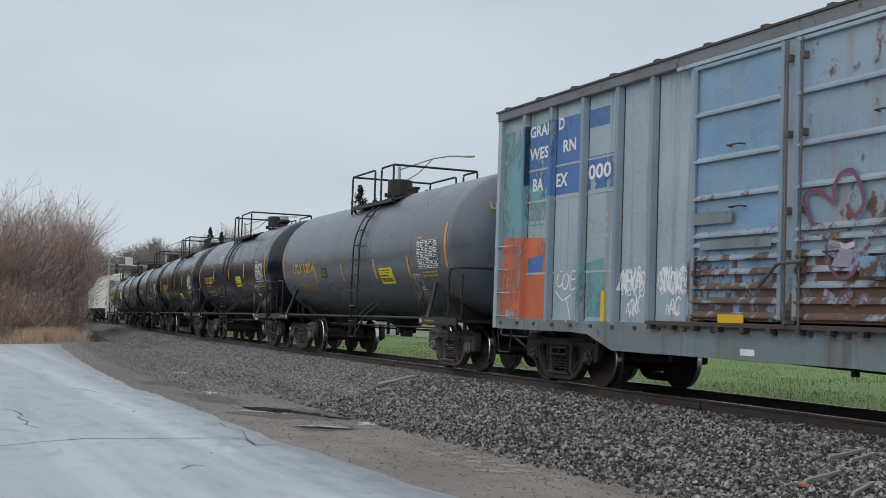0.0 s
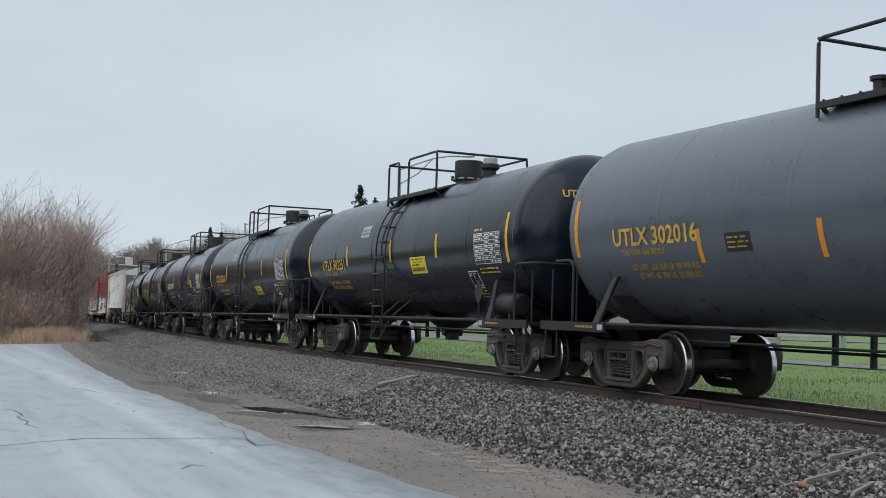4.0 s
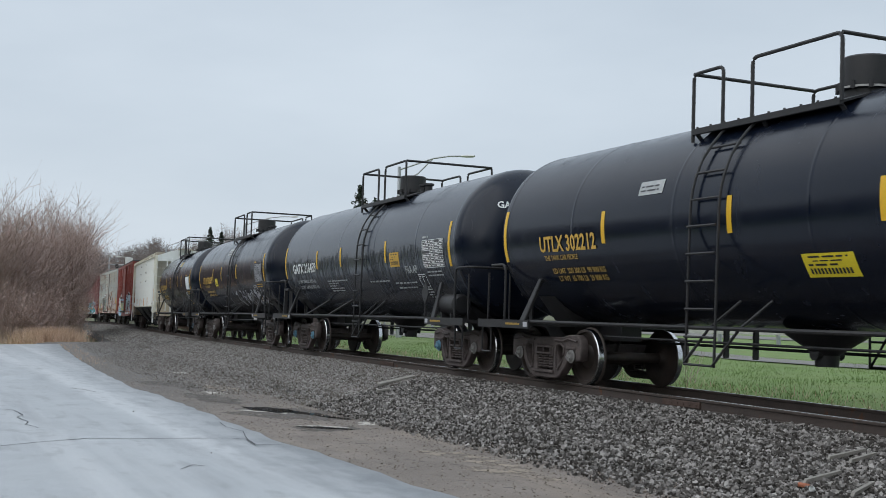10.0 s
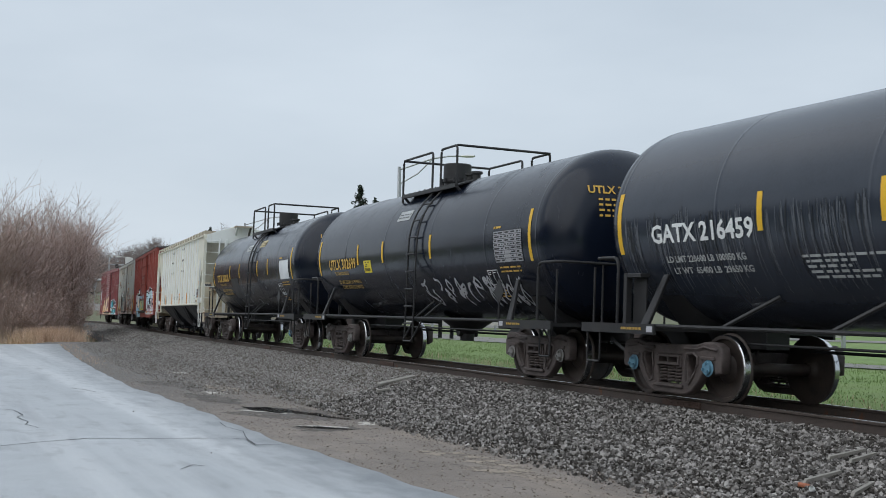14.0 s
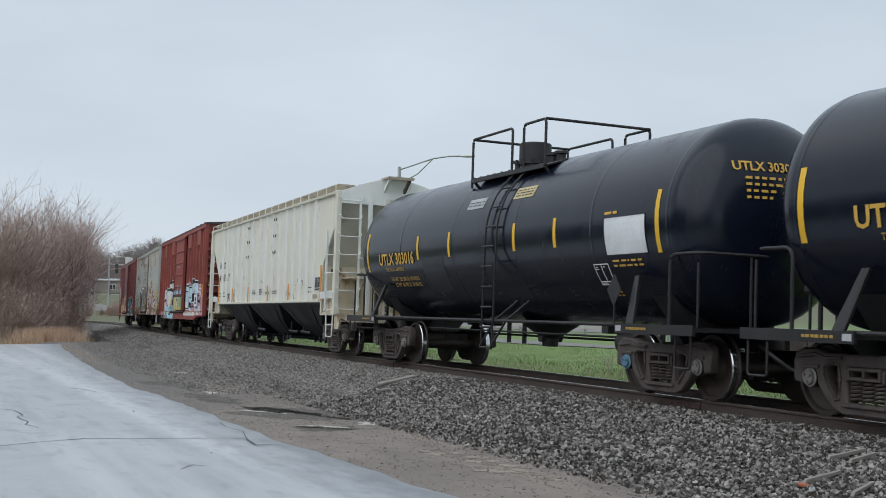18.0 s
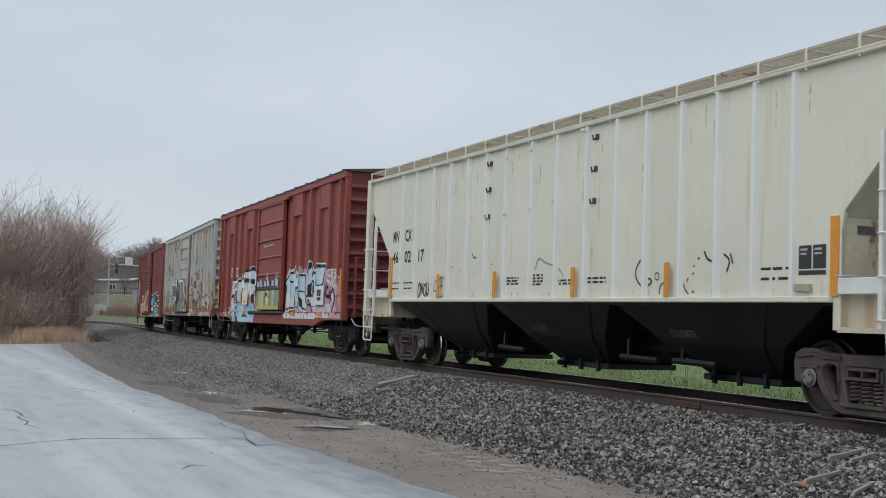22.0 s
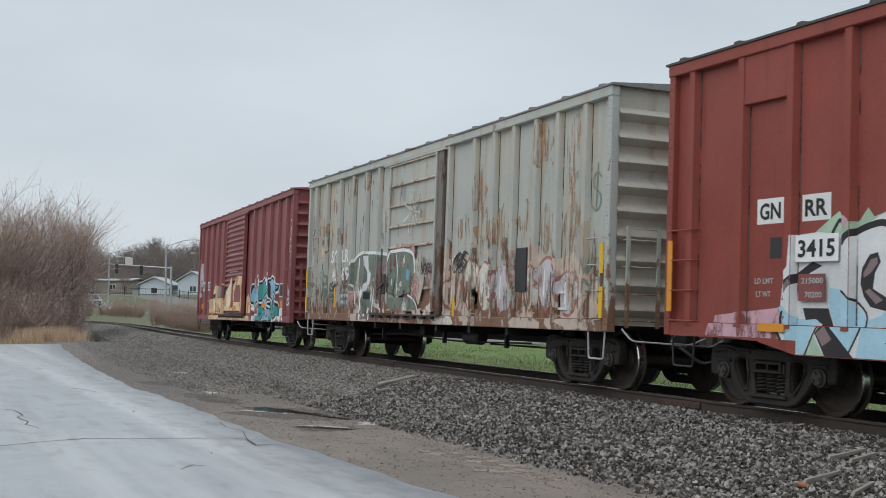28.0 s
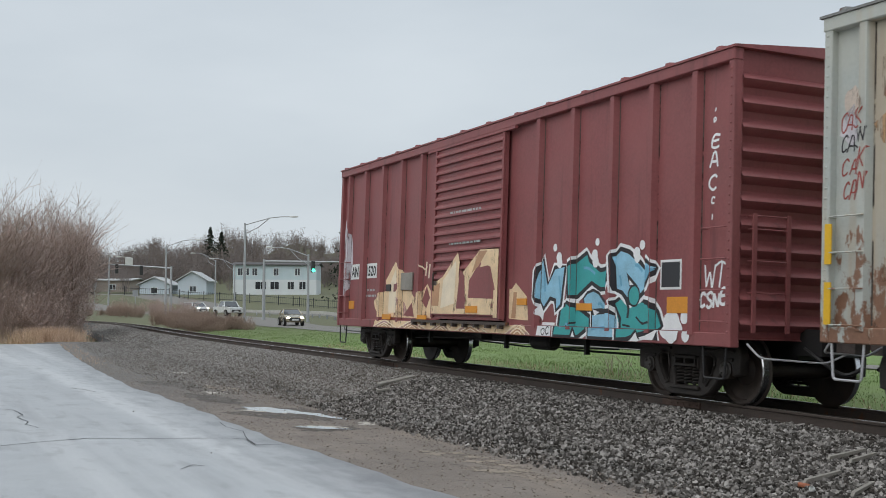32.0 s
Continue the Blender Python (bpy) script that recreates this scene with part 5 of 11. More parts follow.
TANKS = [
    dict(T1, seed=1, at=44.28, mark_x=-5.05, mark="UTLX 302016", ink="gold", paint="tank_grey", paint_label="faded dark grey tank shell", table="lines", drum=False, notice=(2.0, 2.85, 1.75, 2.1), caps=C4,
         strips=[(-6.1, 2.02, 2.90, 0.10), (-3.0, 1.86, 2.30, 0.09), (-0.7, 1.86, 2.30, 0.09), (1.75, 1.86, 2.32, 0.10), (3.9, 1.86, 2.32, 0.10), (6.0, 2.02, 2.90, 0.10)], cards=((-2.45, -1.95, 1.98, 2.22),), label="faded dark grey railway tank car with ochre lettering"),
    dict(T2, seed=2, at=29.92, mark="UTLX 302251", ink="gold", paint="tank_black", paint_label="black painted tank shell", table="lines", drum=True, notice=(1.2, 2.05, 1.93, 2.27), caps=C4,
         strips=S5([-6.2, -2.98, 0.04, 2.66, 5.86]), patches=((-2.1, -1.5, 2.85, 3.12),), label="black railway tank car with yellow lettering and reflectors"),
    dict(T2, seed=3, at=15.39, mark="UTLX 302212", ink="gold", paint="tank_black", paint_label="black painted tank shell", table="lines", drum=True, notice=(1.25, 2.1, 1.64, 1.91), caps=C4,
         strips=S5([-6.2, -2.98, 0.04, 2.66, 5.86]), patches=((-2.1, -1.5, 2.85, 3.05),), label="black railway tank car with yellow lettering and air reservoir"),
    dict(T1, seed=4, at=0.86, mark_x=-5.34, mark_w=2.19, braces=(-3.66, -1.72), mark="GATX 216459", ink="white", paint="tank_streaked", paint_label="black tank shell with pale run-down streaks", table="lines", drum=True, notice=(2.53, 3.11, 2.10, 2.41),
         caps=("cap_blue", "cap_blue", "cap_blue", "cap"), strips=S5([-6.15, -3.03, -1.0, 2.26, 5.9]), label="black railway tank car streaked pale, with white lettering", dome=0.0, plat=-0.70, gap=(0.48, 0.92)),
    dict(T1, seed=5, at=-13.97, mark="UTLX 302699", ink="gold", paint="tank_black", paint_label="black painted tank shell", table="print", drum=False, notice=(-2.6, -2.1, 2.02, 2.3), caps=C4,
         strips=S5([-6.05, -3.0, -1.3, 1.5, 5.9]), patches=((-0.75, 0.0, 3.1, 3.32),), tag=True, label="black railway tank car with a scrawled graffiti tag"),
    dict(T1, seed=6, at=-28.8, mark="UTLX 303016", ink="gold", paint="tank_black", paint_label="black painted tank shell", table="plain", drum=False, notice=None, caps=("cap", "cap", "cap_blue", "cap"),
         strips=S5([-5.97, -2.92, -1.31, 1.49, 2.95, 5.9]), patches=((-0.75, -0.02, 3.08, 3.28),), stickers=((1.15, 1.9, 3.14, 3.34),), repaint=((-2.75, -1.65, 1.55, 2.22),), label="black railway tank car with a pale blank data panel"),
]
for spec in TANKS:
    tank_car(spec)
# ---- boxcars and the covered hopper ----
M.update(
    red=mat("oxide_red_car_paint", (0.245, 0.056, 0.043), 0.18, 0.52, spec=0.28, fine=22, bump=0.06, scale=0.9, dust=((0.262, 0.098, 0.082), 0.45, 0.6), streak=((0.145, 0.042, 0.035), 0.40, 5)),
    maroon=mat("faded_maroon_car_paint", (0.235, 0.070, 0.072), 0.2, 0.48, spec=0.35, fine=22, bump=0.06, scale=0.9, dust=((0.285, 0.125, 0.120), 0.5, 0.6), streak=((0.12, 0.042, 0.042), 0.46, 5)),
    grey=mat("weathered_grey_car_paint", (0.415, 0.445, 0.430), 0.12, 0.6, fine=22, bump=0.08, scale=0.8, dust=((0.50, 0.465, 0.385), 0.65, 0.8), streak=((0.42, 0.31, 0.20), 0.66, 3.2), rust=((0.29, 0.150, 0.095), 0.22, 4.2, 0.9, 2.4, 0.27)),
    rusty=mat("rust_eaten_car_paint", (0.42, 0.37, 0.31), 0.15, 0.7, fine=22, bump=0.1, scale=0.8, streak=((0.30, 0.15, 0.085), 0.75, 5), rust=((0.26, 0.115, 0.06), 0.65, 2.5)),
    pale_blue=mat("chalky_pale_blue_car_paint", (0.300, 0.375, 0.435), 0.20, 0.6, fine=22, bump=0.08, scale=0.8, dust=((0.385, 0.41, 0.41), 0.6, 1.1), streak=((0.17, 0.16, 0.145), 0.52, 4), rust=((0.17, 0.075, 0.04), 0.06, 1.4, 0.8, 1.6, 0.10)),
    deep_blue=mat("blue_car_paint", (0.140, 0.255, 0.395), 0.22, 0.36, fine=22, bump=0.06, scale=0.8, dust=((0.34, 0.41, 0.46), 0.6, 1.3), streak=((0.21, 0.20, 0.19), 0.5, 5), rust=((0.135, 0.08, 0.06), 0.26, 4.5, 1.0, 2.4, 0.25)),
    rust_door=mat("rusted_blue_car_door", (0.205, 0.290, 0.375), 0.2, 0.5, fine=22, bump=0.1, scale=0.8, dust=((0.36, 0.40, 0.42), 0.55, 1.2), streak=((0.26, 0.18, 0.13), 0.55, 4), rust=((0.165, 0.085, 0.056), 0.42, 3.6, 1.0, 3.0, 0.27)),
    # end walls: a darker, cooler version of the side's red
    red_end=mat("darker_red_end_tone", (0.165, 0.044, 0.044), 0.25, 0.5, spec=0.3, fine=22, bump=0.06, scale=0.9, dust=((0.20, 0.085, 0.085), 0.5, 0.7)),
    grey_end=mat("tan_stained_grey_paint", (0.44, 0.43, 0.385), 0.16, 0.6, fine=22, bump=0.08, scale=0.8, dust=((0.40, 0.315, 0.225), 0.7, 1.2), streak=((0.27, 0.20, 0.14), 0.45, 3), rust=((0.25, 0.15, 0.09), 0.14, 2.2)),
    g_ice=mat("washed_ice_blue_paint", (0.52, 0.65, 0.70), 0.15, 0.65, bump=0, scale=3, ragged=(3.2, 0.06)),
    roofing=mat("dull_galvanised_roofing", (0.20, 0.20, 0.195), 0.2, 0.55, metal=0.4, rust=((0.14, 0.06, 0.035), 0.4, 0.8)),
    cream=mat("cream_hopper_paint", (0.70, 0.68, 0.575), 0.06, 0.55, fine=22, bump=0.05, scale=0.7, dust=((0.60, 0.575, 0.475), 0.55, 0.5), streak=((0.58, 0.49, 0.34), 0.45, 5), rust=((0.36, 0.22, 0.10), 0.07, 1.5)),
    cream_dirty=mat("dirty_cream_end_paint", (0.60, 0.55, 0.43), 0.16, 0.65, fine=22, bump=0.06, scale=1.0, dust=((0.44, 0.35, 0.24), 0.65, 0.9), streak=((0.38, 0.22, 0.11), 0.56, 4), rust=((0.33, 0.18, 0.09), 0.46, 1.6)),
    bay=mat("black_hopper_bay_paint", (0.006, 0.0075, 0.011), 0.2, 0.45, dust=((0.024, 0.024, 0.025), 0.5, 1.2), spec=0.4),
    rust_roof=mat("rusty_brown_roofing", (0.060, 0.055, 0.055), 0.2, 0.65, rust=((0.085, 0.050, 0.038), 0.5, 0.8)),
    sill_steel=mat("steel_blue_sill_paint", (0.185, 0.225, 0.25), 0.2, 0.6, scale=1.0, dust=((0.13, 0.115, 0.10), 0.7, 1.2), streak=((0.12, 0.085, 0.06), 0.5, 4), rust=((0.14, 0.078, 0.052), 0.22, 2.6)),
    g_stain=mat("faint_rust_run", (0.60, 0.54, 0.43), 0.2, 0.7, bump=0, ragged=(9.0, 0.2)),
    board_grate=mat("stained_grey_walkway", (0.36, 0.315, 0.25), 0.2, 0.7, scale=2, rust=((0.26, 0.17, 0.10), 0.4, 2.0)),
    cream_grimy=mat("grimy_cream_slope_paint", (0.60, 0.59, 0.53), 0.12, 0.65, scale=0.8, dust=((0.40, 0.33, 0.25), 0.6, 0.9), streak=((0.36, 0.26, 0.17), 0.42, 3)),
    cream_post=mat("chalky_white_post_paint", (0.74, 0.75, 0.72), 0.06, 0.55, scale=0.7, streak=((0.62, 0.58, 0.47), 0.35, 5)),
    # seam dirt together with the posts' shade, painted as one dark tone
    grime=mat("seam_grime_and_shade", (0.07, 0.058, 0.05), 0.3, 0.8, scale=5, ragged=(2.5, 0.18)),
    rusty_blue=mat("rust_lined_blue_rib", (0.27, 0.33, 0.39), 0.2, 0.6, scale=1.5, dust=((0.17, 0.175, 0.18), 0.6, 2.0), rust=((0.16, 0.095, 0.068), 0.3, 3.0, 1.0, 3.0, 0.2)),
    post_blue=mat("slate_blue_post_paint", (0.19, 0.25, 0.305), 0.2, 0.55, scale=1.2, dust=((0.27, 0.315, 0.35), 0.5, 2.0), rust=((0.12, 0.075, 0.055), 0.1, 2.0)),
    rusty_post=mat("rust_blackened_post", (0.16, 0.14, 0.125), 0.3, 0.8, scale=2, rust=((0.13, 0.065, 0.042), 0.5, 2.0, 1.0, 4.0, 0.2)),
    eave_brown=mat("brown_stained_eave_paint", (0.125, 0.13, 0.14), 0.3, 0.65, scale=1.5, dust=((0.24, 0.255, 0.27), 0.45, 2.0), rust=((0.12, 0.068, 0.05), 0.42, 2.6)),
    rusty_lock=mat("rusty_lock_steel", (0.10, 0.085, 0.08), 0.3, 0.75, scale=3, rust=((0.13, 0.07, 0.048), 0.4, 2.5)),
    g_violet=mat("pale_violet_spray_paint", (0.27, 0.25, 0.34), 0.2, 0.6, bump=0, scale=3, ragged=(4.0, 0.22)),
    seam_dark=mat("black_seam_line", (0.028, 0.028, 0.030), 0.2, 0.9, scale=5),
    flake=mat("flaking_rust_scale", (0.21, 0.115, 0.075), 0.4, 0.85, scale=7, bump=0.3, ragged=(7.0, 0.30, 0.10)),
    g_tan=mat("tan_spray_paint", (0.46, 0.26, 0.15), 0.2, 0.6, bump=0, scale=3),
    g_worn=mat("worn_pale_paint", (0.60, 0.57, 0.51), 0.2, 0.7, bump=0, scale=3, rust=((0.34, 0.19, 0.11), 0.4, 3.0), ragged=(3.5, 0.13)),
    g_blush=mat("worn_peach_paint", (0.52, 0.43, 0.37), 0.2, 0.7, bump=0, scale=3, rust=((0.32, 0.16, 0.09), 0.4, 2.6), ragged=(3.0, 0.10)),
    g_rust=mat("dull_red_paint_line", (0.36, 0.15, 0.12), 0.2, 0.7, bump=0, scale=3, ragged=(4.0, 0.22)),
    g_mint=mat("mint_green_spray_paint", (0.36, 0.50, 0.38), 0.2, 0.6, bump=0, scale=3),
    g_white=mat("white_spray_paint", (0.78, 0.79, 0.80), 0.1, 0.6, bump=0, scale=3),
    g_sky=mat("sky_blue_spray_paint", (0.36, 0.58, 0.70), 0.15, 0.6, bump=0, scale=3),
    g_azure=mat("azure_spray_paint", (0.25, 0.48, 0.62), 0.22, 0.6, bump=0, scale=3),
    g_teal=mat("teal_spray_paint", (0.045, 0.33, 0.33), 0.18, 0.6, bump=0, scale=3),
    g_blue=mat("mid_blue_spray_paint", (0.13, 0.35, 0.50), 0.2, 0.6, bump=0, scale=3),
    g_pink=mat("pink_spray_paint", (0.54, 0.34, 0.40), 0.2, 0.6, bump=0, scale=3, ragged=(2.2, 0.16)),
    g_ink=mat("black_spray_paint", (0.025, 0.022, 0.026), 0.2, 0.6, bump=0, scale=3),
    g_cream=mat("cream_spray_paint", (0.74, 0.54, 0.34), 0.2, 0.6, bump=0, scale=3, ragged=(3.2, 0.13)),
    g_wash=mat("washed_out_pale_paint", (0.50, 0.47, 0.50), 0.2, 0.7, bump=0, scale=3, ragged=(3.0, 0.19)),
    g_pale=mat("pale_cream_spray_paint", (0.80, 0.68, 0.52), 0.12, 0.6, bump=0, scale=3),
    g_rose=mat("faded_rose_paint", (0.50, 0.30, 0.28), 0.2, 0.7, bump=0, scale=3, ragged=(3.2, 0.24)),
    g_green_dark=mat("dull_dark_green_paint", (0.150, 0.185, 0.155), 0.25, 0.7, bump=0, scale=3, rust=((0.34, 0.30, 0.26), 0.28, 3.5), ragged=(4.5, 0.14)),
    g_red=mat("dull_red_marker", (0.30, 0.06, 0.05), 0.2, 0.7, bump=0, scale=3),
    g_slate=mat("slate_grey_paint", (0.20, 0.22, 0.235), 0.15, 0.65, bump=0, scale=3),
    g_ochre=mat("orange_rust_bloom", (0.37, 0.225, 0.125), 0.3, 0.8, scale=6, ragged=(9.0, 0.275, 0.09)),
    g_yellow=mat("mustard_spray_paint", (0.48, 0.40, 0.10), 0.2, 0.6, bump=0, scale=3),
    g_orange=mat("orange_spray_paint", (0.50, 0.13, 0.06), 0.2, 0.6, bump=0, scale=3, ragged=(1.9, 0.19)),
    g_green=mat("olive_green_spray_paint", (0.22, 0.25, 0.10), 0.25, 0.6, bump=0, scale=3),
    g_plum=mat("plum_spray_paint", (0.16, 0.06, 0.10), 0.2, 0.6, bump=0, scale=3),
    g_plum_pale=mat("dull_plum_brown_paint", (0.22, 0.165, 0.165), 0.2, 0.7, bump=0, scale=3, ragged=(2.5, 0.10)),
    g_grey=mat("grey_green_spray_paint", (0.20, 0.25, 0.21), 0.25, 0.6, bump=0, scale=3),
    panel_blue=mat("royal_blue_panel", (0.07, 0.155, 0.36), 0.15, 0.55, bump=0, scale=2, ragged=(2.6, 0.13)),
    panel_teal=mat("faded_teal_paint", (0.15, 0.30, 0.33), 0.15, 0.6, bump=0, scale=2, ragged=(1.8, 0.20)),
)


def cut(poly, ax, lo, hi):
    """An outline of (x, z) trimmed to lo..hi along x (ax 0) or z (ax 1)."""
    for lim, keep in ((lo, 1), (hi, -1)):
        out = []
        for i, a in enumerate(poly):
            b = poly[(i + 1) % len(poly)]
            ina, inb = keep * (a[ax] - lim) >= 0, keep * (b[ax] - lim) >= 0
            if ina:
                out.append(a)
            if ina != inb:
                t = (lim - a[ax]) / (b[ax] - a[ax])
                out.append((a[0] + t * (b[0] - a[0]), a[1] + t * (b[1] - a[1])))
        poly = out
        if len(poly) < 3:
            return []
    return poly


COATS = [0]


def sprayed(bm, poly, levels, layer, mi, same=False):
    """Paint of the given outline on every face of the side that it crosses; each coat lies over the one before."""
    COATS[0] += 0 if same else 1
    for q in levels:
        x0, x1, y = q[:3]
        z0, z1 = q[3:] if len(q) > 3 else (0.0, 5.0)
        p = cut(poly, 0, x0 + 0.001, x1 - 0.001)
        p = cut(p, 1, z0, z1) if len(p) > 2 else p
        clean = [c for i, c in enumerate(p) if math.dist(c, p[i - 1]) > 1e-4]
        if len(clean) > 2:
            off = 0.003 + 0.0012 * layer + 0.00006 * COATS[0]
            if isinstance(y, tuple):  # the slanting flank of a post
                t = (y[1] - y[0]) / (x1 - x0)
                nx, ny = (t / math.hypot(t, 1), -1 / math.hypot(t, 1))
                at = lambda x, z: (x + nx * off, y[0] + t * (x - x0) + ny * off, z)
            else:
                at = lambda x, z: (x, y - off, z)
            f = bm.faces.new([bm.verts.new(at(x, z)) for x, z in clean])
            f.material_index = mi
            if len(clean) > 4:
                bmesh.ops.triangulate(bm, faces=[f])


def curve(pts, n=6):
    """A smooth line through the points."""
    p = [pts[0], *pts, pts[-1]]
    out = []
    for i in range(1, len(p) - 2):
        for k in range(n):
            t = k / n
            out.append(tuple(0.5 * (2 * p[i][c] + (p[i + 1][c] - p[i - 1][c]) * t + (2 * p[i - 1][c] - 5 * p[i][c] + 4 * p[i + 1][c] - p[i + 2][c]) * t * t + (3 * p[i][c] - p[i - 1][c] - 3 * p[i + 1][c] + p[i + 2][c]) * t ** 3) for c in (0, 1)))
    return out + [pts[-1]]


def brush_stroke(bm, pts, w, levels, layer, mi, flare=1.0, closed=False):
    """One even stroke along a smooth line."""
    ln = pts + [pts[0]] if closed else curve(pts) if len(pts) > 2 else list(pts)
    n = len(ln)
    rim = []
    for i, c in enumerate(ln):
        a = ln[i - 1] if i else (ln[-2] if closed else c)
        b = ln[i + 1] if i + 1 < n else (ln[1] if closed else c)
        d = math.hypot(b[0] - a[0], b[1] - a[1]) or 1
        q = w * (1 + (flare - 1) * abs(2 * i / max(n - 1, 1) - 1) ** 2) * (1.25 if closed else 1.0)
        nx, nz = -(b[1] - a[1]) / d * q, (b[0] - a[0]) / d * q
        rim.append(((c[0] + nx, c[1] + nz), (c[0] - nx, c[1] - nz)))
    for i in range(n - 1):
        sprayed(bm, [rim[i][0], rim[i][1], rim[i + 1][1], rim[i + 1][0]], levels, layer, mi, i > 0)


# letter skeletons in a unit cell
GLYPHS = dict(
    w=[[(0.0, 1.0), (0.18, 0.08)], [(0.18, 0.08), (0.5, 0.7)], [(0.5, 0.7), (0.78, 0.05)], [(0.78, 0.05), (1.0, 1.0)]],
    s=[[(0.95, 0.85), (0.55, 1.0), (0.12, 0.80), (0.35, 0.55), (0.80, 0.42), (0.85, 0.14), (0.4, 0.0), (0.0, 0.15)]],
    b=[[(0.15, 0.0), (0.12, 1.0)], [(0.12, 0.95), (0.75, 0.92), (0.80, 0.62), (0.3, 0.52)], [(0.3, 0.52), (0.95, 0.42), (0.88, 0.06), (0.15, 0.04)]],
    a=[[(0.0, 0.0), (0.42, 0.98)], [(0.42, 0.98), (0.75, 0.9), (1.0, 0.0)], [(0.22, 0.38), (0.85, 0.36)]],
    c=[[(0.95, 0.82), (0.6, 1.0), (0.15, 0.75), (0.10, 0.3), (0.5, 0.0), (0.95, 0.18)]],
    e=[[(0.95, 0.90), (0.35, 0.98), (0.08, 0.6), (0.15, 0.12), (0.5, 0.0), (0.98, 0.10)], [(0.12, 0.52), (0.85, 0.56)]],
)
GLYPHS.update(
    t=[[(0.0, 0.85), (0.5, 1.0), (1.0, 0.88)], [(0.52, 0.95), (0.40, 0.0)]],
    n=[[(0.08, 0.0), (0.10, 1.0)], [(0.10, 0.95), (0.85, 0.08)], [(0.85, 0.05), (0.95, 1.0)]],
    u=[[(0.05, 1.0), (0.05, 0.3), (0.5, 0.0), (0.92, 0.3), (0.95, 1.0)]],
    o=[[(0.5, 1.0), (0.08, 0.7), (0.12, 0.2), (0.55, 0.0), (0.95, 0.3), (0.88, 0.8), (0.5, 1.0)]],
    k=[[(0.1, 0.0), (0.1, 1.0)], [(0.9, 1.0), (0.2, 0.5)], [(0.2, 0.5), (0.95, 0.0)]],
    i=[[(0.45, 0.0), (0.55, 1.0)]],
)


def bar(a, b, w0, w1=None):
    w1 = w0 if w1 is None else w1
    d = math.hypot(b[0] - a[0], b[1] - a[1]) or 1
    nx, nz = -(b[1] - a[1]) / d, (b[0] - a[0]) / d
    return [(a[0] + nx * w0, a[1] + nz * w0), (a[0] - nx * w0, a[1] - nz * w0), (b[0] - nx * w1, b[1] - nz * w1), (b[0] + nx * w1, b[1] + nz * w1)]


def blob(cx, cz, rx, rz, r, n=16, jag=0.2):
    return [(cx + rx * (1 + r.uniform(-jag, jag)) * math.cos(2 * math.pi * k / n), cz + rz * (1 + r.uniform(-jag, jag)) * math.sin(2 * math.pi * k / n)) for k in range(n)]


def mural(name, car, levels, coats, label, grow=1.0):
    """Spray paint laid on coat by coat: (paint, outline) fills a shape, (paint, line, half width) strokes a line,
    and (paint, outline, half width, 1) strokes the rim of a closed shape."""
    COATS[0] = 0
    bm = bmesh.new()
    mats_ = []
    for c in coats:
        c = (c[0], [(x, 0.88 + (z - 0.88) * grow) for x, z in c[1]], *c[2:])
        if M[c[0]] not in mats_:
            mats_.append(M[c[0]])
        i = mats_.index(M[c[0]])
        if len(c) == 2:
            sprayed(bm, c[1], levels, 0, i)
        else:
            brush_stroke(bm, c[1], c[2], levels, 0, i, 1.0, len(c) > 3)
    return part(name, bm, mats_, car, label)


def outlined(poly, fill, edge="g_ink", halo="g_white", w=0.035):
    """The three coats of one block letter: pale halo, fill and dark rim."""
    return ([(halo, poly, w + 0.035, 1)] if halo else []) + [(fill, poly), (edge, poly, w * 0.8, 1)]


def strokes(word, x, z, w, h, paint, half, step=(1, 0), lean=0.1, seed=1):
    """A quick tag in thin strokes, letter after letter along step."""
    r = random.Random(seed)
    out = []
    for k, ch in enumerate(word):
        ox, oz = x + step[0] * k + r.uniform(-0.02, 0.02), z + step[1] * k + r.uniform(-0.03, 0.03)
        q = r.uniform(0.85, 1.15)
        for g in GLYPHS[ch]:
            out.append((paint, [(ox + w * (u + lean * v) + r.uniform(-0.01, 0.01), oz + h * q * v) for u, v in g], half))
    return out


def rivets(car, x, z0, z1, material, y=-1.535):
    bm = bmesh.new()
    for z in np.arange(z0, z1, 0.115):
        lathe(bm, [(y - 0.012, 0), (y - 0.010, 0.012), (y, 0.018)], 6, "y", (x, 0, z))
    return tagged(part("rivet_row", bm, material, car), kind="stuff")


def flat_text(car, body, x, y, z, h, material, width=None, plate=None, name="lettering"):
    v, f, w = text(body, h)
    k = (width / w) if width else 1.0
    if plate:
        bm = bmesh.new()
        box(bm, x - 0.05, x + w * k + 0.05, y - 0.003, y, z - 0.06, z + h + 0.06)
        part("number_panel", bm, M[plate], car, "painted panel behind the lettering")
        y -= 0.004
    bm = bmesh.new()
    vs = [bm.verts.new((x + a * k, y - 0.003, z + b)) for a, b in v]
    for q in f:
        try:
            bm.faces.new([vs[i] for i in q])
        except ValueError:
            pass
    return part(name, bm, M[material], car)


def print_bars(car, x0, x1, y, z, h, material, seed, name="small_print"):
    r = random.Random(seed)
    bm = bmesh.new()
    x = x0
    while x < x1 - 0.02:
        w = min(r.uniform(0.05, 0.2), x1 - x)
        bm.faces.new([bm.verts.new(p) for p in ((x, y - 0.004, z), (x + w, y - 0.004, z), (x + w, y - 0.004, z + h), (x, y - 0.004, z + h))])
        x += w + r.uniform(0.03, 0.06)
    return part(name, bm, M[material], car)


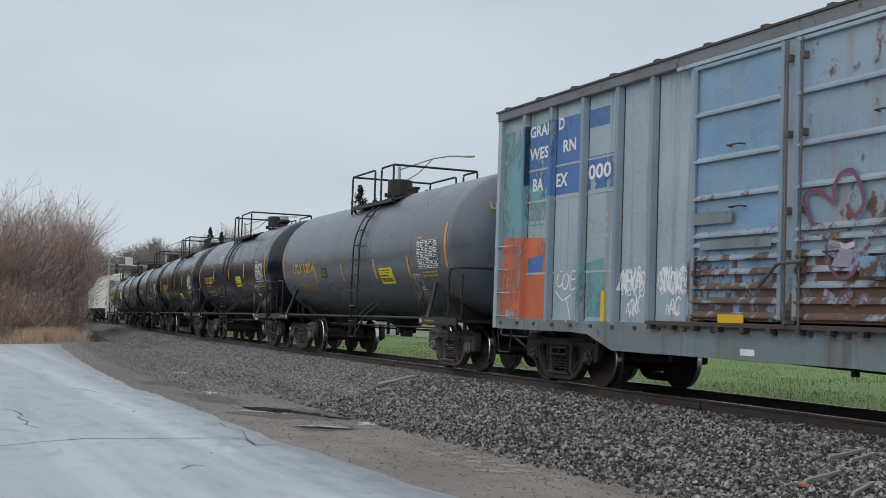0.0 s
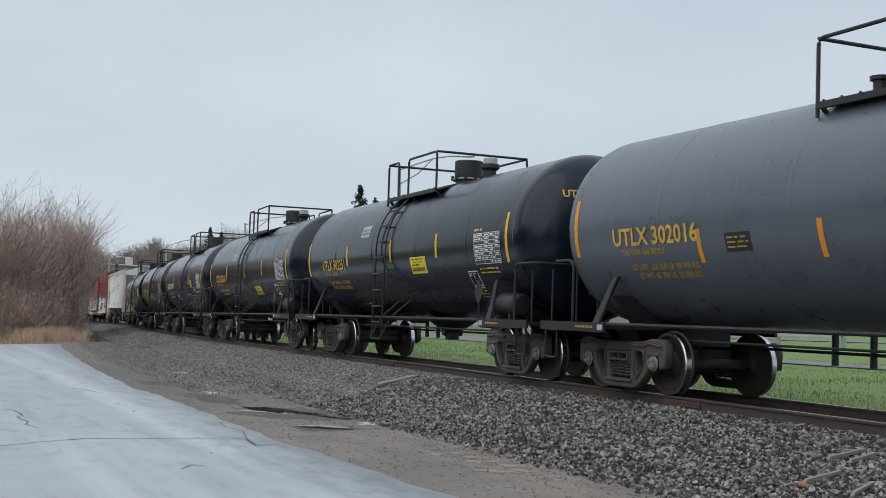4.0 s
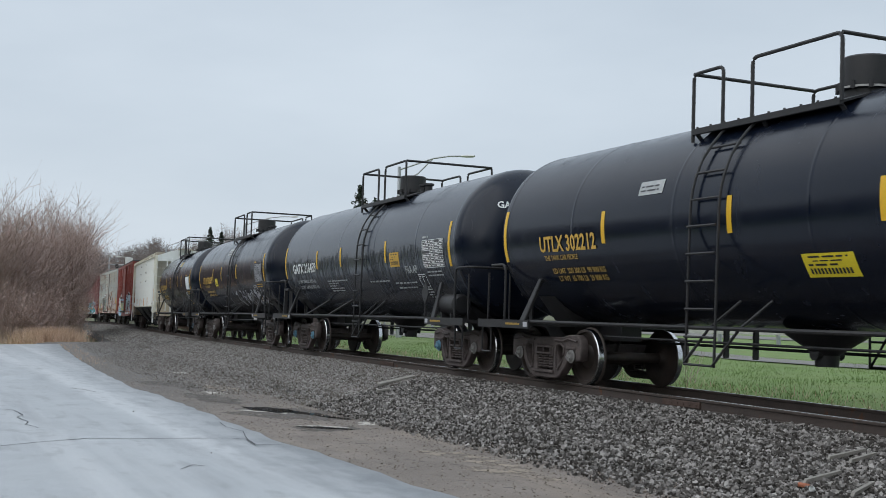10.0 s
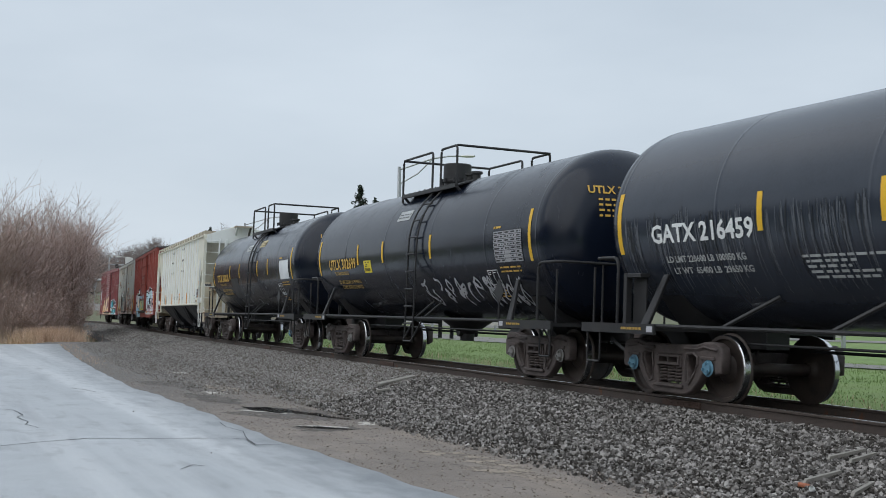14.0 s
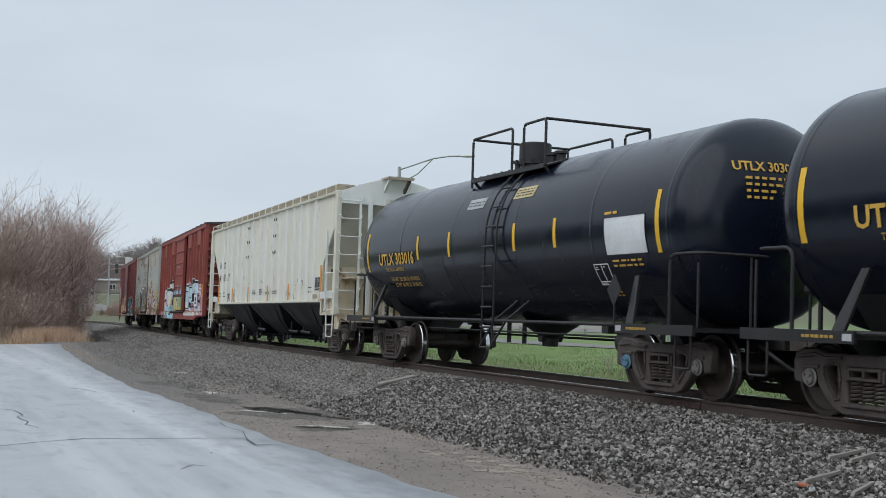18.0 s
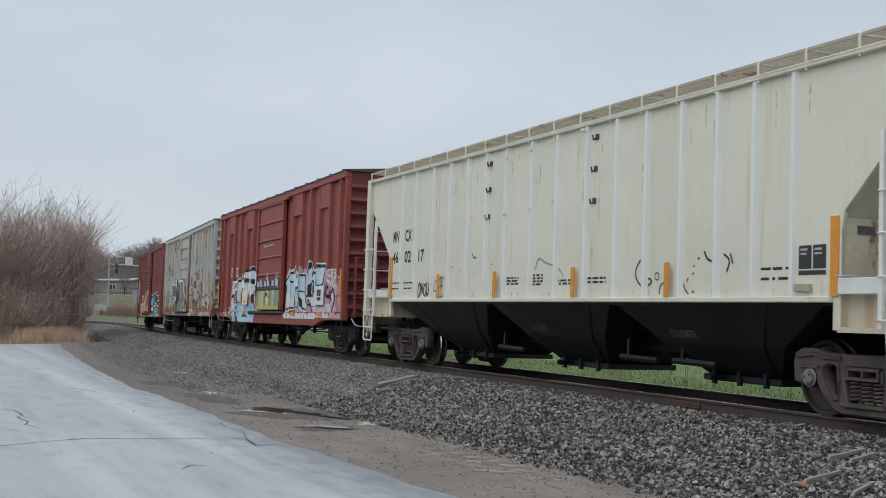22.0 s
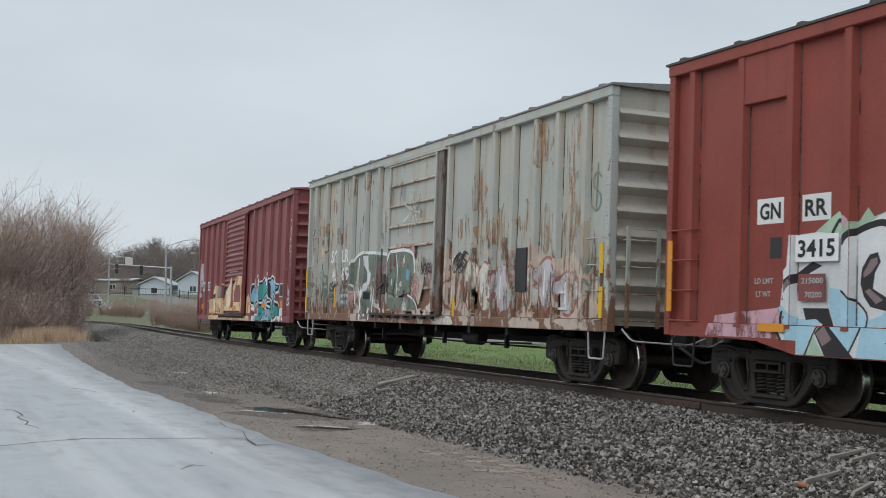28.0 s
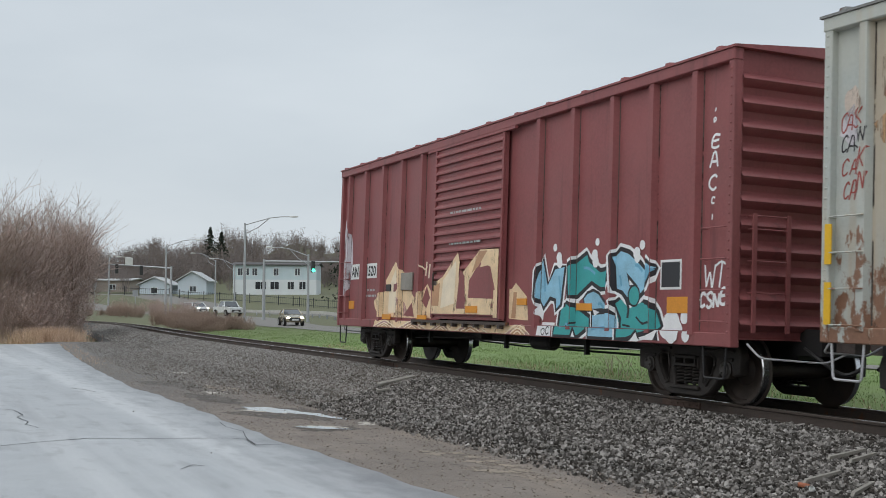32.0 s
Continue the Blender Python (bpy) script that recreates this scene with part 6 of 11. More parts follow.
def grab(car, a, b, out, material, name="grab_iron"):
    """A bent round bar from a to b, standing off by the vector out."""
    a, b, out = Vector(a), Vector(b), Vector(out)
    bm = bmesh.new()
    pipe(bm, rounded([a, a + out, b + out, b], 0.03, 3), 0.011, 6)
    return part(name, bm, material, car)


SHEET, POST, HALF = -1.44, -1.53, 7.78


def boxcar(spec):
    car = empty("boxcar", spec["label"], "boxcar", "boxcars of the train")
    body, sill_z, eave = M[spec["paint"]], spec["sill"], spec.get("eave", 4.50)
    d0, d1 = spec["doors"][0][0], spec["doors"][-1][1]
    # sides of steel sheet
    for sg in (1, -1):
        for x0, x1 in ((-HALF, d0 - spec.get("gap", -0.15)), (d1 + spec.get("gap", -0.15), HALF)) if sg > 0 else ((-HALF, HALF),):
            bm = bmesh.new()
            y0, y1 = sorted((sg * SHEET, sg * (SHEET + 0.05)))
            box(bm, x0, x1, y0, y1, sill_z + 0.12, eave - 0.06)
            part("side_sheet", bm, body, car)
    levels = []
    posts = sorted(spec["posts"])
    bm = bmesh.new()
    hw = spec.get("post_half", 0.055)
    v = [(-hw - 0.03, SHEET), (-hw, POST), (hw, POST), (hw + 0.03, SHEET)]
    a = [bm.verts.new((x, y, sill_z + 0.14)) for x, y in v]
    b = [bm.verts.new((x, y, eave - 0.10)) for x, y in v]
    for k in range(3):
        bm.faces.new((a[k], a[k + 1], b[k + 1], b[k]))
    bm.faces.new(a)
    bm.faces.new(b[::-1])
    pm = mesh_of(bm, "side_post", [M[spec.get("post", spec["paint"])]], False)
    for x in posts:
        for turn in (0, 180):
            o = part("side_post", pm, None, car)
            o.matrix_local = pose(x, 0, 0, 0, 0, turn)
    # dark strips along the posts: seams and grime, plus post shade as colour
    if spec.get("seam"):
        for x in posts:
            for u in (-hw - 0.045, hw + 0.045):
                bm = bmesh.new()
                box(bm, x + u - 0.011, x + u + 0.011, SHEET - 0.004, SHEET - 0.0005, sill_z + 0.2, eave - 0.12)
                part("weld_seam", bm, M[spec.get("seam_paint", "grime")], car, "dark seam line beside the post, grime with painted shade")
    prev = -HALF
    for x in posts:
        levels += [(prev, x - hw - 0.03, SHEET), (x - hw - 0.03, x - hw, (SHEET, POST)), (x - hw, x + hw, POST), (x + hw, x + hw + 0.03, (POST, SHEET))]
        prev = x + hw + 0.03
    levels.append((prev, HALF, SHEET))
    levels = [q for q in levels if not (q[0] < d1 and q[1] > d0)]
    # recompute the sheet pieces beside the door
    left, right = max([x for x in posts if x < d0], default=-HALF), min([x for x in posts if x > d1], default=HALF)
    levels += [(left + hw + 0.03, d0 - 0.08, SHEET), (d1 + 0.08, right - hw - 0.03, SHEET)]
    # sill, eave and corner members
    for sg in (-1, 1):
        bm = bmesh.new()
        y0, y1 = sorted((sg * 1.38, sg * 1.515))
        if spec.get("belly"):
            xa, xb, drop = spec["belly"]
            prism(bm, [(-HALF, sill_z), (-xa - 0.5, sill_z), (-xa, sill_z - 0.02), (-xb, sill_z - drop), (xb, sill_z - drop), (xa, sill_z - 0.02), (xa + 0.5, sill_z), (HALF, sill_z), (HALF, sill_z + 0.18), (-HALF, sill_z + 0.18)], y0, y1)
        else:
            box(bm, -HALF, HALF, y0, y1, sill_z, sill_z + 0.18, 0.012)
        part("side_sill", bm, M[spec.get("sill_paint", spec["paint"])], car)
        if sg < 0:
            levels_sill = [(-HALF, HALF, -1.515)]
        bm = bmesh.new()
        y0, y1 = sorted((sg * 1.40, sg * 1.55))
        box(bm, -HALF - 0.02, HALF + 0.02, y0, y1, eave - 0.11, eave + 0.05, 0.012)
        part("eave_plate", bm, M[spec.get("eave_paint", spec["paint"])], car)
        for x in (-HALF + 0.05, HALF - 0.05):
            bm = bmesh.new()
            y0, y1 = sorted((sg * 1.40, sg * 1.535))
            box(bm, x - 0.06, x + 0.06, y0, y1, sill_z, eave, 0.012)
            part("corner_post", bm, body, car)
    # roof, slightly peaked, with a rib over every panel
    bm = bmesh.new()
    prism_ = [(-1.57, eave + 0.045), (-1.57, eave + 0.075), (0, eave + 0.20), (1.57, eave + 0.075), (1.57, eave + 0.045)]
    va = [bm.verts.new((-HALF - 0.06, y, z)) for y, z in prism_]
    vb = [bm.verts.new((HALF + 0.06, y, z)) for y, z in prism_]
    bm.faces.new(va)
    bm.faces.new(vb[::-1])
    for k in range(5):
        bm.faces.new((va[k], vb[k], vb[(k + 1) % 5], va[(k + 1) % 5]))
    part("roof", bm, M[spec["roof"]], car, "peaked sheet steel roof")
    bm = bmesh.new()
    va = [bm.verts.new((x, y, z)) for x in (-0.07, 0.07) for y, z in ((-1.57, eave + 0.05), (0, eave + 0.17), (1.57, eave + 0.05))]
    vt = [bm.verts.new((x, y, z)) for x in (-0.045, 0.045) for y, z in ((-1.56, eave + 0.11), (0, eave + 0.245), (1.56, eave + 0.11))]
    for k in (0, 1):
        bm.faces.new((va[k], va[k + 1], vt[k + 1], vt[k]))
        bm.faces.new((va[k + 3], va[k + 4], vt[k + 4], vt[k + 3]))
        bm.faces.new((vt[k], vt[k + 1], vt[k + 4], vt[k + 3]))
    bm.faces.new((va[0], vt[0], vt[3], va[3]))
    bm.faces.new((va[2], vt[2], vt[5], va[5]))
    rm = mesh_of(bm, "roof_rib", [M[spec["roof"]]], False)
    for x in np.linspace(-HALF + 0.3, HALF - 0.3, 14):
        part("roof_rib", rm, None, car).location = (x, 0, 0)
    # corrugated ends
    for sg in (-1, 1):
        bm = bmesh.new()
        n = spec["end_ribs"]
        z0, z1 = sill_z + 0.10, eave - 0.22
        out = [(sg * (HALF - 0.06), z0)]
        p = (z1 - z0) / n
        for k in range(n):
            z = z0 + p * k
            out += [(sg * (HALF - 0.10), z + 0.06 * p), (sg * (HALF - 0.085), z + 0.34 * p), (sg * (HALF + 0.02), z + 0.52 * p), (sg * (HALF + 0.045), z + 0.62 * p), (sg * (HALF + 0.03), z + 0.72 * p), (sg * (HALF - 0.07), z + 0.90 * p)]
        out += [(sg * (HALF - 0.05), eave)]
        va = [bm.verts.new((x, -1.41, z)) for x, z in out]
        vb = [bm.verts.new((x, 1.41, z)) for x, z in out]
        for k in range(len(out) - 1):
            bm.faces.new((va[k], vb[k], vb[k + 1], va[k + 1]))
        gb = [bm.verts.new((sg * (HALF - 0.05), y, z)) for y, z in ((-1.41, eave), (1.41, eave), (1.41, eave + 0.05), (0, eave + 0.17), (-1.41, eave + 0.05))]
        bm.faces.new(gb)
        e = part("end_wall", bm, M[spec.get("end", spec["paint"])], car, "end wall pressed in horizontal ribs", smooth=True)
        # end ladder on the near half, brake wheel on the far half
        for yy in (-1.25, -0.72):
            bm = bmesh.new()
            box(bm, sg * (HALF + 0.10) - 0.012, sg * (HALF + 0.10) + 0.012, yy - 0.03, yy + 0.03, 0.95, 2.45)
            part("ladder_stile", bm, body, car)
        for z in (1.05, 1.45, 1.85, 2.25, 2.42):
            grab(car, (sg * HALF, -1.27, z), (sg * HALF, -0.70, z), (sg * 0.10, 0, 0), body, "rung")
        bm = bmesh.new()
        box(bm, sg * HALF - 0.25, sg * HALF + 0.32, -0.35, 0.35, 0.68, 1.02)
        part("draft_box", bm, M["black"], car)
        if sg < 0:
            bm = bmesh.new()
            pipe(bm, [(-HALF - 0.20, 0.75 + 0.27 * math.cos(a), 1.75 + 0.27 * math.sin(a)) for a in np.linspace(0, 2 * math.pi, 25)], 0.016, 6, closed_ends=False)
            for a in np.linspace(0, 2 * math.pi, 6)[:-1]:
                pipe(bm, [(-HALF - 0.18, 0.75, 1.75), (-HALF - 0.20, 0.75 + 0.27 * math.cos(a), 1.75 + 0.27 * math.sin(a))], 0.010, 5)
            part("brake_wheel", bm, M["rail"], car, "rusty spoked hand brake wheel")
        bm = bmesh.new()
        pipe(bm, rounded([(sg * (HALF + 0.05), -1.3, sill_z + 0.05), (sg * (HALF + 0.25), -1.25, sill_z - 0.12), (sg * (HALF + 0.45), -0.4, sill_z - 0.16), (sg * (HALF + 0.5), 0, sill_z)], 0.08), 0.014, 6)
        part("uncoupling_lever", bm, M["tag_grey"], car, "bent uncoupling rod")
    for x0, x1 in ((-HALF + 0.12, -HALF + 0.62), (HALF - 0.62, HALF - 0.12)):
        for z in (1.08, 1.48, 1.88, 2.28):
            grab(car, (x0, SHEET, z), (x1, SHEET, z), (0, -0.11, 0), body)
        bm = bmesh.new()
        pipe(bm, rounded([(x0, -1.48, sill_z + 0.05), (x0 + 0.04, -1.48, sill_z - 0.40), (x1 - 0.04, -1.48, sill_z - 0.40), (x1, -1.48, sill_z + 0.05)], 0.05), 0.016, 6)
        part("stirrup", bm, M["black"] if spec["paint"] != "grey" else M["tag_grey"], car)
    # doors
    for d in spec["doors"]:
        x0, x1, kind, paint = d
        yd = POST - 0.02
        bm = bmesh.new()
        box(bm, x0, x1, yd, yd + 0.06, sill_z + 0.24, eave - 0.16)
        door = part("door", bm, M[paint], car, d_label(kind))
        z0, z1 = sill_z + 0.26, eave - 0.18
        if kind == "ribbed":
            zs, th = np.linspace(z0 + 0.1, z1 - 0.1, 19), 0.055
        elif kind == "half":
            zs, th = [*np.linspace(z0 + 0.05, z0 + 0.95, 6), 2.19, 2.68, 3.17, 3.78, z1 - 0.03], 0.045
        else:
            zs, th = np.linspace(z0 + 0.02, z1 - 0.02, 8 if kind == "plug" else 7), 0.035
        for z in zs:
            bm = bmesh.new()
            bead = [(yd, z - th * 0.8), (yd - 0.05, z - th * 0.7), (yd - 0.05, z - th * 0.1), (yd, z + th)]  # an overhanging lip
            va = [bm.verts.new((x0 + 0.03, *q)) for q in bead]
            vb = [bm.verts.new((x1 - 0.03, *q)) for q in bead]
            bm.faces.new(va)
            bm.faces.new(vb[::-1])
            for k in range(3):
                bm.faces.new((va[k], vb[k], vb[k + 1], va[k + 1]))
            part("door_rib", bm, M[spec.get("rib", paint)], door)
        for xx in (x0 + 0.035, x1 - 0.035):
            bm = bmesh.new()
            box(bm, xx - 0.035, xx + 0.035, yd - 0.045, yd, z0, z1, 0.006)
            part("door_frame", bm, M[spec.get("door_edge", paint)], door)
        bm = bmesh.new()
        pipe(bm, rounded([(x0 + 0.14, yd, 1.9), (x0 + 0.14, yd - 0.07, 1.9), (x0 + 0.14, yd - 0.07, 1.55), (x0 + 0.14, yd, 1.55)], 0.03), 0.016, 6)
        box(bm, x0 + 0.05, x0 + 0.25, yd - 0.06, yd, 1.66, 1.74, 0.006)
        part("door_latch", bm, M["rail"], door, "rusty door latch")
        levels.append((x0 + 0.07, x1 - 0.07, yd - 0.052))
    bm = bmesh.new()
    box(bm, d0 - 1.0, d1 + 0.3, POST - 0.075, POST - 0.015, sill_z + 0.16, sill_z + 0.215)
    for x in np.arange(d0 - 0.9, d1 + 0.3, 0.5):
        box(bm, x - 0.04, x + 0.04, POST - 0.085, SHEET, sill_z + 0.10, sill_z + 0.16)
    part("door_track", bm, M["rail"], car, "rusty door track")
    bm = bmesh.new()
    box(bm, d0 - 0.4, d1 + 0.4, POST - 0.06, POST, eave - 0.17, eave - 0.12)
    part("door_header", bm, body, car)
    # underframe
    bm = bmesh.new()
    box(bm, -HALF + 0.3, HALF - 0.3, -0.2, 0.2, 0.62, 0.98)
    for x in (-4.2, -2.6, -1.0, 1.0, 2.6, 4.2):
        prism(bm, [(x - 0.05, 0.95), (x + 0.05, 0.95), (x + 0.05, 0.75), (x - 0.05, 0.75)], -1.4, 1.4)
    box(bm, -HALF + 0.1, HALF - 0.1, -1.40, 1.40, sill_z + 0.10, sill_z + 0.16)
    part("underframe", bm, M["black"], car, "black centre sill and cross bearers")
    bm = bmesh.new()
    lathe(bm, [(1.4, 0), (1.42, 0.11), (1.5, 0.14), (2.1, 0.14), (2.16, 0.11), (2.18, 0)], 14, "x", (0, -0.9, 0.66))
    pipe(bm, [(-5, -0.55, 0.62), (1.4, -0.55, 0.62)], 0.02, 6)
    pipe(bm, [(2.1, -0.7, 0.55), (5.0, -0.7, 0.55)], 0.02, 6)
    box(bm, -0.85, -0.58, -1.0, -0.75, 0.64, 0.85, 0.02)
    pipe(bm, [(-4.0, -0.95, 0.58), (-1.2, -0.9, 0.66), (-0.7, -0.9, 0.60), (1.2, -0.95, 0.56), (4.2, -0.9, 0.62)], 0.016, 6)
    for x in (-3.2, 0.4, 3.3):
        box(bm, x - 0.03, x + 0.03, -0.98, -0.9, 0.5, 0.95)
    part("brake_gear", bm, M["black"], car, "black brake cylinder and rods")
    couplers(car, HALF, M["steel_dark"])
    sets = add_trucks(car, 6.2, "black", ("cap_dark",) * 4)
    MOVERS.append((car, spec["at"], 6.2, sets))
    xb, drop = (spec["belly"][1], spec["belly"][2]) if spec.get("belly") else (HALF, 0.0)
    levels = [(*q, sill_z + 0.19, 4.3) for q in levels if q[1] > q[0]] + [(-xb, xb, -1.515, sill_z + 0.01 - drop, sill_z + 0.18)]
    if drop:
        levels += [(-HALF, -xb, -1.515, sill_z + 0.01, sill_z + 0.18), (xb, HALF, -1.515, sill_z + 0.01, sill_z + 0.18)]
    return car, levels, levels_sill


def d_label(kind):
    return {"ribbed": "sliding door pressed in many horizontal ribs", "half": "rust-streaked plug door ribbed in its lower half", "plug": "plug door with horizontal beads", "panel": "panelled plug door"}[kind]


def reflectors(car, xs, z0, z1, w, material, y=SHEET):
    for x in xs:
        bm = bmesh.new()
        box(bm, x - w / 2, x + w / 2, y - 0.017, y - 0.001, z0, z1)
        part("reflector", bm, M[material], car, "reflective strip")


# maroon boxcar at the train's tail
car, lv, ls = boxcar(dict(at=-97.2, paint="maroon", seam=True, roof="maroon", sill=0.76, end_ribs=11, posts=[-7.25, -6.07, -4.91, -3.76, -2.62, 2.52, 3.68, 4.85, 5.90, 6.93], doors=[(-1.72, 1.38, "ribbed", "maroon")],
                          label="maroon steel boxcar with teal and cream graffiti"))
both = lv + ls
rr = random.Random(14)
tan = [("g_cream", [(-5.43, 1.35), (-5.14, 1.5), (-4.66, 1.58), (-4.69, 1.81), (-4.14, 2.2), (-3.86, 2.14), (-3.51, 1.9), (-3.2, 1.5), (-2.99, 1.42), (-2.47, 1.58), (-2.28, 1.70), (-2.07, 1.54), (-2.03, 1.0), (-5.03, 1.0), (-5.35, 1.2)]),
       ("g_pale", [(-4.5, 1.1), (-4.45, 1.7), (-4.1, 2.05), (-4.0, 1.5), (-4.02, 1.1)]),
       ("maroon", [(-4.2, 1.55), (-3.75, 1.6), (-3.75, 1.75), (-4.2, 1.72)]),
       ("g_rose", [(-3.95, 1.05), (-3.95, 1.5), (-3.5, 1.3), (-3.25, 1.02)]),
       ("maroon", [(-3.55, 1.05), (-3.1, 1.32), (-2.95, 1.02)]),
       ("maroon", [(-2.55, 1.35), (-2.3, 1.66), (-2.12, 1.42), (-2.3, 1.2)])]
tan += [("g_cream", [(-1.70, 1.10), (-1.66, 1.66), (-1.12, 1.82), (-0.44, 2.26), (-0.34, 2.09), (-0.4, 1.66), (0.05, 1.95), (0.10, 1.70), (0.56, 2.28), (1.36, 2.26), (1.05, 1.91), (1.30, 1.50), (1.30, 1.10)]),
        ("g_pale", [(-1.2, 1.2), (-1.1, 1.75), (-0.5, 2.12), (-0.55, 1.3)]), ("g_tan", [(-1.66, 1.25), (-1.66, 1.6), (-1.25, 1.7), (-1.3, 1.25)]),
        ("maroon", [(-0.45, 1.2), (-0.32, 1.95), (-0.1, 1.8), (-0.05, 1.2)]), ("maroon", [(0.08, 1.4), (0.1, 1.72), (0.55, 2.05), (1.0, 1.95), (1.2, 1.55), (1.15, 1.38)]),
        ("g_cream", [(0.55, 1.95), (1.1, 2.0), (1.0, 2.12), (0.7, 2.14)]), ("g_tan", [(0.2, 1.85), (0.5, 2.25), (0.85, 2.25), (0.5, 1.98)])]
tan += [("g_cream", [(1.15, 1.05), (1.15, 1.53), (1.56, 1.56), (1.70, 1.66), (2.13, 1.42), (2.19, 1.02)]), ("g_tan", [(1.55, 1.05), (1.62, 1.5), (1.75, 1.5), (1.72, 1.05)])]
tan += [("g_cream", [(-5.2, 0.78), (-5.1, 0.93), (-2.4, 0.93), (2.2, 0.93), (2.3, 0.78)])]
for x0, x1, top in ((-5.2, -3.8, 0.93), (-3.62, -2.12, 0.94), (-1.85, -0.85, 0.93), (-0.66, 0.75, 0.94), (1.5, 2.4, 0.94)):
    xm = 0.5 * (x0 + x1)
    for k in (1.0, 0.62, 0.3):
        tan.append(("g_rose" if k == 1.0 else "g_tan", [(xm + (x0 - xm) * k, 0.775), (xm, 0.775 + (top - 0.775) * k), (xm + (x1 - xm) * k, 0.775)]))
        tan.append(("g_pale", [(xm + (x0 - xm) * k, 0.785), (xm - 0.12 * k, 0.785 + (top - 0.80) * k), (xm + 0.12 * k, 0.785 + (top - 0.80) * k), (xm + (x1 - xm) * k, 0.785)], 0.011))
tan += strokes("ii", -2.42, 1.85, 0.12, 0.28, "g_pale", 0.035, (0.14, -0.05), 0.3, 21) + [("g_pale", [(-2.6, 2.1), (-2.45, 2.0), (-2.3, 2.05)], 0.014)]
mural("graffiti", car, lv, tan, "cream and tan graffiti shapes over door and sill")
wsb = outlined([(3.24, 1.0), (3.29, 1.24), (3.6, 1.34), (4.21, 1.11), (4.22, 0.9), (3.99, 0.79), (3.66, 0.78), (3.19, 0.78)], "g_teal")
wsb += outlined([(4.27, 1.16), (4.9, 1.2), (5.10, 1.03), (5.19, 0.78), (4.28, 0.78)], "g_azure")
wsb += outlined([(4.91, 1.32), (5.22, 1.46), (5.38, 1.32), (5.63, 1.36), (5.92, 1.32), (6.07, 1.18), (6.17, 1.0), (6.08, 0.93), (5.65, 0.86), (5.35, 0.79), (5.07, 0.79), (5.08, 1.09)], "g_teal")
wsb += outlined([(2.68, 2.06), (2.86, 1.63), (3.08, 1.89), (3.43, 1.90), (3.31, 1.28), (3.14, 1.19), (3.11, 1.36), (2.95, 1.39), (2.73, 1.22), (2.52, 1.41), (2.56, 1.83)], "g_azure")
wsb += outlined([(3.62, 1.91), (4.09, 2.09), (4.18, 1.97), (4.5, 1.81), (4.83, 1.84), (4.84, 1.69), (4.71, 1.53), (4.51, 1.52), (4.25, 1.62), (3.83, 1.41), (3.67, 1.41), (3.63, 1.65)], "g_teal")
wsb += outlined([(4.01, 1.38), (4.12, 1.47), (4.30, 1.51), (4.46, 1.47), (4.66, 1.32), (4.72, 1.22), (4.08, 1.20)], "g_azure", "g_ink", None, 0.022)
wsb += outlined([(4.88, 2.0), (5.06, 2.11), (5.29, 2.06), (5.6, 1.89), (5.71, 1.81), (5.87, 1.91), (6.02, 1.81), (5.84, 1.56), (5.58, 1.40), (5.33, 1.32), (5.11, 1.47), (4.95, 1.51)], "g_azure")
wsb += [("g_ink", [(5.23, 1.76), (5.54, 1.56), (5.32, 1.55)]), ("g_white", [(5.30, 1.66), (5.42, 1.58), (5.32, 1.57)]), ("g_blue", [(5.72, 1.70), (5.9, 1.85), (5.98, 1.78), (5.84, 1.58)]),
        ("g_teal", blob(5.44, 1.42, 0.15, 0.15, rr, 18, 0.03)), ("g_ink", blob(5.44, 1.42, 0.15, 0.15, rr, 18, 0.03), 0.012, 1),
        ("g_ink", [(5.2, 1.42), (5.3, 1.25), (5.28, 1.1)], 0.03), ("g_ink", [(5.15, 1.0), (5.35, 0.98)], 0.014), ("g_ink", [(3.6, 0.95), (3.8, 1.02)], 0.014), ("g_ink", [(5.5, 1.12), (5.7, 1.02), (5.95, 1.05)], 0.016)]
wsb += [("g_ink", [(3.72, 0.79), (3.82, 0.96), (3.95, 0.79)]), ("g_white", [(3.78, 0.79), (3.83, 0.88), (3.89, 0.79)]), ("g_ink", [(5.4, 0.79), (5.62, 0.95), (5.74, 0.79)]), ("g_white", [(5.48, 0.79), (5.62, 0.90), (5.69, 0.79)]),
        ("g_white", [(5.68, 0.80), (6.17, 0.96), (6.22, 0.80)]), ("g_ink", [(6.05, 0.80), (6.15, 0.93), (6.18, 0.80)]), ("g_white", [(4.3, 1.22), (4.36, 1.12), (4.5, 1.18)]), ("g_white", [(2.55, 1.14), (2.62, 1.32), (2.75, 1.15), (2.72, 1.02)])]
wsb += [("g_white", [(2.62, 0.78), (2.7, 1.0), (3.12, 1.0), (3.12, 0.78)])] + strokes("oc", 2.78, 0.82, 0.11, 0.12, "g_ink", 0.010, (0.14, 0), 0.1, 22)
for x, z, u, v in ((2.72, 1.85, 0.05, -0.35), (3.22, 1.75, 0.08, -0.35), (4.0, 1.86, 0.35, -0.10), (4.72, 1.66, 0.08, -0.08), (4.45, 1.30, 0.18, -0.06), (5.05, 1.72, 0.05, -0.16), (5.45, 1.86, 0.2, -0.10), (3.4, 0.92, 0.3, 0.06), (4.4, 0.92, 0.5, 0.0)):
    wsb.append(("g_blue", [(x, z), (x + 0.5 * u, z + 0.5 * v + 0.03), (x + u, z + v)], 0.022))
mural("graffiti", car, lv, wsb, "teal and blue graffiti letters outlined in black and white")
bm = bmesh.new()
rr = random.Random(4)
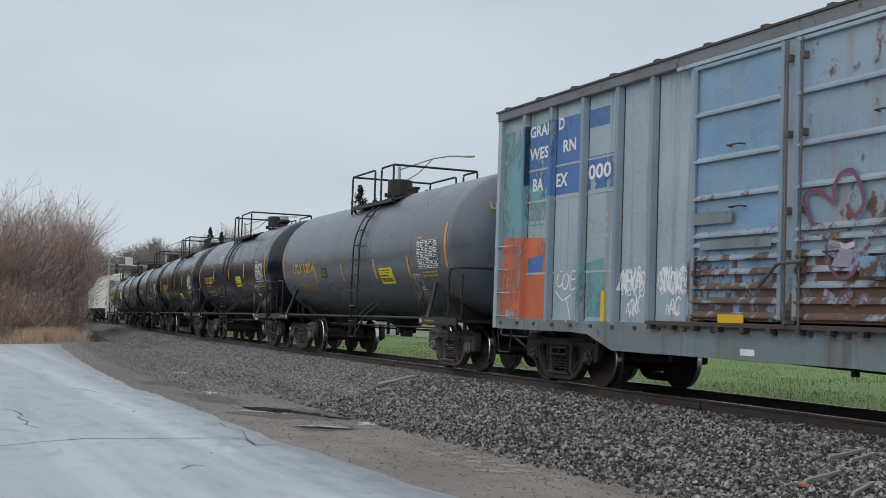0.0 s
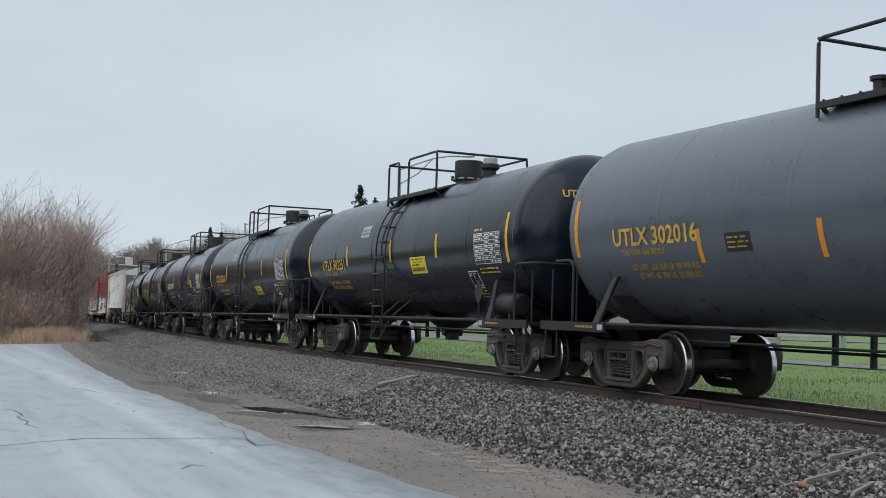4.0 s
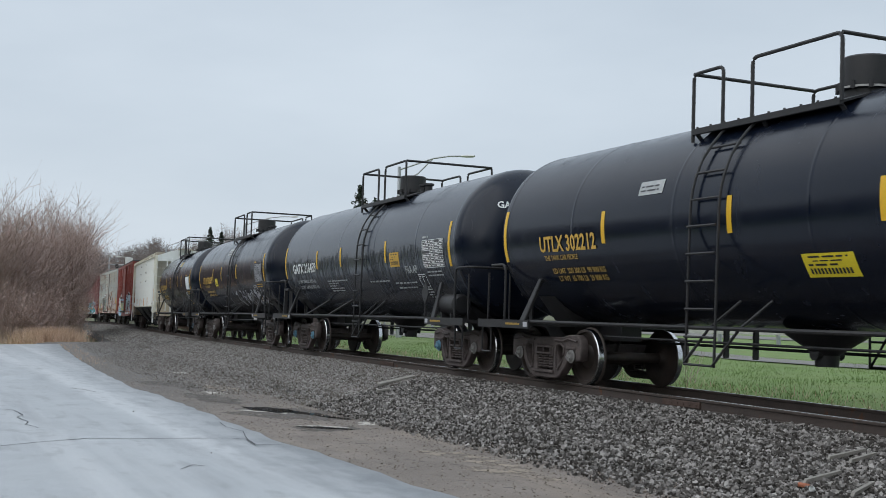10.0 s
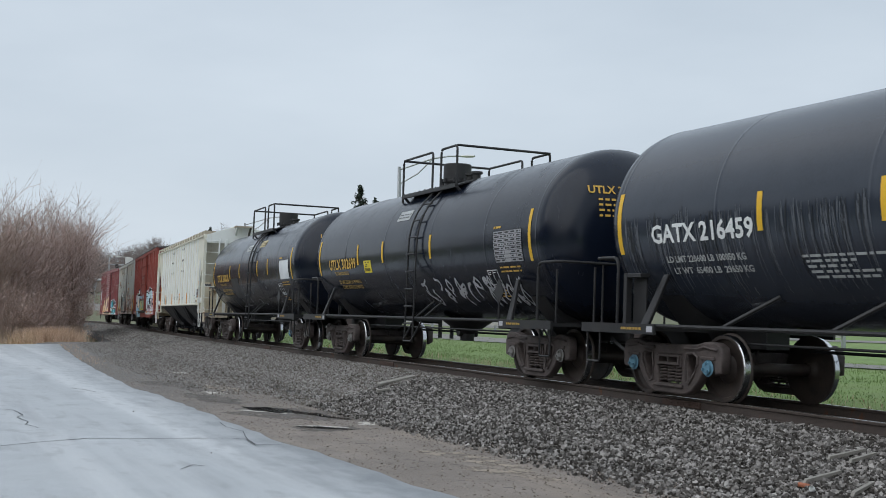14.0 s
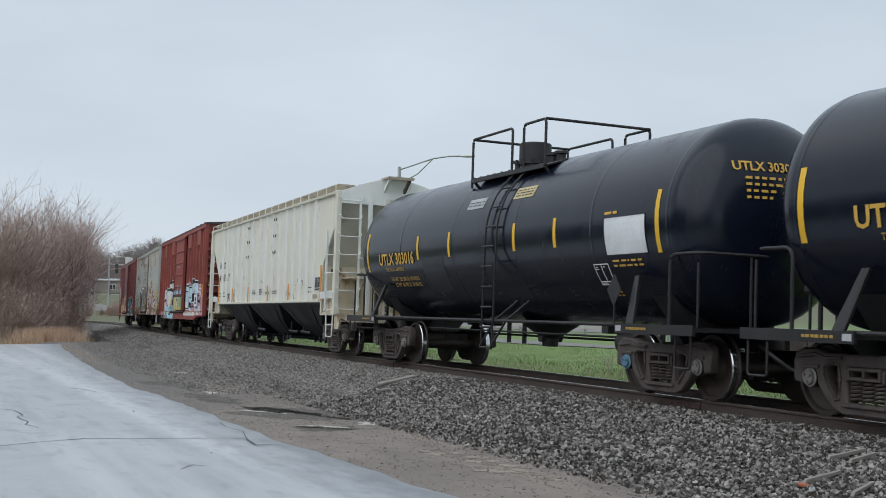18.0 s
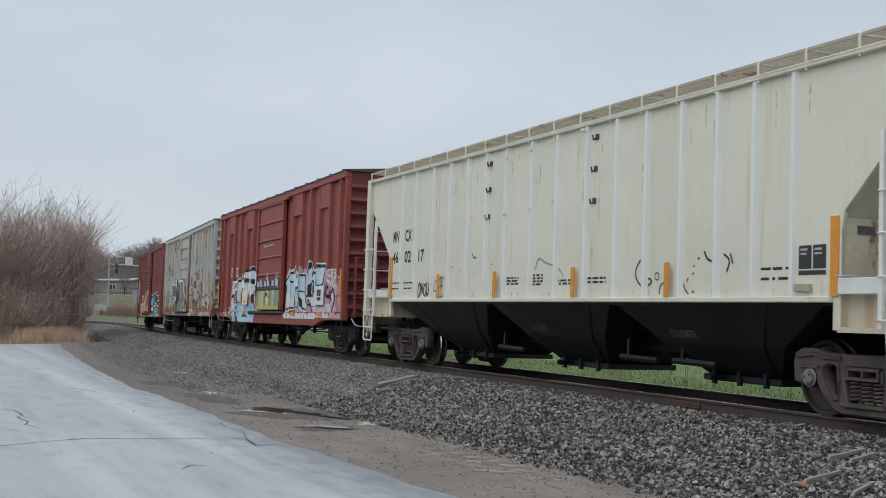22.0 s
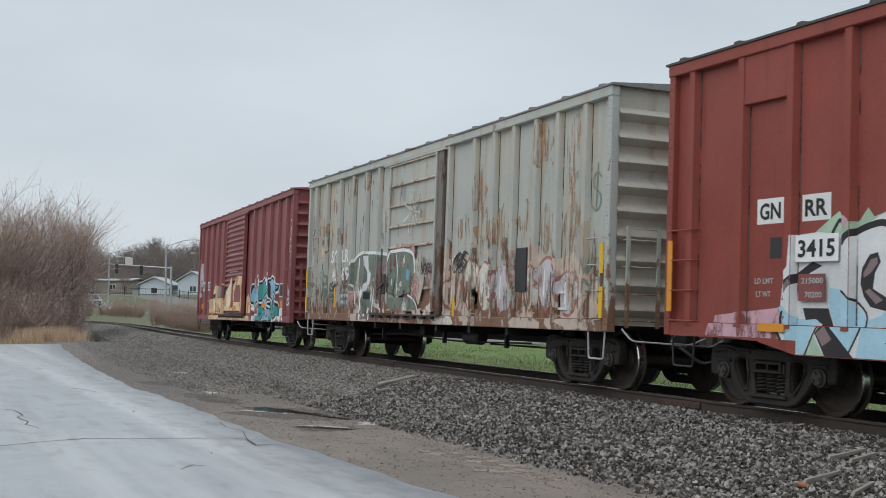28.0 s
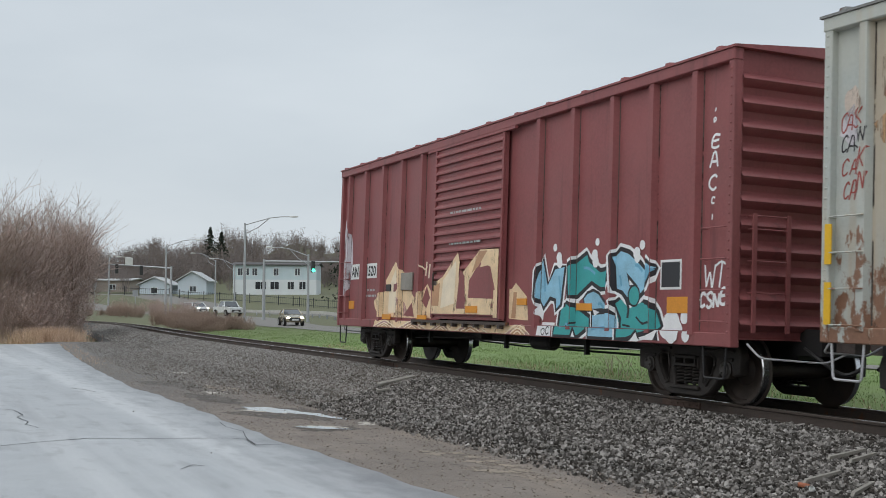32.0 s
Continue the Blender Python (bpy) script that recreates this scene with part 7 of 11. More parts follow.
for x, z, q in ((3.08, 2.21, 0.065), (3.22, 2.05, 0.085), (3.24, 1.96, 0.09), (4.40, 2.24, 0.06), (4.33, 2.04, 0.09), (4.36, 1.94, 0.09), (5.64, 2.14, 0.07), (5.50, 2.03, 0.09), (5.52, 1.97, 0.08), (6.40, 1.02, 0.20), (6.50, 0.93, 0.16), (6.69, 1.12, 0.085), (6.83, 0.88, 0.085)):
    sprayed(bm, blob(x, z, q, q, rr, 18, 0.05), lv, 3, 0)
part("graffiti_dots", bm, M["g_white"], car, "white spray-painted dots")
mural("pen_tag", car, lv, strokes("cae", 7.18, 2.78, 0.17, 0.20, "g_white", 0.017, (0.01, 0.27), 0.1, 3)[::-1] + strokes("ic", 7.24, 2.42, 0.07, 0.08, "g_white", 0.013, (0, 0.16), 0, 4) + strokes("oi", 7.24, 3.66, 0.05, 0.05, "g_white", 0.013, (0.01, 0.17), 0, 5), "white spray tag in letters running up the corner")
mural("pen_tag", car, lv, strokes("wt", 7.12, 1.52, 0.22, 0.3, "g_white", 0.016, (0.24, 0), 0.1, 7) + strokes("csne", 7.02, 1.24, 0.13, 0.2, "g_white", 0.022, (0.14, 0.02), 0.2, 8), "white spray tag beside the corner post")
mural("graffiti", car, lv, [("g_wash", [(-7.66, 1.5), (-7.66, 2.3), (-7.68, 2.9), (-7.6, 3.35), (-7.36, 3.3), (-7.05, 2.75), (-7.0, 2.3), (-7.15, 1.7), (-7.3, 1.35)])], "washed-out pale paint patch near the car's end")
for x in (-7.73, 7.73):
    rivets(car, x, 0.95, 4.35, M["maroon"])
flat_text(car, "AN", -7.05, SHEET, 1.93, 0.24, "ink", plate="white")
flat_text(car, "1520", -5.98, SHEET, 1.94, 0.22, "ink", width=0.62, plate="white")
reflectors(car, (-6.97,), 1.17, 1.36, 0.36, "orange")
reflectors(car, (-4.38, -2.35), 0.95, 1.06, 0.5, "orange", -1.515)
reflectors(car, (0.25,), 1.13, 1.25, 0.5, "orange", POST - 0.075)
reflectors(car, (1.95,), 1.28, 1.39, 0.36, "orange")
reflectors(car, (4.05,), 1.20, 1.31, 0.46, "orange")
reflectors(car, (6.53,), 1.18, 1.40, 0.48, "orange")
bm = bmesh.new()
box(bm, -3.73, -3.05, SHEET - 0.04, SHEET - 0.001, 1.58, 1.95, 0.008)
part("route_board", bm, M["plank"], car, "small wooden route board")
bm = bmesh.new()
box(bm, -4.62, -4.34, SHEET - 0.03, SHEET - 0.001, 1.57, 1.72, 0.006)
part("route_board", bm, M["darkpanel"], car, "small dark card holder")
bm = bmesh.new()
box(bm, 6.10, 6.60, SHEET - 0.004, SHEET - 0.001, 1.50, 1.91)
part("consolidated_stencil", bm, M["white"], car, "white framed dark stencil panel")
bm = bmesh.new()
box(bm, 6.135, 6.565, SHEET - 0.008, SHEET - 0.004, 1.535, 1.875)
part("stencil_panel", bm, M["darkpanel"], car)
for i, z in enumerate((3.0, 2.42)):
    print_bars(car, -0.9, 0.5, POST - 0.057, z, 0.06, "offwhite", 30 + i)
print_bars(car, -6.0, -5.3, SHEET, 1.45, 0.05, "offwhite", 34)
print_bars(car, -5.9, -5.4, SHEET, 1.58, 0.05, "offwhite", 35)

# grey boxcar eaten by rust
car, lv, ls = boxcar(dict(at=-80.07, paint="grey", end="grey_end", roof="roofing", sill=0.88, end_ribs=9, gap=0.03, seam=True, rib="rusty", posts=[-7.2, -6.25, -5.15, -4.15, -3.2, -2.33, 1.67, 2.86, 3.71, 4.50, 5.33, 6.10, 6.99], doors=[(-1.45, 1.22, "plug", "grey")],
                          label="grey steel boxcar stained with rust and faded graffiti"))
wash = []
rr = random.Random(17)
for k in range(46):
    x, z = rr.uniform(-4.2, 7.3), rr.uniform(0.95, 2.15)
    wash.append((rr.choice(("g_blush", "g_worn", "g_blush", "g_rose", "grey")), blob(x, z, rr.uniform(0.2, 0.6), rr.uniform(0.15, 0.45), rr, 16, 0.45)))
green = [(-4.67, 1.86), (-3.87, 2.43), (-2.84, 2.47), (-1.85, 2.40), (-1.82, 2.25), (-2.55, 2.2), (-2.62, 1.45), (-2.9, 0.95), (-3.6, 0.9), (-3.75, 1.6), (-4.48, 1.6)]
wash += [("g_rose", [(-4.5, 1.55), (-3.8, 1.55), (-3.6, 0.92), (-4.2, 0.92)]), ("g_green_dark", green), ("g_plum_pale", [(-2.58, 1.42), (-2.58, 2.2), (-1.86, 2.32), (-1.80, 1.33)]), ("g_white", green[:4], 0.035)]
for ln, w_ in (([(-3.7, 2.39), (-3.73, 1.86), (-3.62, 1.4), (-3.52, 0.96)], 0.035), ([(-3.14, 2.41), (-3.06, 1.84), (-3.29, 1.43), (-3.4, 0.92)], 0.05), ([(-2.51, 2.38), (-2.57, 1.83), (-2.70, 1.3), (-2.76, 0.92)], 0.03), ([(-4.48, 1.6), (-4.1, 1.75), (-3.95, 1.3)], 0.02), ([(-2.95, 1.2), (-3.1, 1.0)], 0.04), ([(-2.3, 1.3), (-2.2, 1.1), (-2.4, 0.95)], 0.03), ([(-2.0, 1.25), (-1.9, 0.98)], 0.035)):
    wash.append(("g_white", ln, w_))
for k in range(14):
    wash.append((rr.choice(("g_worn", "g_blush", "grey", "g_white")), blob(rr.uniform(-4.1, -1.9), rr.uniform(1.0, 1.9), rr.uniform(0.04, 0.09), rr.uniform(0.06, 0.2), rr, 12, 0.4)))
wash += [("darkpanel", [(-3.14, 1.40), (-3.14, 1.56), (-2.88, 1.56), (-2.88, 1.40)])]
arch = [(-1.38, 1.55), (-1.38, 2.22), (-1.22, 2.40), (-0.89, 2.42), (-0.3, 2.42), (0.16, 2.3), (0.28, 1.92), (0.04, 1.53), (-0.6, 1.45)]
wash += [("g_rose", [(-1.38, 2.2), (-0.8, 2.6), (0.2, 2.5), (0.5, 2.2), (0.6, 1.6), (0.2, 1.2)]), ("g_green_dark", arch), ("g_white", arch[1:7], 0.035), ("g_blue", blob(-0.1, 1.90, 0.12, 0.12, rr, 10, 0.2)), ("g_white", [(-0.85, 2.4), (-0.72, 2.0), (-0.75, 1.5)], 0.018),
         ("g_green_dark", [(-1.3, 1.2), (-1.3, 1.42), (0.1, 1.42), (0.5, 1.15)]), ("g_white", [(-0.1, 1.48), (0.3, 1.35), (0.5, 1.15)], 0.02), ("g_worn", [(-0.5, 1.15), (-0.4, 1.42), (-0.1, 1.42), (-0.15, 1.15)])]
for x, z in ((-1.05, 1.75), (-0.5, 1.7), (-1.1, 2.05), (-0.35, 2.2), (-0.6, 1.62)):
    wash.append(("g_worn", blob(x, z, rr.uniform(0.03, 0.08), rr.uniform(0.05, 0.1), rr, 12, 0.4)))
# bubble letters in dull red line over pale fill
for x, z, w_, h_ in ((1.95, 1.2, 0.42, 0.62), (2.75, 1.25, 0.4, 0.95), (3.35, 1.2, 0.35, 0.9), (4.1, 1.2, 0.42, 0.85), (5.2, 1.2, 0.36, 0.8), (5.75, 1.25, 0.4, 0.85), (6.45, 1.15, 0.36, 0.7)):
    ring_ = [(x + w_ * math.cos(a) * (0.9 + 0.15 * math.sin(3 * a)), z + h_ * 0.45 + h_ * 0.5 * math.sin(a)) for a in np.linspace(0.2, 2 * math.pi - 0.3, 14)]
    wash += [(rr.choice(("g_blush", "g_worn", "g_wash")), ring_), ("g_rust", ring_, 0.026), ("g_white", [(x - w_ * 0.3, z + h_ * 0.2), (x - w_ * 0.25, z + h_ * 0.7)], 0.02)]
wash += [("g_ochre", blob(2.95, 1.55, 0.22, 0.36, rr, 14, 0.3)), ("g_ochre", blob(4.75, 1.3, 0.3, 0.2, rr, 14, 0.3)), ("g_ochre", blob(6.5, 1.9, 0.22, 0.5, rr, 14, 0.3))]
for k in range(5):
    wash += strokes("os", 1.84 + 0.05 * k, 1.92 + 0.02 * k, 0.26, 0.30, "g_ink", 0.012, (0.28, 0), 0.2, 90 + k)
wash += strokes("nose", 0.60, 1.88, 0.13, 0.22, "g_ink", 0.012, (0.14, 0.01), 0.3, 191) + strokes("sace", 0.62, 1.92, 0.12, 0.16, "g_ink", 0.010, (0.13, 0.0), 0.3, 195)
petals = [[(0.05 + 0.55 * math.sin(b) * math.sin(a) + 0.12 * math.cos(a) * math.cos(b), 3.22 + 0.45 * math.cos(b) * math.sin(a)) for a in np.linspace(0.1, 3.0, 8)] for b in np.linspace(0, 6.0, 8)]
wash += [("g_worn", p_, 0.011) for p_ in petals]
wash += strokes("naco", 6.95, 1.75, 0.13, 0.26, "g_grey", 0.012, (0.15, 0), 0.1, 92) + strokes("nate", 7.0, 1.45, 0.13, 0.24, "g_grey", 0.012, (0.15, 0), 0.1, 93)
wash += strokes("si", 7.12, 2.75, 0.3, 0.62, "g_grey", 0.016, (0.02, 0), 0.0, 94)
mural("graffiti", car, lv, wash, "washed-out green, peach and white graffiti worn by rust")
tags = [("g_blush", blob(-7.42, 3.56, 0.13, 0.16, random.Random(3), 14, 0.2)), ("g_wash", blob(-7.45, 3.3, 0.16, 0.2, random.Random(4), 14, 0.3))]
for k, (w_, z_) in enumerate((("cask", 3.22), ("cash", 2.98), ("cask", 2.72), ("cash", 2.46))):
    tags += strokes(w_.replace("h", "n"), -7.62 + 0.02 * k, z_, 0.095, 0.19, "g_red" if k != 1 else "g_ink", 0.0095, (0.105, 0.03), 0.35, 95 + k)
tags += strokes("eos", -6.72, 2.42, 0.30, 0.28, "g_cream", 0.022, (0.0, 0.2), 0.1, 97) + strokes("no", -6.75, 2.75, 0.22, 0.22, "g_ink", 0.018, (0.24, 0), 0.2, 98) + strokes("ec", -6.66, 2.2, 0.16, 0.2, "g_ink", 0.018, (0.18, 0.05), 0.1, 99)
tags += strokes("suno", -6.85, 1.75, 0.16, 0.36, "g_grey", 0.022, (0.17, 0), 0.15, 100) + strokes("noct", -6.82, 1.3, 0.2, 0.4, "g_grey", 0.024, (0.17, 0), 0.15, 101)
tags += strokes("osnns", -5.95, 1.62, 0.11, 0.2, "g_ink", 0.022, (0.125, -0.01), 0.1, 102) + strokes("no", -5.0, 1.66, 0.2, 0.2, "g_ink", 0.02, (0.22, 0), 0.1, 103)
mural("pen_tag", car, lv, tags, "black, red and cream spray tags")
for x in (-7.73, 7.73):
    rivets(car, x, 1.0, 4.35, M["grey"])
r_ = random.Random(8)
bm = bmesh.new()
for k in range(260):
    x = r_.uniform(1.3, 7.6) if k % 3 else r_.uniform(-7.6, 1.3)
    z, q = r_.triangular(0.9, 2.6, 1.4) if k % 6 else r_.uniform(2.4, 4.2), r_.uniform(0.04, 0.18)
    sprayed(bm, blob(x, z, q * r_.uniform(0.4, 1.0), q * r_.uniform(0.8, 2.2), r_, 14, 0.4), lv, 3.0, 0)
for k in range(60):
    x, z, h = r_.uniform(-7.0, 7.3), r_.uniform(2.4, 3.6), r_.uniform(0.06, 0.4)
    sprayed(bm, [(x, z), (x + r_.uniform(0.02, 0.1), z + 0.02), (x + 0.03, z - h), (x + 0.01, z - h)], lv, 3.0, 0)
for x in (1.67, 2.86, 3.71, 4.50, 6.10, 6.99, -2.33):
    for k in range(3):
        z = r_.uniform(1.0, 2.6)
        sprayed(bm, blob(x + r_.uniform(-0.05, 0.05), z, 0.07, r_.uniform(0.15, 0.5), r_, 14, 0.4), lv, 3.0, 0)
part("rust_patch", bm, M["flake"], car, "flaking rust patches and runs")
bm = bmesh.new()
COATS[0] = 0
for x, z, rx, rz in ((-6.55, 3.15, 0.42, 0.30), (-6.1, 3.0, 0.25, 0.26), (-4.95, 3.0, 0.42, 0.30), (-3.3, 4.16, 0.28, 0.18), (-3.35, 3.35, 0.14, 0.2), (-5.75, 3.75, 0.2, 0.16), (-2.0, 3.1, 0.1, 0.3), (5.45, 3.95, 0.34, 0.28), (6.55, 3.7, 0.22, 0.62),
                     (2.3, 2.75, 0.3, 0.25), (3.3, 2.7, 0.3, 0.4), (4.0, 2.55, 0.25, 0.4), (4.9, 2.75, 0.3, 0.25), (5.7, 2.6, 0.3, 0.35), (6.55, 2.55, 0.28, 0.4), (3.1, 3.4, 0.2, 0.5), (1.45, 2.6, 0.1, 0.6)):
    sprayed(bm, blob(x, z, rx, rz, r_, 18, 0.45), lv, 1.0, 0)
    for k in range(5):  # runs below the bloom
        u = x + r_.uniform(-0.8, 0.8) * rx
        sprayed(bm, [(u, z), (u + r_.uniform(0.02, 0.05), z), (u + 0.02, z - rz * r_.uniform(1.2, 2.2)), (u + 0.005, z - rz * 1.2)], lv, 1.0, 0)
part("rust_patch", bm, M["g_ochre"], car, "thin orange-brown rust bloom")
for body, x, z, w in (("SG", -5.90, 2.33, 0.56), ("LR", -5.04, 2.33, 0.52), ("45", -5.80, 1.88, 0.46), ("65", -5.04, 1.88, 0.50)):
    flat_text(car, body, x, SHEET - 0.004, z, 0.30, "g_white", width=w)
for x0, x1 in ((-5.92, -5.33), (-5.12, -4.36)):
    bm = bmesh.new()
    box(bm, x0, x1, SHEET - 0.009, SHEET - 0.003, 1.24, 1.60)
    part("stencil_panel", bm, M["g_slate"], car, "slate grey panel under stencilled figures")
flat_text(car, "LD LMT", -5.88, SHEET - 0.011, 1.45, 0.085, "ink", width=0.5)
flat_text(car, "LT WT", -5.88, SHEET - 0.011, 1.30, 0.085, "ink", width=0.4)
flat_text(car, "165900", -5.06, SHEET - 0.011, 1.45, 0.085, "white", width=0.6)
flat_text(car, "64100", -5.0, SHEET - 0.011, 1.30, 0.085, "white", width=0.52)
reflectors(car, (-5.22,), 1.2, 1.71, 0.09, "yellow", POST)
reflectors(car, (-7.66, 7.62), 1.08, 1.55, 0.10, "yellow", -1.54)
reflectors(car, (-7.66, 7.62), 1.75, 2.2, 0.10, "yellow", -1.54)
reflectors(car, (1.95, 5.15), 1.02, 1.42, 0.10, "yellow")
bm = bmesh.new()
box(bm, 1.24, 1.50, POST - 0.03, POST + 0.03, 1.08, 4.36)
part("door_post", bm, M["rusty_post"], car, "rust-eaten door post")
bm = bmesh.new()
box(bm, -1.72, -1.55, POST - 0.10, POST, 1.5, 1.95, 0.02)
pipe(bm, [(-1.62, POST - 0.12, 1.2), (-1.62, POST - 0.12, 2.5)], 0.02, 6)
pipe(bm, [(-1.8, POST - 0.13, 1.62), (-1.4, POST - 0.13, 1.75)], 0.025, 6)
part("lock_gear", bm, M["rusty_lock"], car, "dark rusty lock gear beside the door")
bm = bmesh.new()
box(bm, 4.62, 5.02, SHEET - 0.034, SHEET - 0.001, 1.5, 2.25)
part("stencil_panel", bm, M["darkpanel"], car, "dark rectangular stencil panel")
bm = bmesh.new()
for a, b, c, d in ((6.15, 6.45, 1.2, 1.24), (6.15, 6.45, 1.46, 1.5), (6.15, 6.19, 1.2, 1.5), (6.41, 6.45, 1.2, 1.5)):
    box(bm, a, b, SHEET - 0.034, SHEET - 0.002, c, d)
part("stencil_frame", bm, M["white"], car, "white stencilled frame")

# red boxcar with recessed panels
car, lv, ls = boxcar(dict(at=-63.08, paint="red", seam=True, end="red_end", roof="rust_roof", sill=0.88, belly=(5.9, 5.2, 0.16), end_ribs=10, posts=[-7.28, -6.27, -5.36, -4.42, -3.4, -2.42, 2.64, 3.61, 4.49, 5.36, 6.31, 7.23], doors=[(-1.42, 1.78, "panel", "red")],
                          label="oxide red steel boxcar with large blue and white graffiti"))
for x0, x1 in ((-6.27, -5.36), (-3.4, -2.42), (2.64, 3.61), (5.36, 6.31)):
    bm = bmesh.new()
    box(bm, x0, x1, SHEET - 0.075, SHEET, 3.78, 4.40, 0.008)
    part("panel_head", bm, M["red"], car)
rr = random.Random(23)
fume = [(c, blob(rr.uniform(-5.0, -1.9), rr.uniform(1.3, 2.25), 0.32, 0.26, rr, 18, 0.3)) for c in ("g_mint", "g_pink", "g_sky", "g_pink", "g_mint", "g_pink", "g_mint", "g_sky")]
fume += [("g_pink", [(-6.9, 0.9), (-6.8, 1.15), (-5.6, 1.25), (-5.4, 0.9)]), ("g_mint", [(-5.05, 2.04), (-4.72, 2.23), (-4.60, 2.29), (-4.52, 2.16), (-4.30, 2.16), (-4.17, 2.30), (-4.08, 2.20), (-3.70, 2.29), (-3.70, 2.04), (-4.50, 1.95)]), ("g_chalk", [(-5.33, 2.06), (-5.34, 1.73), (-5.52, 1.57), (-5.56, 1.28), (-5.47, 0.86), (-5.20, 0.74), (-2.00, 0.74), (-1.76, 1.18), (-1.84, 2.20), (-2.34, 2.46), (-2.83, 2.48), (-3.69, 2.33), (-3.90, 2.16), (-4.20, 2.12), (-4.45, 2.03), (-4.53, 2.02), (-4.90, 2.08)])]
fume += [("g_sky", [(-5.60, 1.26), (-5.44, 1.28), (-5.25, 1.13), (-4.86, 1.14), (-5.06, 0.74), (-5.30, 0.77), (-5.45, 1.01)]), ("g_sky", [(-4.74, 1.47), (-4.51, 1.45), (-4.16, 1.15), (-4.35, 0.75), (-4.60, 0.95), (-4.74, 1.25)]), ("g_sky", [(-4.16, 1.13), (-3.90, 1.20), (-3.50, 1.47), (-3.00, 1.23), (-2.40, 1.28), (-1.90, 1.23), (-1.95, 0.74), (-4.25, 0.74)])]
fume += [("g_ink", [(-4.49, 1.93), (-4.42, 2.01), (-4.22, 2.09), (-3.95, 2.13), (-3.80, 2.04)], 0.038), ("g_ink", [(-3.79, 2.04), (-3.66, 1.71), (-3.64, 1.23)], 0.03), ("g_ink", [(-4.51, 1.94), (-4.53, 1.68), (-4.51, 1.48), (-4.40, 1.38), (-4.16, 1.15), (-4.39, 0.74)], 0.013),
         ("g_ink", [(-4.27, 1.51), (-4.25, 1.67), (-4.14, 1.81), (-4.02, 1.83), (-3.98, 1.73), (-4.09, 1.58), (-4.13, 1.48), (-3.90, 1.37), (-3.72, 1.32), (-3.74, 1.20), (-3.89, 1.23), (-4.12, 1.27), (-4.22, 1.38)]), ("g_plum_pale", [(-4.23, 1.62), (-4.12, 1.76), (-4.03, 1.78), (-4.02, 1.72), (-4.12, 1.62), (-4.22, 1.57)]), ("g_plum_pale", [(-4.20, 1.43), (-4.14, 1.46), (-3.94, 1.34), (-4.04, 1.30)]),
         ("g_ink", [(-5.54, 1.34), (-5.47, 1.53), (-5.30, 1.62), (-5.02, 1.76), (-4.86, 1.71), (-5.20, 1.58), (-5.36, 1.47), (-5.49, 1.32)]), ("g_plum_pale", [(-5.46, 1.47), (-5.34, 1.57), (-5.30, 1.53), (-5.42, 1.42)]), ("g_ink", [(-4.72, 2.04), (-4.60, 2.19), (-4.53, 2.12)], 0.022), ("g_ink", [(-5.45, 0.86), (-5.55, 1.04), (-5.53, 1.20), (-5.40, 1.13)], 0.022)]
fume += [("g_ink", [(-3.65, 2.27), (-3.3, 2.36), (-2.94, 2.36), (-2.75, 2.28)], 0.05), ("g_ink", [(-3.70, 1.88), (-3.55, 2.08), (-3.28, 2.12), (-3.01, 2.08), (-3.1, 1.95), (-3.35, 1.98), (-3.55, 1.85)]), ("g_ink", [(-2.95, 1.9), (-2.80, 1.88)], 0.02), ("g_ink", [(-2.95, 2.02), (-2.80, 2.0)], 0.02),
         ("g_ink", [(-2.75, 2.33), (-2.34, 2.38), (-2.05, 2.28), (-1.84, 2.14)], 0.06), ("g_ink", [(-2.71, 1.80), (-2.68, 2.05), (-2.55, 2.12), (-2.19, 2.03), (-2.24, 1.89), (-2.5, 1.95), (-2.62, 1.7)]), ("g_ink", [(-2.2, 1.85), (-2.0, 1.9), (-1.86, 1.75), (-2.0, 1.62), (-2.15, 1.7)])]
oval = [(-2.09 + 0.26 * math.cos(a), 1.46 + 0.27 * math.sin(a)) for a in np.linspace(0, 2 * math.pi, 19)[:-1]]
fume += [("g_pink", oval), ("g_ink", oval, 0.028, 1), ("g_ink", [(-5.17, 1.25), (-5.12, 1.12), (-4.88, 1.14), (-4.77, 1.11), (-4.89, 0.98), (-4.72, 0.73), (-4.27, 0.73), (-4.51, 0.86), (-4.68, 1.08), (-4.75, 1.25)]), ("g_plum_pale", [(-4.87, 0.98), (-4.74, 1.06), (-4.62, 0.92), (-4.76, 0.84)]), ("g_ink", [(-5.05, 0.73), (-4.90, 0.99), (-4.79, 1.11)], 0.012), ("g_mint", [(-5.02, 0.74), (-4.91, 0.96), (-4.74, 0.74)]), ("g_ink", [(-3.85, 0.9), (-3.35, 1.02), (-2.85, 0.9)]),
         ("g_ink", [(-2.3, 0.9), (-1.98, 1.25)], 0.02), ("g_pink", blob(-4.45, 2.16, 0.06, 0.06, rr, 12, 0.2))]
mural("graffiti", car, lv, fume, "white and sky blue graffiti letters outlined in black", 1.05)
bm = bmesh.new()
box(bm, -3.62, -2.90, SHEET - 0.10, SHEET - 0.085, 1.30, 1.76)
part("notice_board", bm, M["g_pale"], car, "pale peach notice board with a red square")
bm = bmesh.new()
box(bm, -3.34, -3.20, SHEET - 0.106, SHEET - 0.100, 1.36, 1.45)
part("notice_print", bm, M["g_orange"], car)
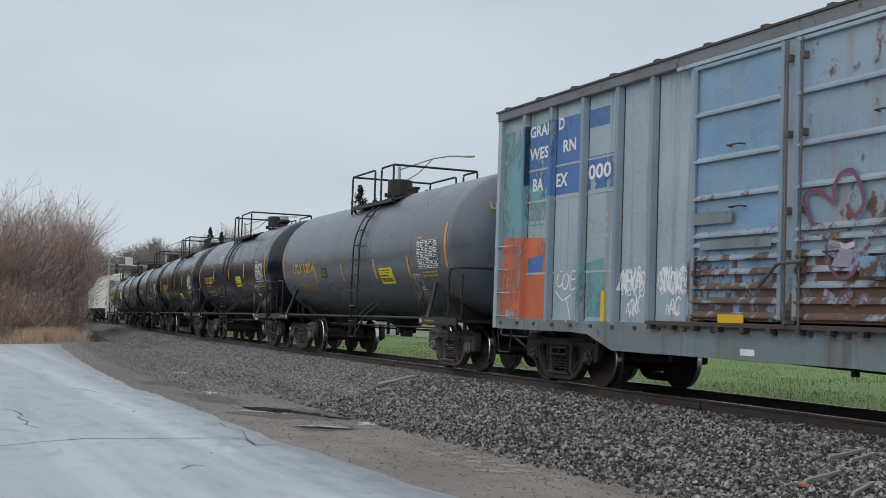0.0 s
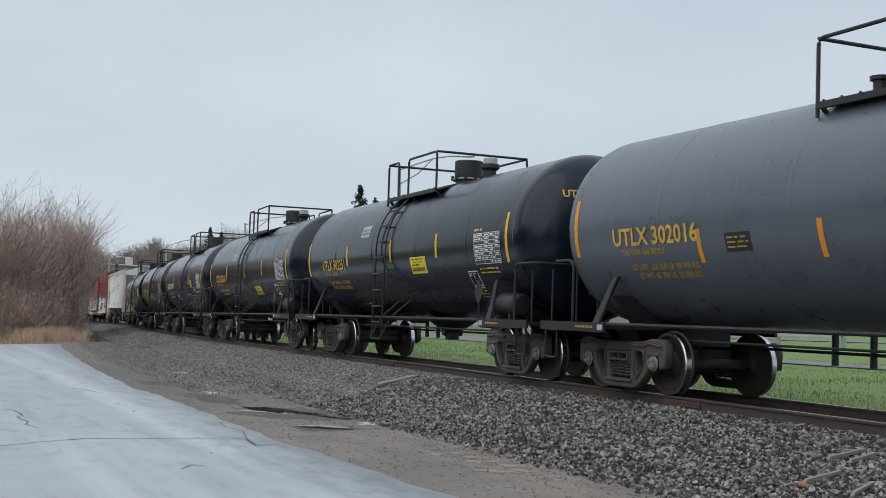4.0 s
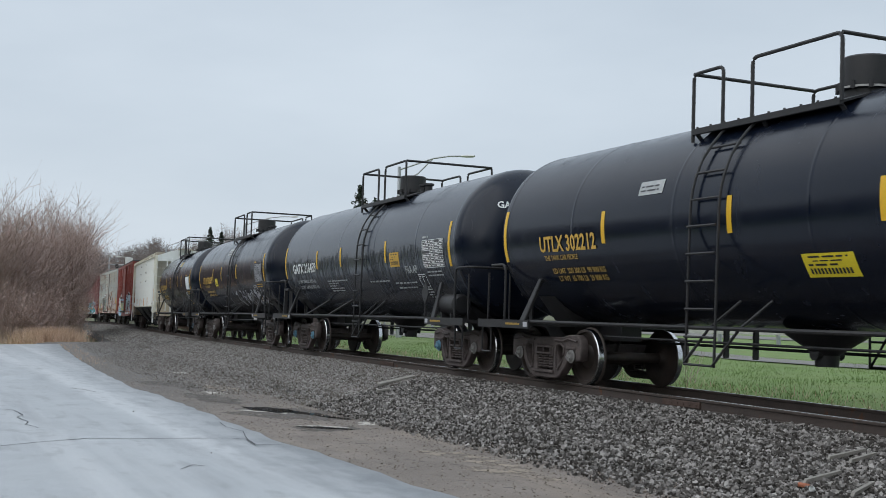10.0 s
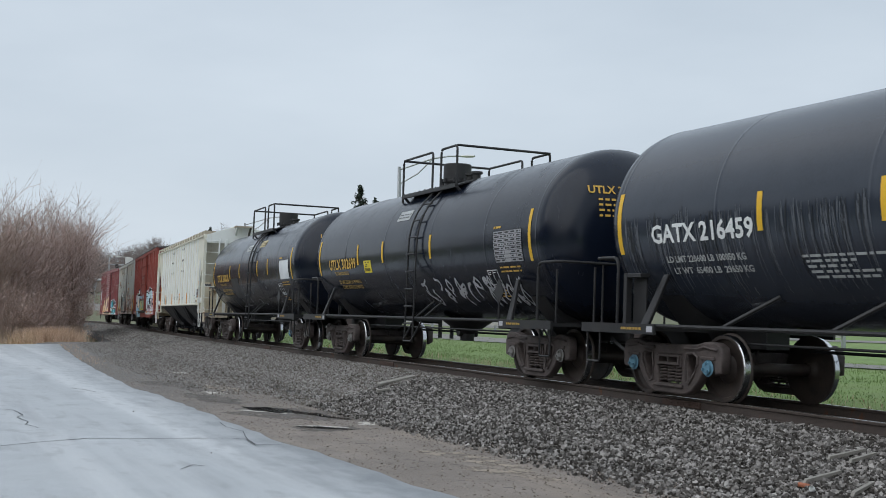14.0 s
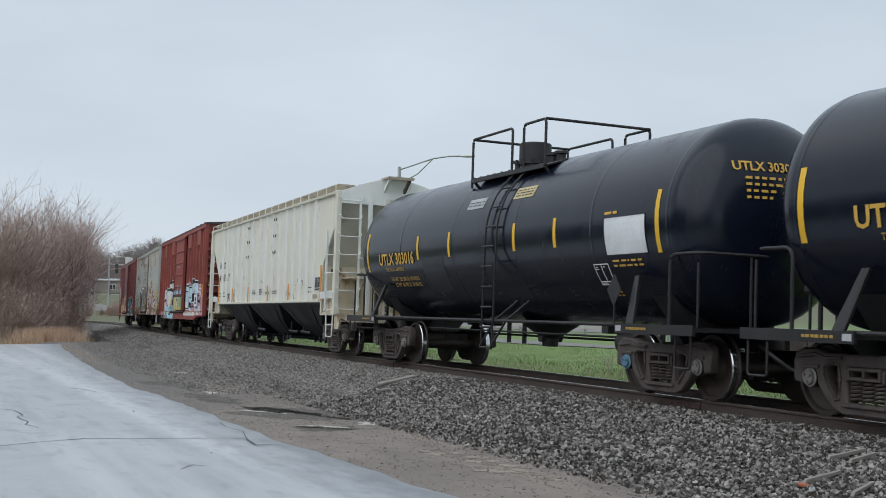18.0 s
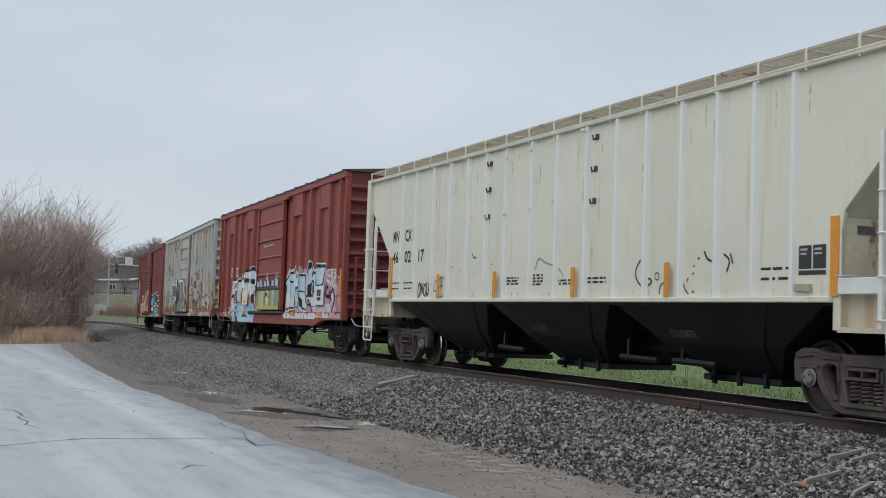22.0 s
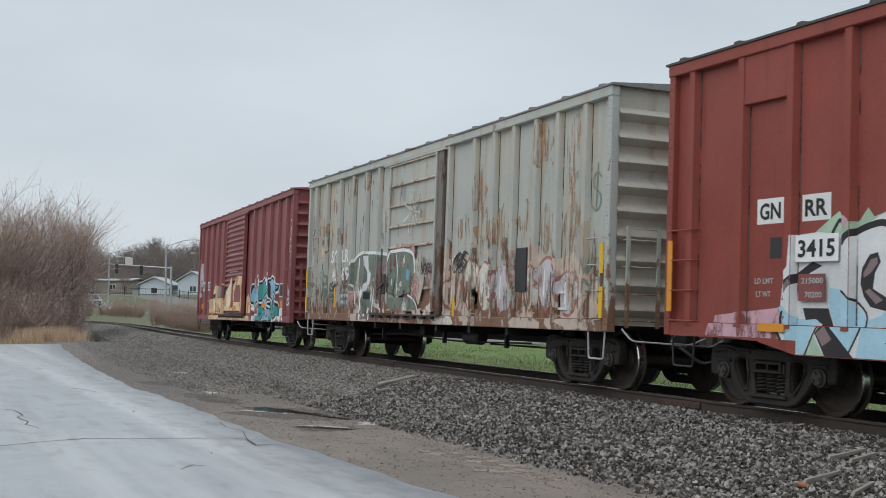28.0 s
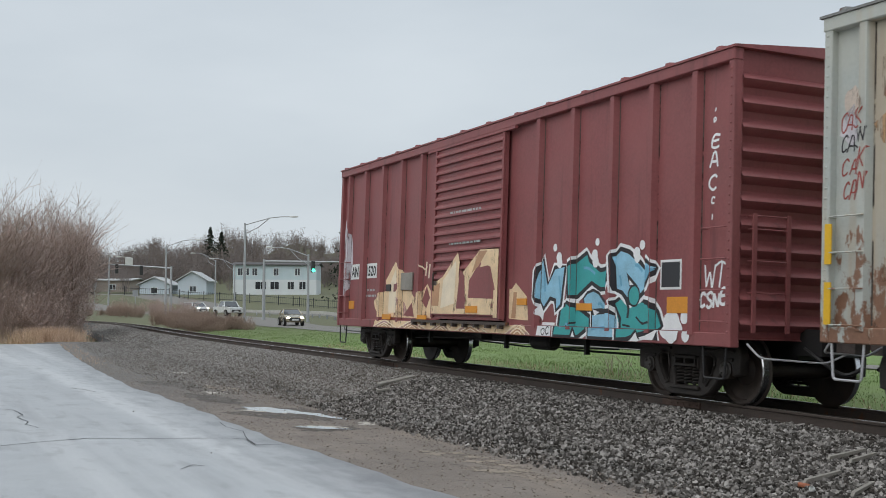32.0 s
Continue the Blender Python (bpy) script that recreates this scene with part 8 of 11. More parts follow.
haze = [("g_pink", [(1.72, 0.95), (1.70, 2.0), (2.1, 2.3), (2.6, 2.2), (3.3, 2.2), (3.6, 2.35), (4.2, 2.2), (5.2, 2.25), (5.9, 2.3), (6.2, 2.1), (6.6, 2.15), (7.1, 1.9), (7.55, 1.7), (7.6, 0.92)])]
haze += [(rr.choice(("g_wash", "g_rose", "g_pink")), blob(rr.uniform(1.9, 7.3), rr.uniform(1.2, 2.2), rr.uniform(0.06, 0.22), rr.uniform(0.06, 0.2), rr, 14, 0.3)) for k in range(18)]
haze += outlined([(1.78, 2.15), (1.86, 1.98), (2.1, 2.08), (2.3, 2.16), (2.16, 2.40), (2.46, 2.15), (2.73, 2.18), (2.79, 2.32), (3.0, 2.04), (3.28, 2.21), (3.31, 1.79), (2.94, 1.75), (2.83, 1.21), (1.96, 1.15), (1.84, 1.77)], "g_ice", "g_ink", "g_chalk", 0.04)
haze += [("g_chalk", [(1.95, 1.18), (1.92, 1.6), (2.5, 1.5), (2.8, 1.45), (2.82, 1.22)]), ("g_ink", [(2.38, 1.80), (2.53, 1.62), (2.44, 1.40), (2.30, 1.48), (2.28, 1.68)], 0.03, 1), ("g_ink", [(2.40, 1.82), (2.58, 1.78), (2.5, 1.9)]), ("g_ink", [(2.62, 1.95), (2.72, 1.92)], 0.03), ("g_ink", [(1.80, 1.85), (1.95, 1.75), (1.88, 1.6)], 0.05)]
haze += outlined([(2.94, 1.74), (3.28, 1.74), (3.22, 1.21), (2.9, 1.21)], "g_chalk", "g_ink", None, 0.025) + [("g_ink", [(3.06, 1.73), (3.0, 1.21)], 0.016), ("g_ink", [(3.18, 1.73), (3.12, 1.21)], 0.016)]
haze += outlined([(3.60, 2.09), (3.95, 2.09), (4.0, 1.54), (4.22, 1.13), (3.74, 1.18), (3.54, 1.71)], "g_ice", "g_ink", "g_chalk", 0.045) + [("g_ink", [(3.3, 1.42), (3.45, 1.71), (3.65, 1.18), (3.36, 1.2)]), ("g_ink", [(3.58, 1.66), (3.95, 1.62)], 0.018)]
haze += outlined([(4.11, 1.73), (4.41, 2.0), (4.58, 2.38), (4.75, 2.14), (4.9, 2.10), (5.15, 2.22), (5.17, 1.68), (5.11, 1.53), (5.01, 1.23), (4.68, 1.26), (4.59, 1.53), (4.21, 1.42)], "g_ice", "g_ink", "g_chalk", 0.05)
haze += [("g_chalk", [(4.62, 1.25), (4.6, 1.5), (5.05, 1.45), (5.0, 1.22)]), ("g_ink", [(4.55, 1.72), (4.66, 1.92), (4.82, 1.88), (4.84, 1.62), (4.72, 1.5), (4.58, 1.56)], 0.04, 1), ("g_plum", [(4.62, 1.7), (4.7, 1.82), (4.78, 1.66), (4.7, 1.56)]), ("g_ink", blob(4.66, 2.08, 0.05, 0.07, rr, 10, 0.1)), ("g_ink", [(4.55, 1.3), (4.9, 0.95)], 0.03)]
haze += outlined([(5.30, 2.29), (5.90, 2.27), (5.72, 1.83), (5.59, 1.76), (5.28, 1.75)], "g_ice", "g_ink", "g_chalk", 0.06)
haze += [("g_ice", [(5.12, 1.0), (5.15, 1.75), (5.4, 1.75), (5.4, 1.0)]), ("g_chalk", [(5.2, 0.95), (5.2, 1.2), (6.4, 1.3), (6.54, 0.92)]), ("g_ink", [(5.93, 1.76), (6.33, 1.74), (6.29, 1.55), (6.58, 1.36)], 0.04), ("g_ink", [(6.40, 1.45), (6.51, 1.58), (6.66, 1.65), (6.82, 1.41), (6.65, 1.17), (6.55, 1.0)], 0.045), ("g_ice", [(6.52, 1.5), (6.65, 1.58), (6.72, 1.42), (6.6, 1.3)]),
         ("g_ink", [(5.1, 1.2), (5.0, 0.95), (5.25, 0.95)], 0.03)]
haze += [("g_chalk", [(1.95, 0.89), (1.95, 1.05), (5.3, 1.05), (5.3, 0.89)])] + [("g_ink", [(x, 0.89), (x + 0.06, 1.06)], 0.018) for x in (2.3, 2.75, 3.2, 3.9, 4.2, 4.55)]
for w_, z, k_ in (("ceec", 1.98, 40), ("nnos", 1.74, 43)):
    haze += strokes(w_, 6.32, z, 0.16, 0.2, "g_chalk", 0.020, (0.17, 0.0), 0.1, k_)
haze += strokes("sice", 7.3, 2.6, 0.14, 0.12, "g_rose", 0.010, (0.0, 0.18), 0.0, 41)
mural("graffiti", car, lv, haze, "pale blue graffiti letters on a pink cloud, outlined in black")
bm = bmesh.new()
box(bm, 5.33, 6.12, SHEET - 0.10, SHEET - 0.085, 1.26, 1.76)
part("notice_board", bm, M["g_chalk"], car, "white painted notice board")
foot = []
for k, (x0, x1, c) in enumerate(((-1.3, -1.0, "g_grey"), (-1.0, -0.65, "g_yellow"), (-0.65, -0.3, "g_mint"), (-0.3, -0.05, "g_green"), (-0.05, 0.3, "g_cream"), (0.3, 0.7, "g_green"), (0.7, 1.0, "g_mint"), (1.0, 1.4, "g_grey"), (1.4, 1.65, "g_green"))):
    foot += [(c, [(x0, 1.16), (x0 + 0.05, 1.72), (x1 + 0.05, 1.72), (x1, 1.16)]), ("g_green", [(x0 + 0.05, 1.2), (x0 + 0.12, 1.7)], 0.02)]
foot += [("g_yellow", [(-1.3, 1.14), (-1.3, 1.24), (1.6, 1.24), (1.6, 1.14)]), ("g_ink", [(-1.3, 1.74), (1.6, 1.74)], 0.03), ("g_ink", [(-0.1, 1.5), (0.1, 1.62), (0.25, 1.5)], 0.05)]
foot += [("g_azure", [(x, 1.84), (x + 0.04, 2.02 + 0.06 * (i % 2)), (x + 0.3, 1.98), (x + 0.34, 1.84)]) for i, x in enumerate((-1.2, -0.8, -0.3, 0.1, 0.7, 1.15))]
foot += strokes("o", 0.05, 2.05, 0.16, 0.18, "g_chalk", 0.016, (0.2, 0), 0, 43) + strokes("es", 1.2, 2.0, 0.14, 0.18, "g_chalk", 0.014, (0.18, 0.0), 0, 44) + strokes("se", 1.22, 1.84, 0.13, 0.14, "g_chalk", 0.012, (0.18, 0.0), 0, 45)
mural("graffiti", car, lv, foot, "olive and yellow graffiti on the door's foot")
for x in (-7.73, 7.73):
    rivets(car, x, 1.0, 4.35, M["red"])
flat_text(car, "GN", -5.96, SHEET, 2.34, 0.19, "ink", width=0.38, plate="white")
flat_text(car, "RR", -5.16, SHEET, 2.335, 0.19, "ink", width=0.37, plate="white")
flat_text(car, "3415", -5.21, SHEET - 0.05, 1.86, 0.19, "ink", width=0.60, plate="g_white")
for body, x, z, w in (("LD LMT", -6.03, 1.56, 0.34), ("LT WT", -6.0, 1.40, 0.27), ("215000", -5.15, 1.55, 0.36), ("70200", -5.09, 1.39, 0.28)):
    flat_text(car, body, x, SHEET - (0.052 if x > -5.4 else 0.004), z, 0.065, "offwhite", width=w)
bm = bmesh.new()
box(bm, -5.76, -5.56, SHEET - 0.005, SHEET - 0.001, 1.86, 2.11)
part("stencil_panel", bm, M["darkpanel"], car, "small dark stencil panel")
bm = bmesh.new()
box(bm, -5.20, -4.77, SHEET - 0.050, SHEET - 0.040, 1.35, 1.66)
part("stencil_panel", bm, M["maroon"], car, "dark red panel under stencilled figures")
print_bars(car, -0.5, 0.7, POST - 0.057, 3.05, 0.06, "offwhite", 63)
reflectors(car, (-7.66, 7.62), 1.2, 2.15, 0.10, "orange", -1.54)
reflectors(car, (-5.61, -3.3, 3.05, 5.75), 0.98, 1.08, 0.46, "orange", POST + 0.005)
bm = bmesh.new()
for x0, x1, z0, z1 in ((5.52, 5.67, 1.49, 1.66), (5.70, 5.86, 1.49, 1.66), (5.52, 5.86, 1.38, 1.46)):
    box(bm, x0, x1, SHEET - 0.106, SHEET - 0.100, z0, z1)
part("stencil_panel", bm, M["darkpanel"], car, "three dark stencil fields")

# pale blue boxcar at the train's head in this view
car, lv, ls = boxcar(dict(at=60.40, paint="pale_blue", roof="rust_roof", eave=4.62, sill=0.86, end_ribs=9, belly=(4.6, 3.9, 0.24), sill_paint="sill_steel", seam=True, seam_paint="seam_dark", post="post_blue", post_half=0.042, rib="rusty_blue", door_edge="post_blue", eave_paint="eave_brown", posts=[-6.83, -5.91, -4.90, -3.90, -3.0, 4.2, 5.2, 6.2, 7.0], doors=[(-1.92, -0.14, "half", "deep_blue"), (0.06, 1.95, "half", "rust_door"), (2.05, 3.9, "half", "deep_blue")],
                          label="pale blue steel boxcar with rusted double doors"))
bm = bmesh.new()
COATS[0] = 0
for x0, x1, z0, z1 in ((-6.85, -5.0, 3.06, 4.5), (-4.82, -4.22, 4.02, 4.36), (-4.82, -4.0, 3.06, 3.57)):
    sprayed(bm, [(x0, z0), (x1, z0), (x1, z1), (x0, z1)], lv, 0.2, 0)
part("blue_panel", bm, M["panel_blue"], car, "royal blue painted panel")
bm = bmesh.new()
COATS[0] = 0
sprayed(bm, [(-7.7, 2.2), (-6.8, 2.4), (-6.6, 4.3), (-7.7, 4.3)], lv, 0.2, 0)
sprayed(bm, [(-6.8, 2.6), (-6.2, 2.6), (-6.0, 3.2), (-6.8, 3.3)], lv, 0.6, 0)
sprayed(bm, [(-5.0, 1.1), (-4.2, 1.1), (-4.3, 2.0), (-4.9, 1.9)], lv, 0.2, 0)
part("teal_paint", bm, M["panel_teal"], car, "faded teal paint")
bm = bmesh.new()
COATS[0] = 0
sprayed(bm, [(-7.72, 1.05), (-6.05, 1.05), (-6.1, 2.38), (-7.6, 2.45)], lv, 1, 0)
part("graffiti_block", bm, M["g_orange"], car, "orange graffiti block")
bm = bmesh.new()
COATS[0] = 0
sprayed(bm, [(-6.7, 1.75), (-6.2, 1.8), (-6.15, 2.1), (-6.7, 2.05)], lv, 2, 0)
part("graffiti_block", bm, M["panel_blue"], car, "blue patch in the graffiti")
flat_text(car, "GRAN", -6.74, SHEET - 0.006, 4.10, 0.19, "white", width=0.80)
flat_text(car, "D", -5.76, SHEET - 0.006, 4.12, 0.19, "white")
flat_text(car, "WES", -6.74, SHEET - 0.006, 3.72, 0.19, "white", width=0.66)
flat_text(car, "RN", -5.60, SHEET - 0.006, 3.74, 0.19, "white", width=0.40)
flat_text(car, "BA", -6.6, SHEET - 0.006, 3.18, 0.21, "white")
flat_text(car, "EX", -5.8, SHEET - 0.006, 3.19, 0.21, "white")
flat_text(car, "000", -4.80, SHEET - 0.006, 3.22, 0.22, "white", width=0.66)
for i, (x0, x1, z, h) in enumerate(((-6.78, -5.95, 3.52, 0.03), (-5.85, -4.95, 3.52, 0.03), (-4.85, -4.0, 3.52, 0.03), (-6.78, -5.95, 2.99, 0.03), (-5.85, -4.95, 2.99, 0.03), (-4.85, -4.0, 2.99, 0.03), (-6.78, -5.95, 1.78, 0.035), (-5.85, -4.95, 1.78, 0.03), (-4.85, -4.0, 1.78, 0.03))):
    bm = bmesh.new()
    box(bm, x0, x1, SHEET - 0.006, SHEET - 0.003, z, z + h)
    part("white_line", bm, M["offwhite"], car)
bm = bmesh.new()
box(bm, -5.42, -5.38, SHEET - 0.006, SHEET - 0.003, 1.8, 2.9)
part("white_line", bm, M["offwhite"], car)
for i in range(3):
    print_bars(car, -6.7, -6.1, SHEET, 2.62 - 0.16 * i, 0.06, "offwhite", 70 + i)
    print_bars(car, -4.75, -4.2, SHEET, 2.62 - 0.16 * i, 0.06, "offwhite", 75 + i)
for w1, w2, x, k_ in (("nekas", "ok", -3.80, 81), ("snokes", "ac", -2.82, 82)):
    r_ = random.Random(k_)
    tag = strokes(w1, x, 1.50, 0.11, 0.30, "g_white", 0.012, (0.12, 0.0), 0.25, k_) + strokes(w1, x + 0.03, 1.44, 0.12, 0.34, "g_white", 0.009, (0.115, 0.0), 0.1, k_ + 20) + strokes(w2, x + 0.22, 1.16, 0.14, 0.22, "g_white", 0.013, (0.15, 0), 0.15, k_ + 40)
    tag.append(("g_white", [(x - 0.04 + 0.045 * i, 1.62 + (0.20 if i % 2 else -0.16) * r_.uniform(0.4, 1.1)) for i in range(16)], 0.009))
    tag.append(("g_white", [(x + 0.16 + 0.045 * i, 1.24 + (0.10 if i % 2 else -0.12) * r_.uniform(0.4, 1.1)) for i in range(8)], 0.009))
    mural("pen_tag", car, lv, tag, "dense white spray tag in quick letters")
mural("pen_tag", car, lv, strokes("coe", -5.72, 1.55, 0.2, 0.28, "g_white", 0.012, (0.2, 0), 0.2, 83) + [("g_white", [(-5.72, 1.5), (-5.5, 1.36), (-5.25, 1.45)], 0.012), ("g_white", [(-5.4, 1.4), (-5.3, 1.2), (-5.25, 1.02)], 0.012)], "thin white spray tag")
mural("pen_tag", car, lv, strokes("n", -6.68, 1.35, 0.42, 0.3, "g_grey", 0.05, (0.2, 0), 0.1, 84), "dark green letter over the orange paint")
tag = [("g_plum", [(0.40, 2.2), (0.25, 2.53), (0.47, 2.6), (0.72, 2.46), (0.74, 2.62), (0.86, 2.76), (1.05, 2.74), (1.19, 2.42), (1.05, 2.27), (0.94, 2.41)], 0.028), ("g_plum", [(0.62, 1.98), (0.70, 1.72), (0.86, 1.60), (1.05, 1.66), (1.16, 1.86), (1.30, 1.96)], 0.022), ("g_violet", blob(0.95, 1.80, 0.26, 0.13, random.Random(5), 16, 0.5)), ("g_violet", [(0.60, 1.46), (0.85, 1.36), (1.10, 1.44), (1.30, 1.36)], 0.04), ("g_wash", [(0.66, 2.02), (0.95, 1.95), (1.25, 2.04)], 0.03), ("g_plum", [(0.80, 1.30), (0.92, 1.46), (1.06, 1.30), (1.18, 1.42)], 0.014)]
mural("pen_tag", car, lv, tag, "purple spray tag on the rusted door")
for x0, x1, z in ((-1.15, -0.9, 3.30), (-1.1, -0.85, 2.52), (1.35, 1.6, 3.38), (-1.75, -1.55, 1.86), (-0.75, -0.55, 1.86), (0.6, 0.8, 1.9)):
    grab(car, (x0, POST - 0.02, z), (x1, POST - 0.02, z), (0, -0.09, 0), M["rail"], "door_handle")
bm = bmesh.new()
box(bm, 1.22, 1.58, POST - 0.16, POST - 0.13, 1.60, 1.82, 0.006)
part("card_holder", bm, M["deep_blue"], car, "small blue card holder")
bm = bmesh.new()
box(bm, -0.95, -0.68, -1.520, -1.516, 0.68, 0.76)
part("sill_label", bm, M["g_white"], car, "torn white sticker on the sill")
bm = bmesh.new()  # lock bars down the middle of the doors
for x in (-0.03, 0.22):
    pipe(bm, [(x, POST - 0.10, 1.05), (x, POST - 0.10, 4.4)], 0.014, 6)
    for z in (1.2, 1.9, 2.4, 3.3, 4.2):
        box(bm, x - 0.03, x + 0.03, POST - 0.11, POST - 0.02, z - 0.04, z + 0.04)
pipe(bm, [(-0.45, POST - 0.13, 1.52), (-0.1, POST - 0.15, 1.78), (0.3, POST - 0.13, 1.80)], 0.025, 6)
part("lock_bar", bm, M["rusty_lock"], car, "rusty vertical lock bars between the doors")
for x0, x1 in ((-0.14, 0.06), (1.95, 2.05), (-2.02, -1.92), (3.9, 4.0)):
    bm = bmesh.new()
    box(bm, x0 - 0.01, x1 + 0.01, POST - 0.03, POST + 0.03, 1.08, 4.46)
    part("door_post", bm, M["rusty_blue"], car, "rust-stained steel door post")
bm = bmesh.new()
COATS[0] = 0
for x, z, w, h in ((-1.45, 2.33, 0.8, 0.15), (-1.0, 2.0, 1.4, 0.12)):
    sprayed(bm, [(x - w / 2, z), (x + w / 2, z), (x + w / 2, z + h), (x - w / 2, z + h)], lv, 0.3, 0)
part("paint_patch", bm, M["sill_steel"], car, "darker repainted patch on the door")
bm = bmesh.new()
for x in np.arange(-7.5, 7.6, 0.6):
    box(bm, x - 0.035, x + 0.035, -1.535, -1.515, 0.94, 0.99)
tagged(part("sill_bolt", bm, M["rail"], car, "rusty plates along the sill"), kind="stuff")
reflectors(car, (-4.28,), 1.0, 1.5, 0.10, "yellow")
reflectors(car, (-1.05,), 1.07, 1.18, 0.5, "yellow", POST - 0.057)

# ---- cream covered hopper ----
hop = empty("hopper_car", "cream covered hopper car with rusty stains and black bays", "hopper car")
HS, HP = -1.47, -1.53
for sg in (-1, 1):
    bm = bmesh.new()
    prism(bm, [(-8.38, 3.55), (-7.02, 2.30), (-6.80, 1.36), (6.80, 1.36), (7.02, 2.36), (8.32, 3.62), (8.32, 4.08), (-8.38, 4.08)], *sorted((sg * -HS, sg * -(HS + 0.04))))
    part("side_sheet", bm, M["cream"], hop, "cream side sheet with faint rust stains")
bm = bmesh.new()
v = [(-0.058, HS), (-0.032, HP), (0.032, HP), (0.058, HS)]
a = [bm.verts.new((x, y, 1.38)) for x, y in v]
b = [bm.verts.new((x, y, 4.06)) for x, y in v]
for k in range(3):
    bm.faces.new((a[k], a[k + 1], b[k + 1], b[k]))
bm.faces.new(b[::-1])
hpm = mesh_of(bm, "side_post", [M["cream_post"]], False)
HPOSTS = [-6.27, -5.49, -4.58, -3.75, -2.93, -2.12, -1.33, -0.36, 0.51, 1.44, 2.31, 3.1, 3.95, 4.74, 5.48, 6.2]
for x in HPOSTS:
    for turn in (0, 180):
        part("side_post", hpm, None, hop).matrix_local = pose(x, 0, 0, 0, 0, turn)
for sg in (-1, 1):
    bm = bmesh.new()
    box(bm, -6.85, 6.85, *sorted((sg * 1.44, sg * 1.54)), 1.33, 1.40, 0.01)
    part("side_sill", bm, M["cream"], hop)
    bm = bmesh.new()
    box(bm, -8.40, 8.34, *sorted((sg * 1.44, sg * 1.55)), 4.05, 4.12, 0.01)
    part("eave_plate", bm, M["cream"], hop)
# roof with curved crown, hatch coaming and open running boards
bm = bmesh.new()
prof = [(-1.56 + 3.12 * k / 16, 4.10 + 0.40 * math.sin(math.pi * k / 16) ** 1.25) for k in range(16)] + [(1.56, 4.10)]
va = [bm.verts.new((-8.38, y, z)) for y, z in prof]
vb = [bm.verts.new((8.32, y, z)) for y, z in prof]
for k in range(16):
    bm.faces.new((va[k], vb[k], vb[k + 1], va[k + 1]))
for ring in (va, vb):
    bm.faces.new(ring)
part("roof", bm, M["cream"], hop, "curved cream roof", smooth=True)
bm = bmesh.new()
box(bm, -7.3, 7.3, -0.32, 0.32, 4.47, 4.55, 0.02)
part("hatch_cover", bm, M["cream"], hop, "long trough hatch cover")
for sg in (-1, 1):
    bm = bmesh.new()
    y0, y1 = sg * 1.10, sg * 1.50
    box(bm, -8.3, 8.3, *sorted((y0 - 0.015, y0 + 0.015)), 4.255, 4.29)
    box(bm, -8.3, 8.3, *sorted((y1 - 0.015, y1 + 0.015)), 4.255, 4.29)
    for x in np.arange(-8.25, 8.3, 0.11):
        box(bm, x - 0.008, x + 0.008, *sorted((y0, y1)), 4.255, 4.29)
    part("running_board", bm, M["board_grate"], hop, "grated roof walkway")
    for x in np.arange(-8.2, 8.3, 0.86):
        bm = bmesh.new()
        pipe(bm, rounded([(x, sg * 1.53, 4.02), (x, sg * 1.54, 4.275), (x, sg * 1.10, 4.275)], 0.04), 0.016, 6)
        part("walkway_bracket", bm, M["cream"], hop)
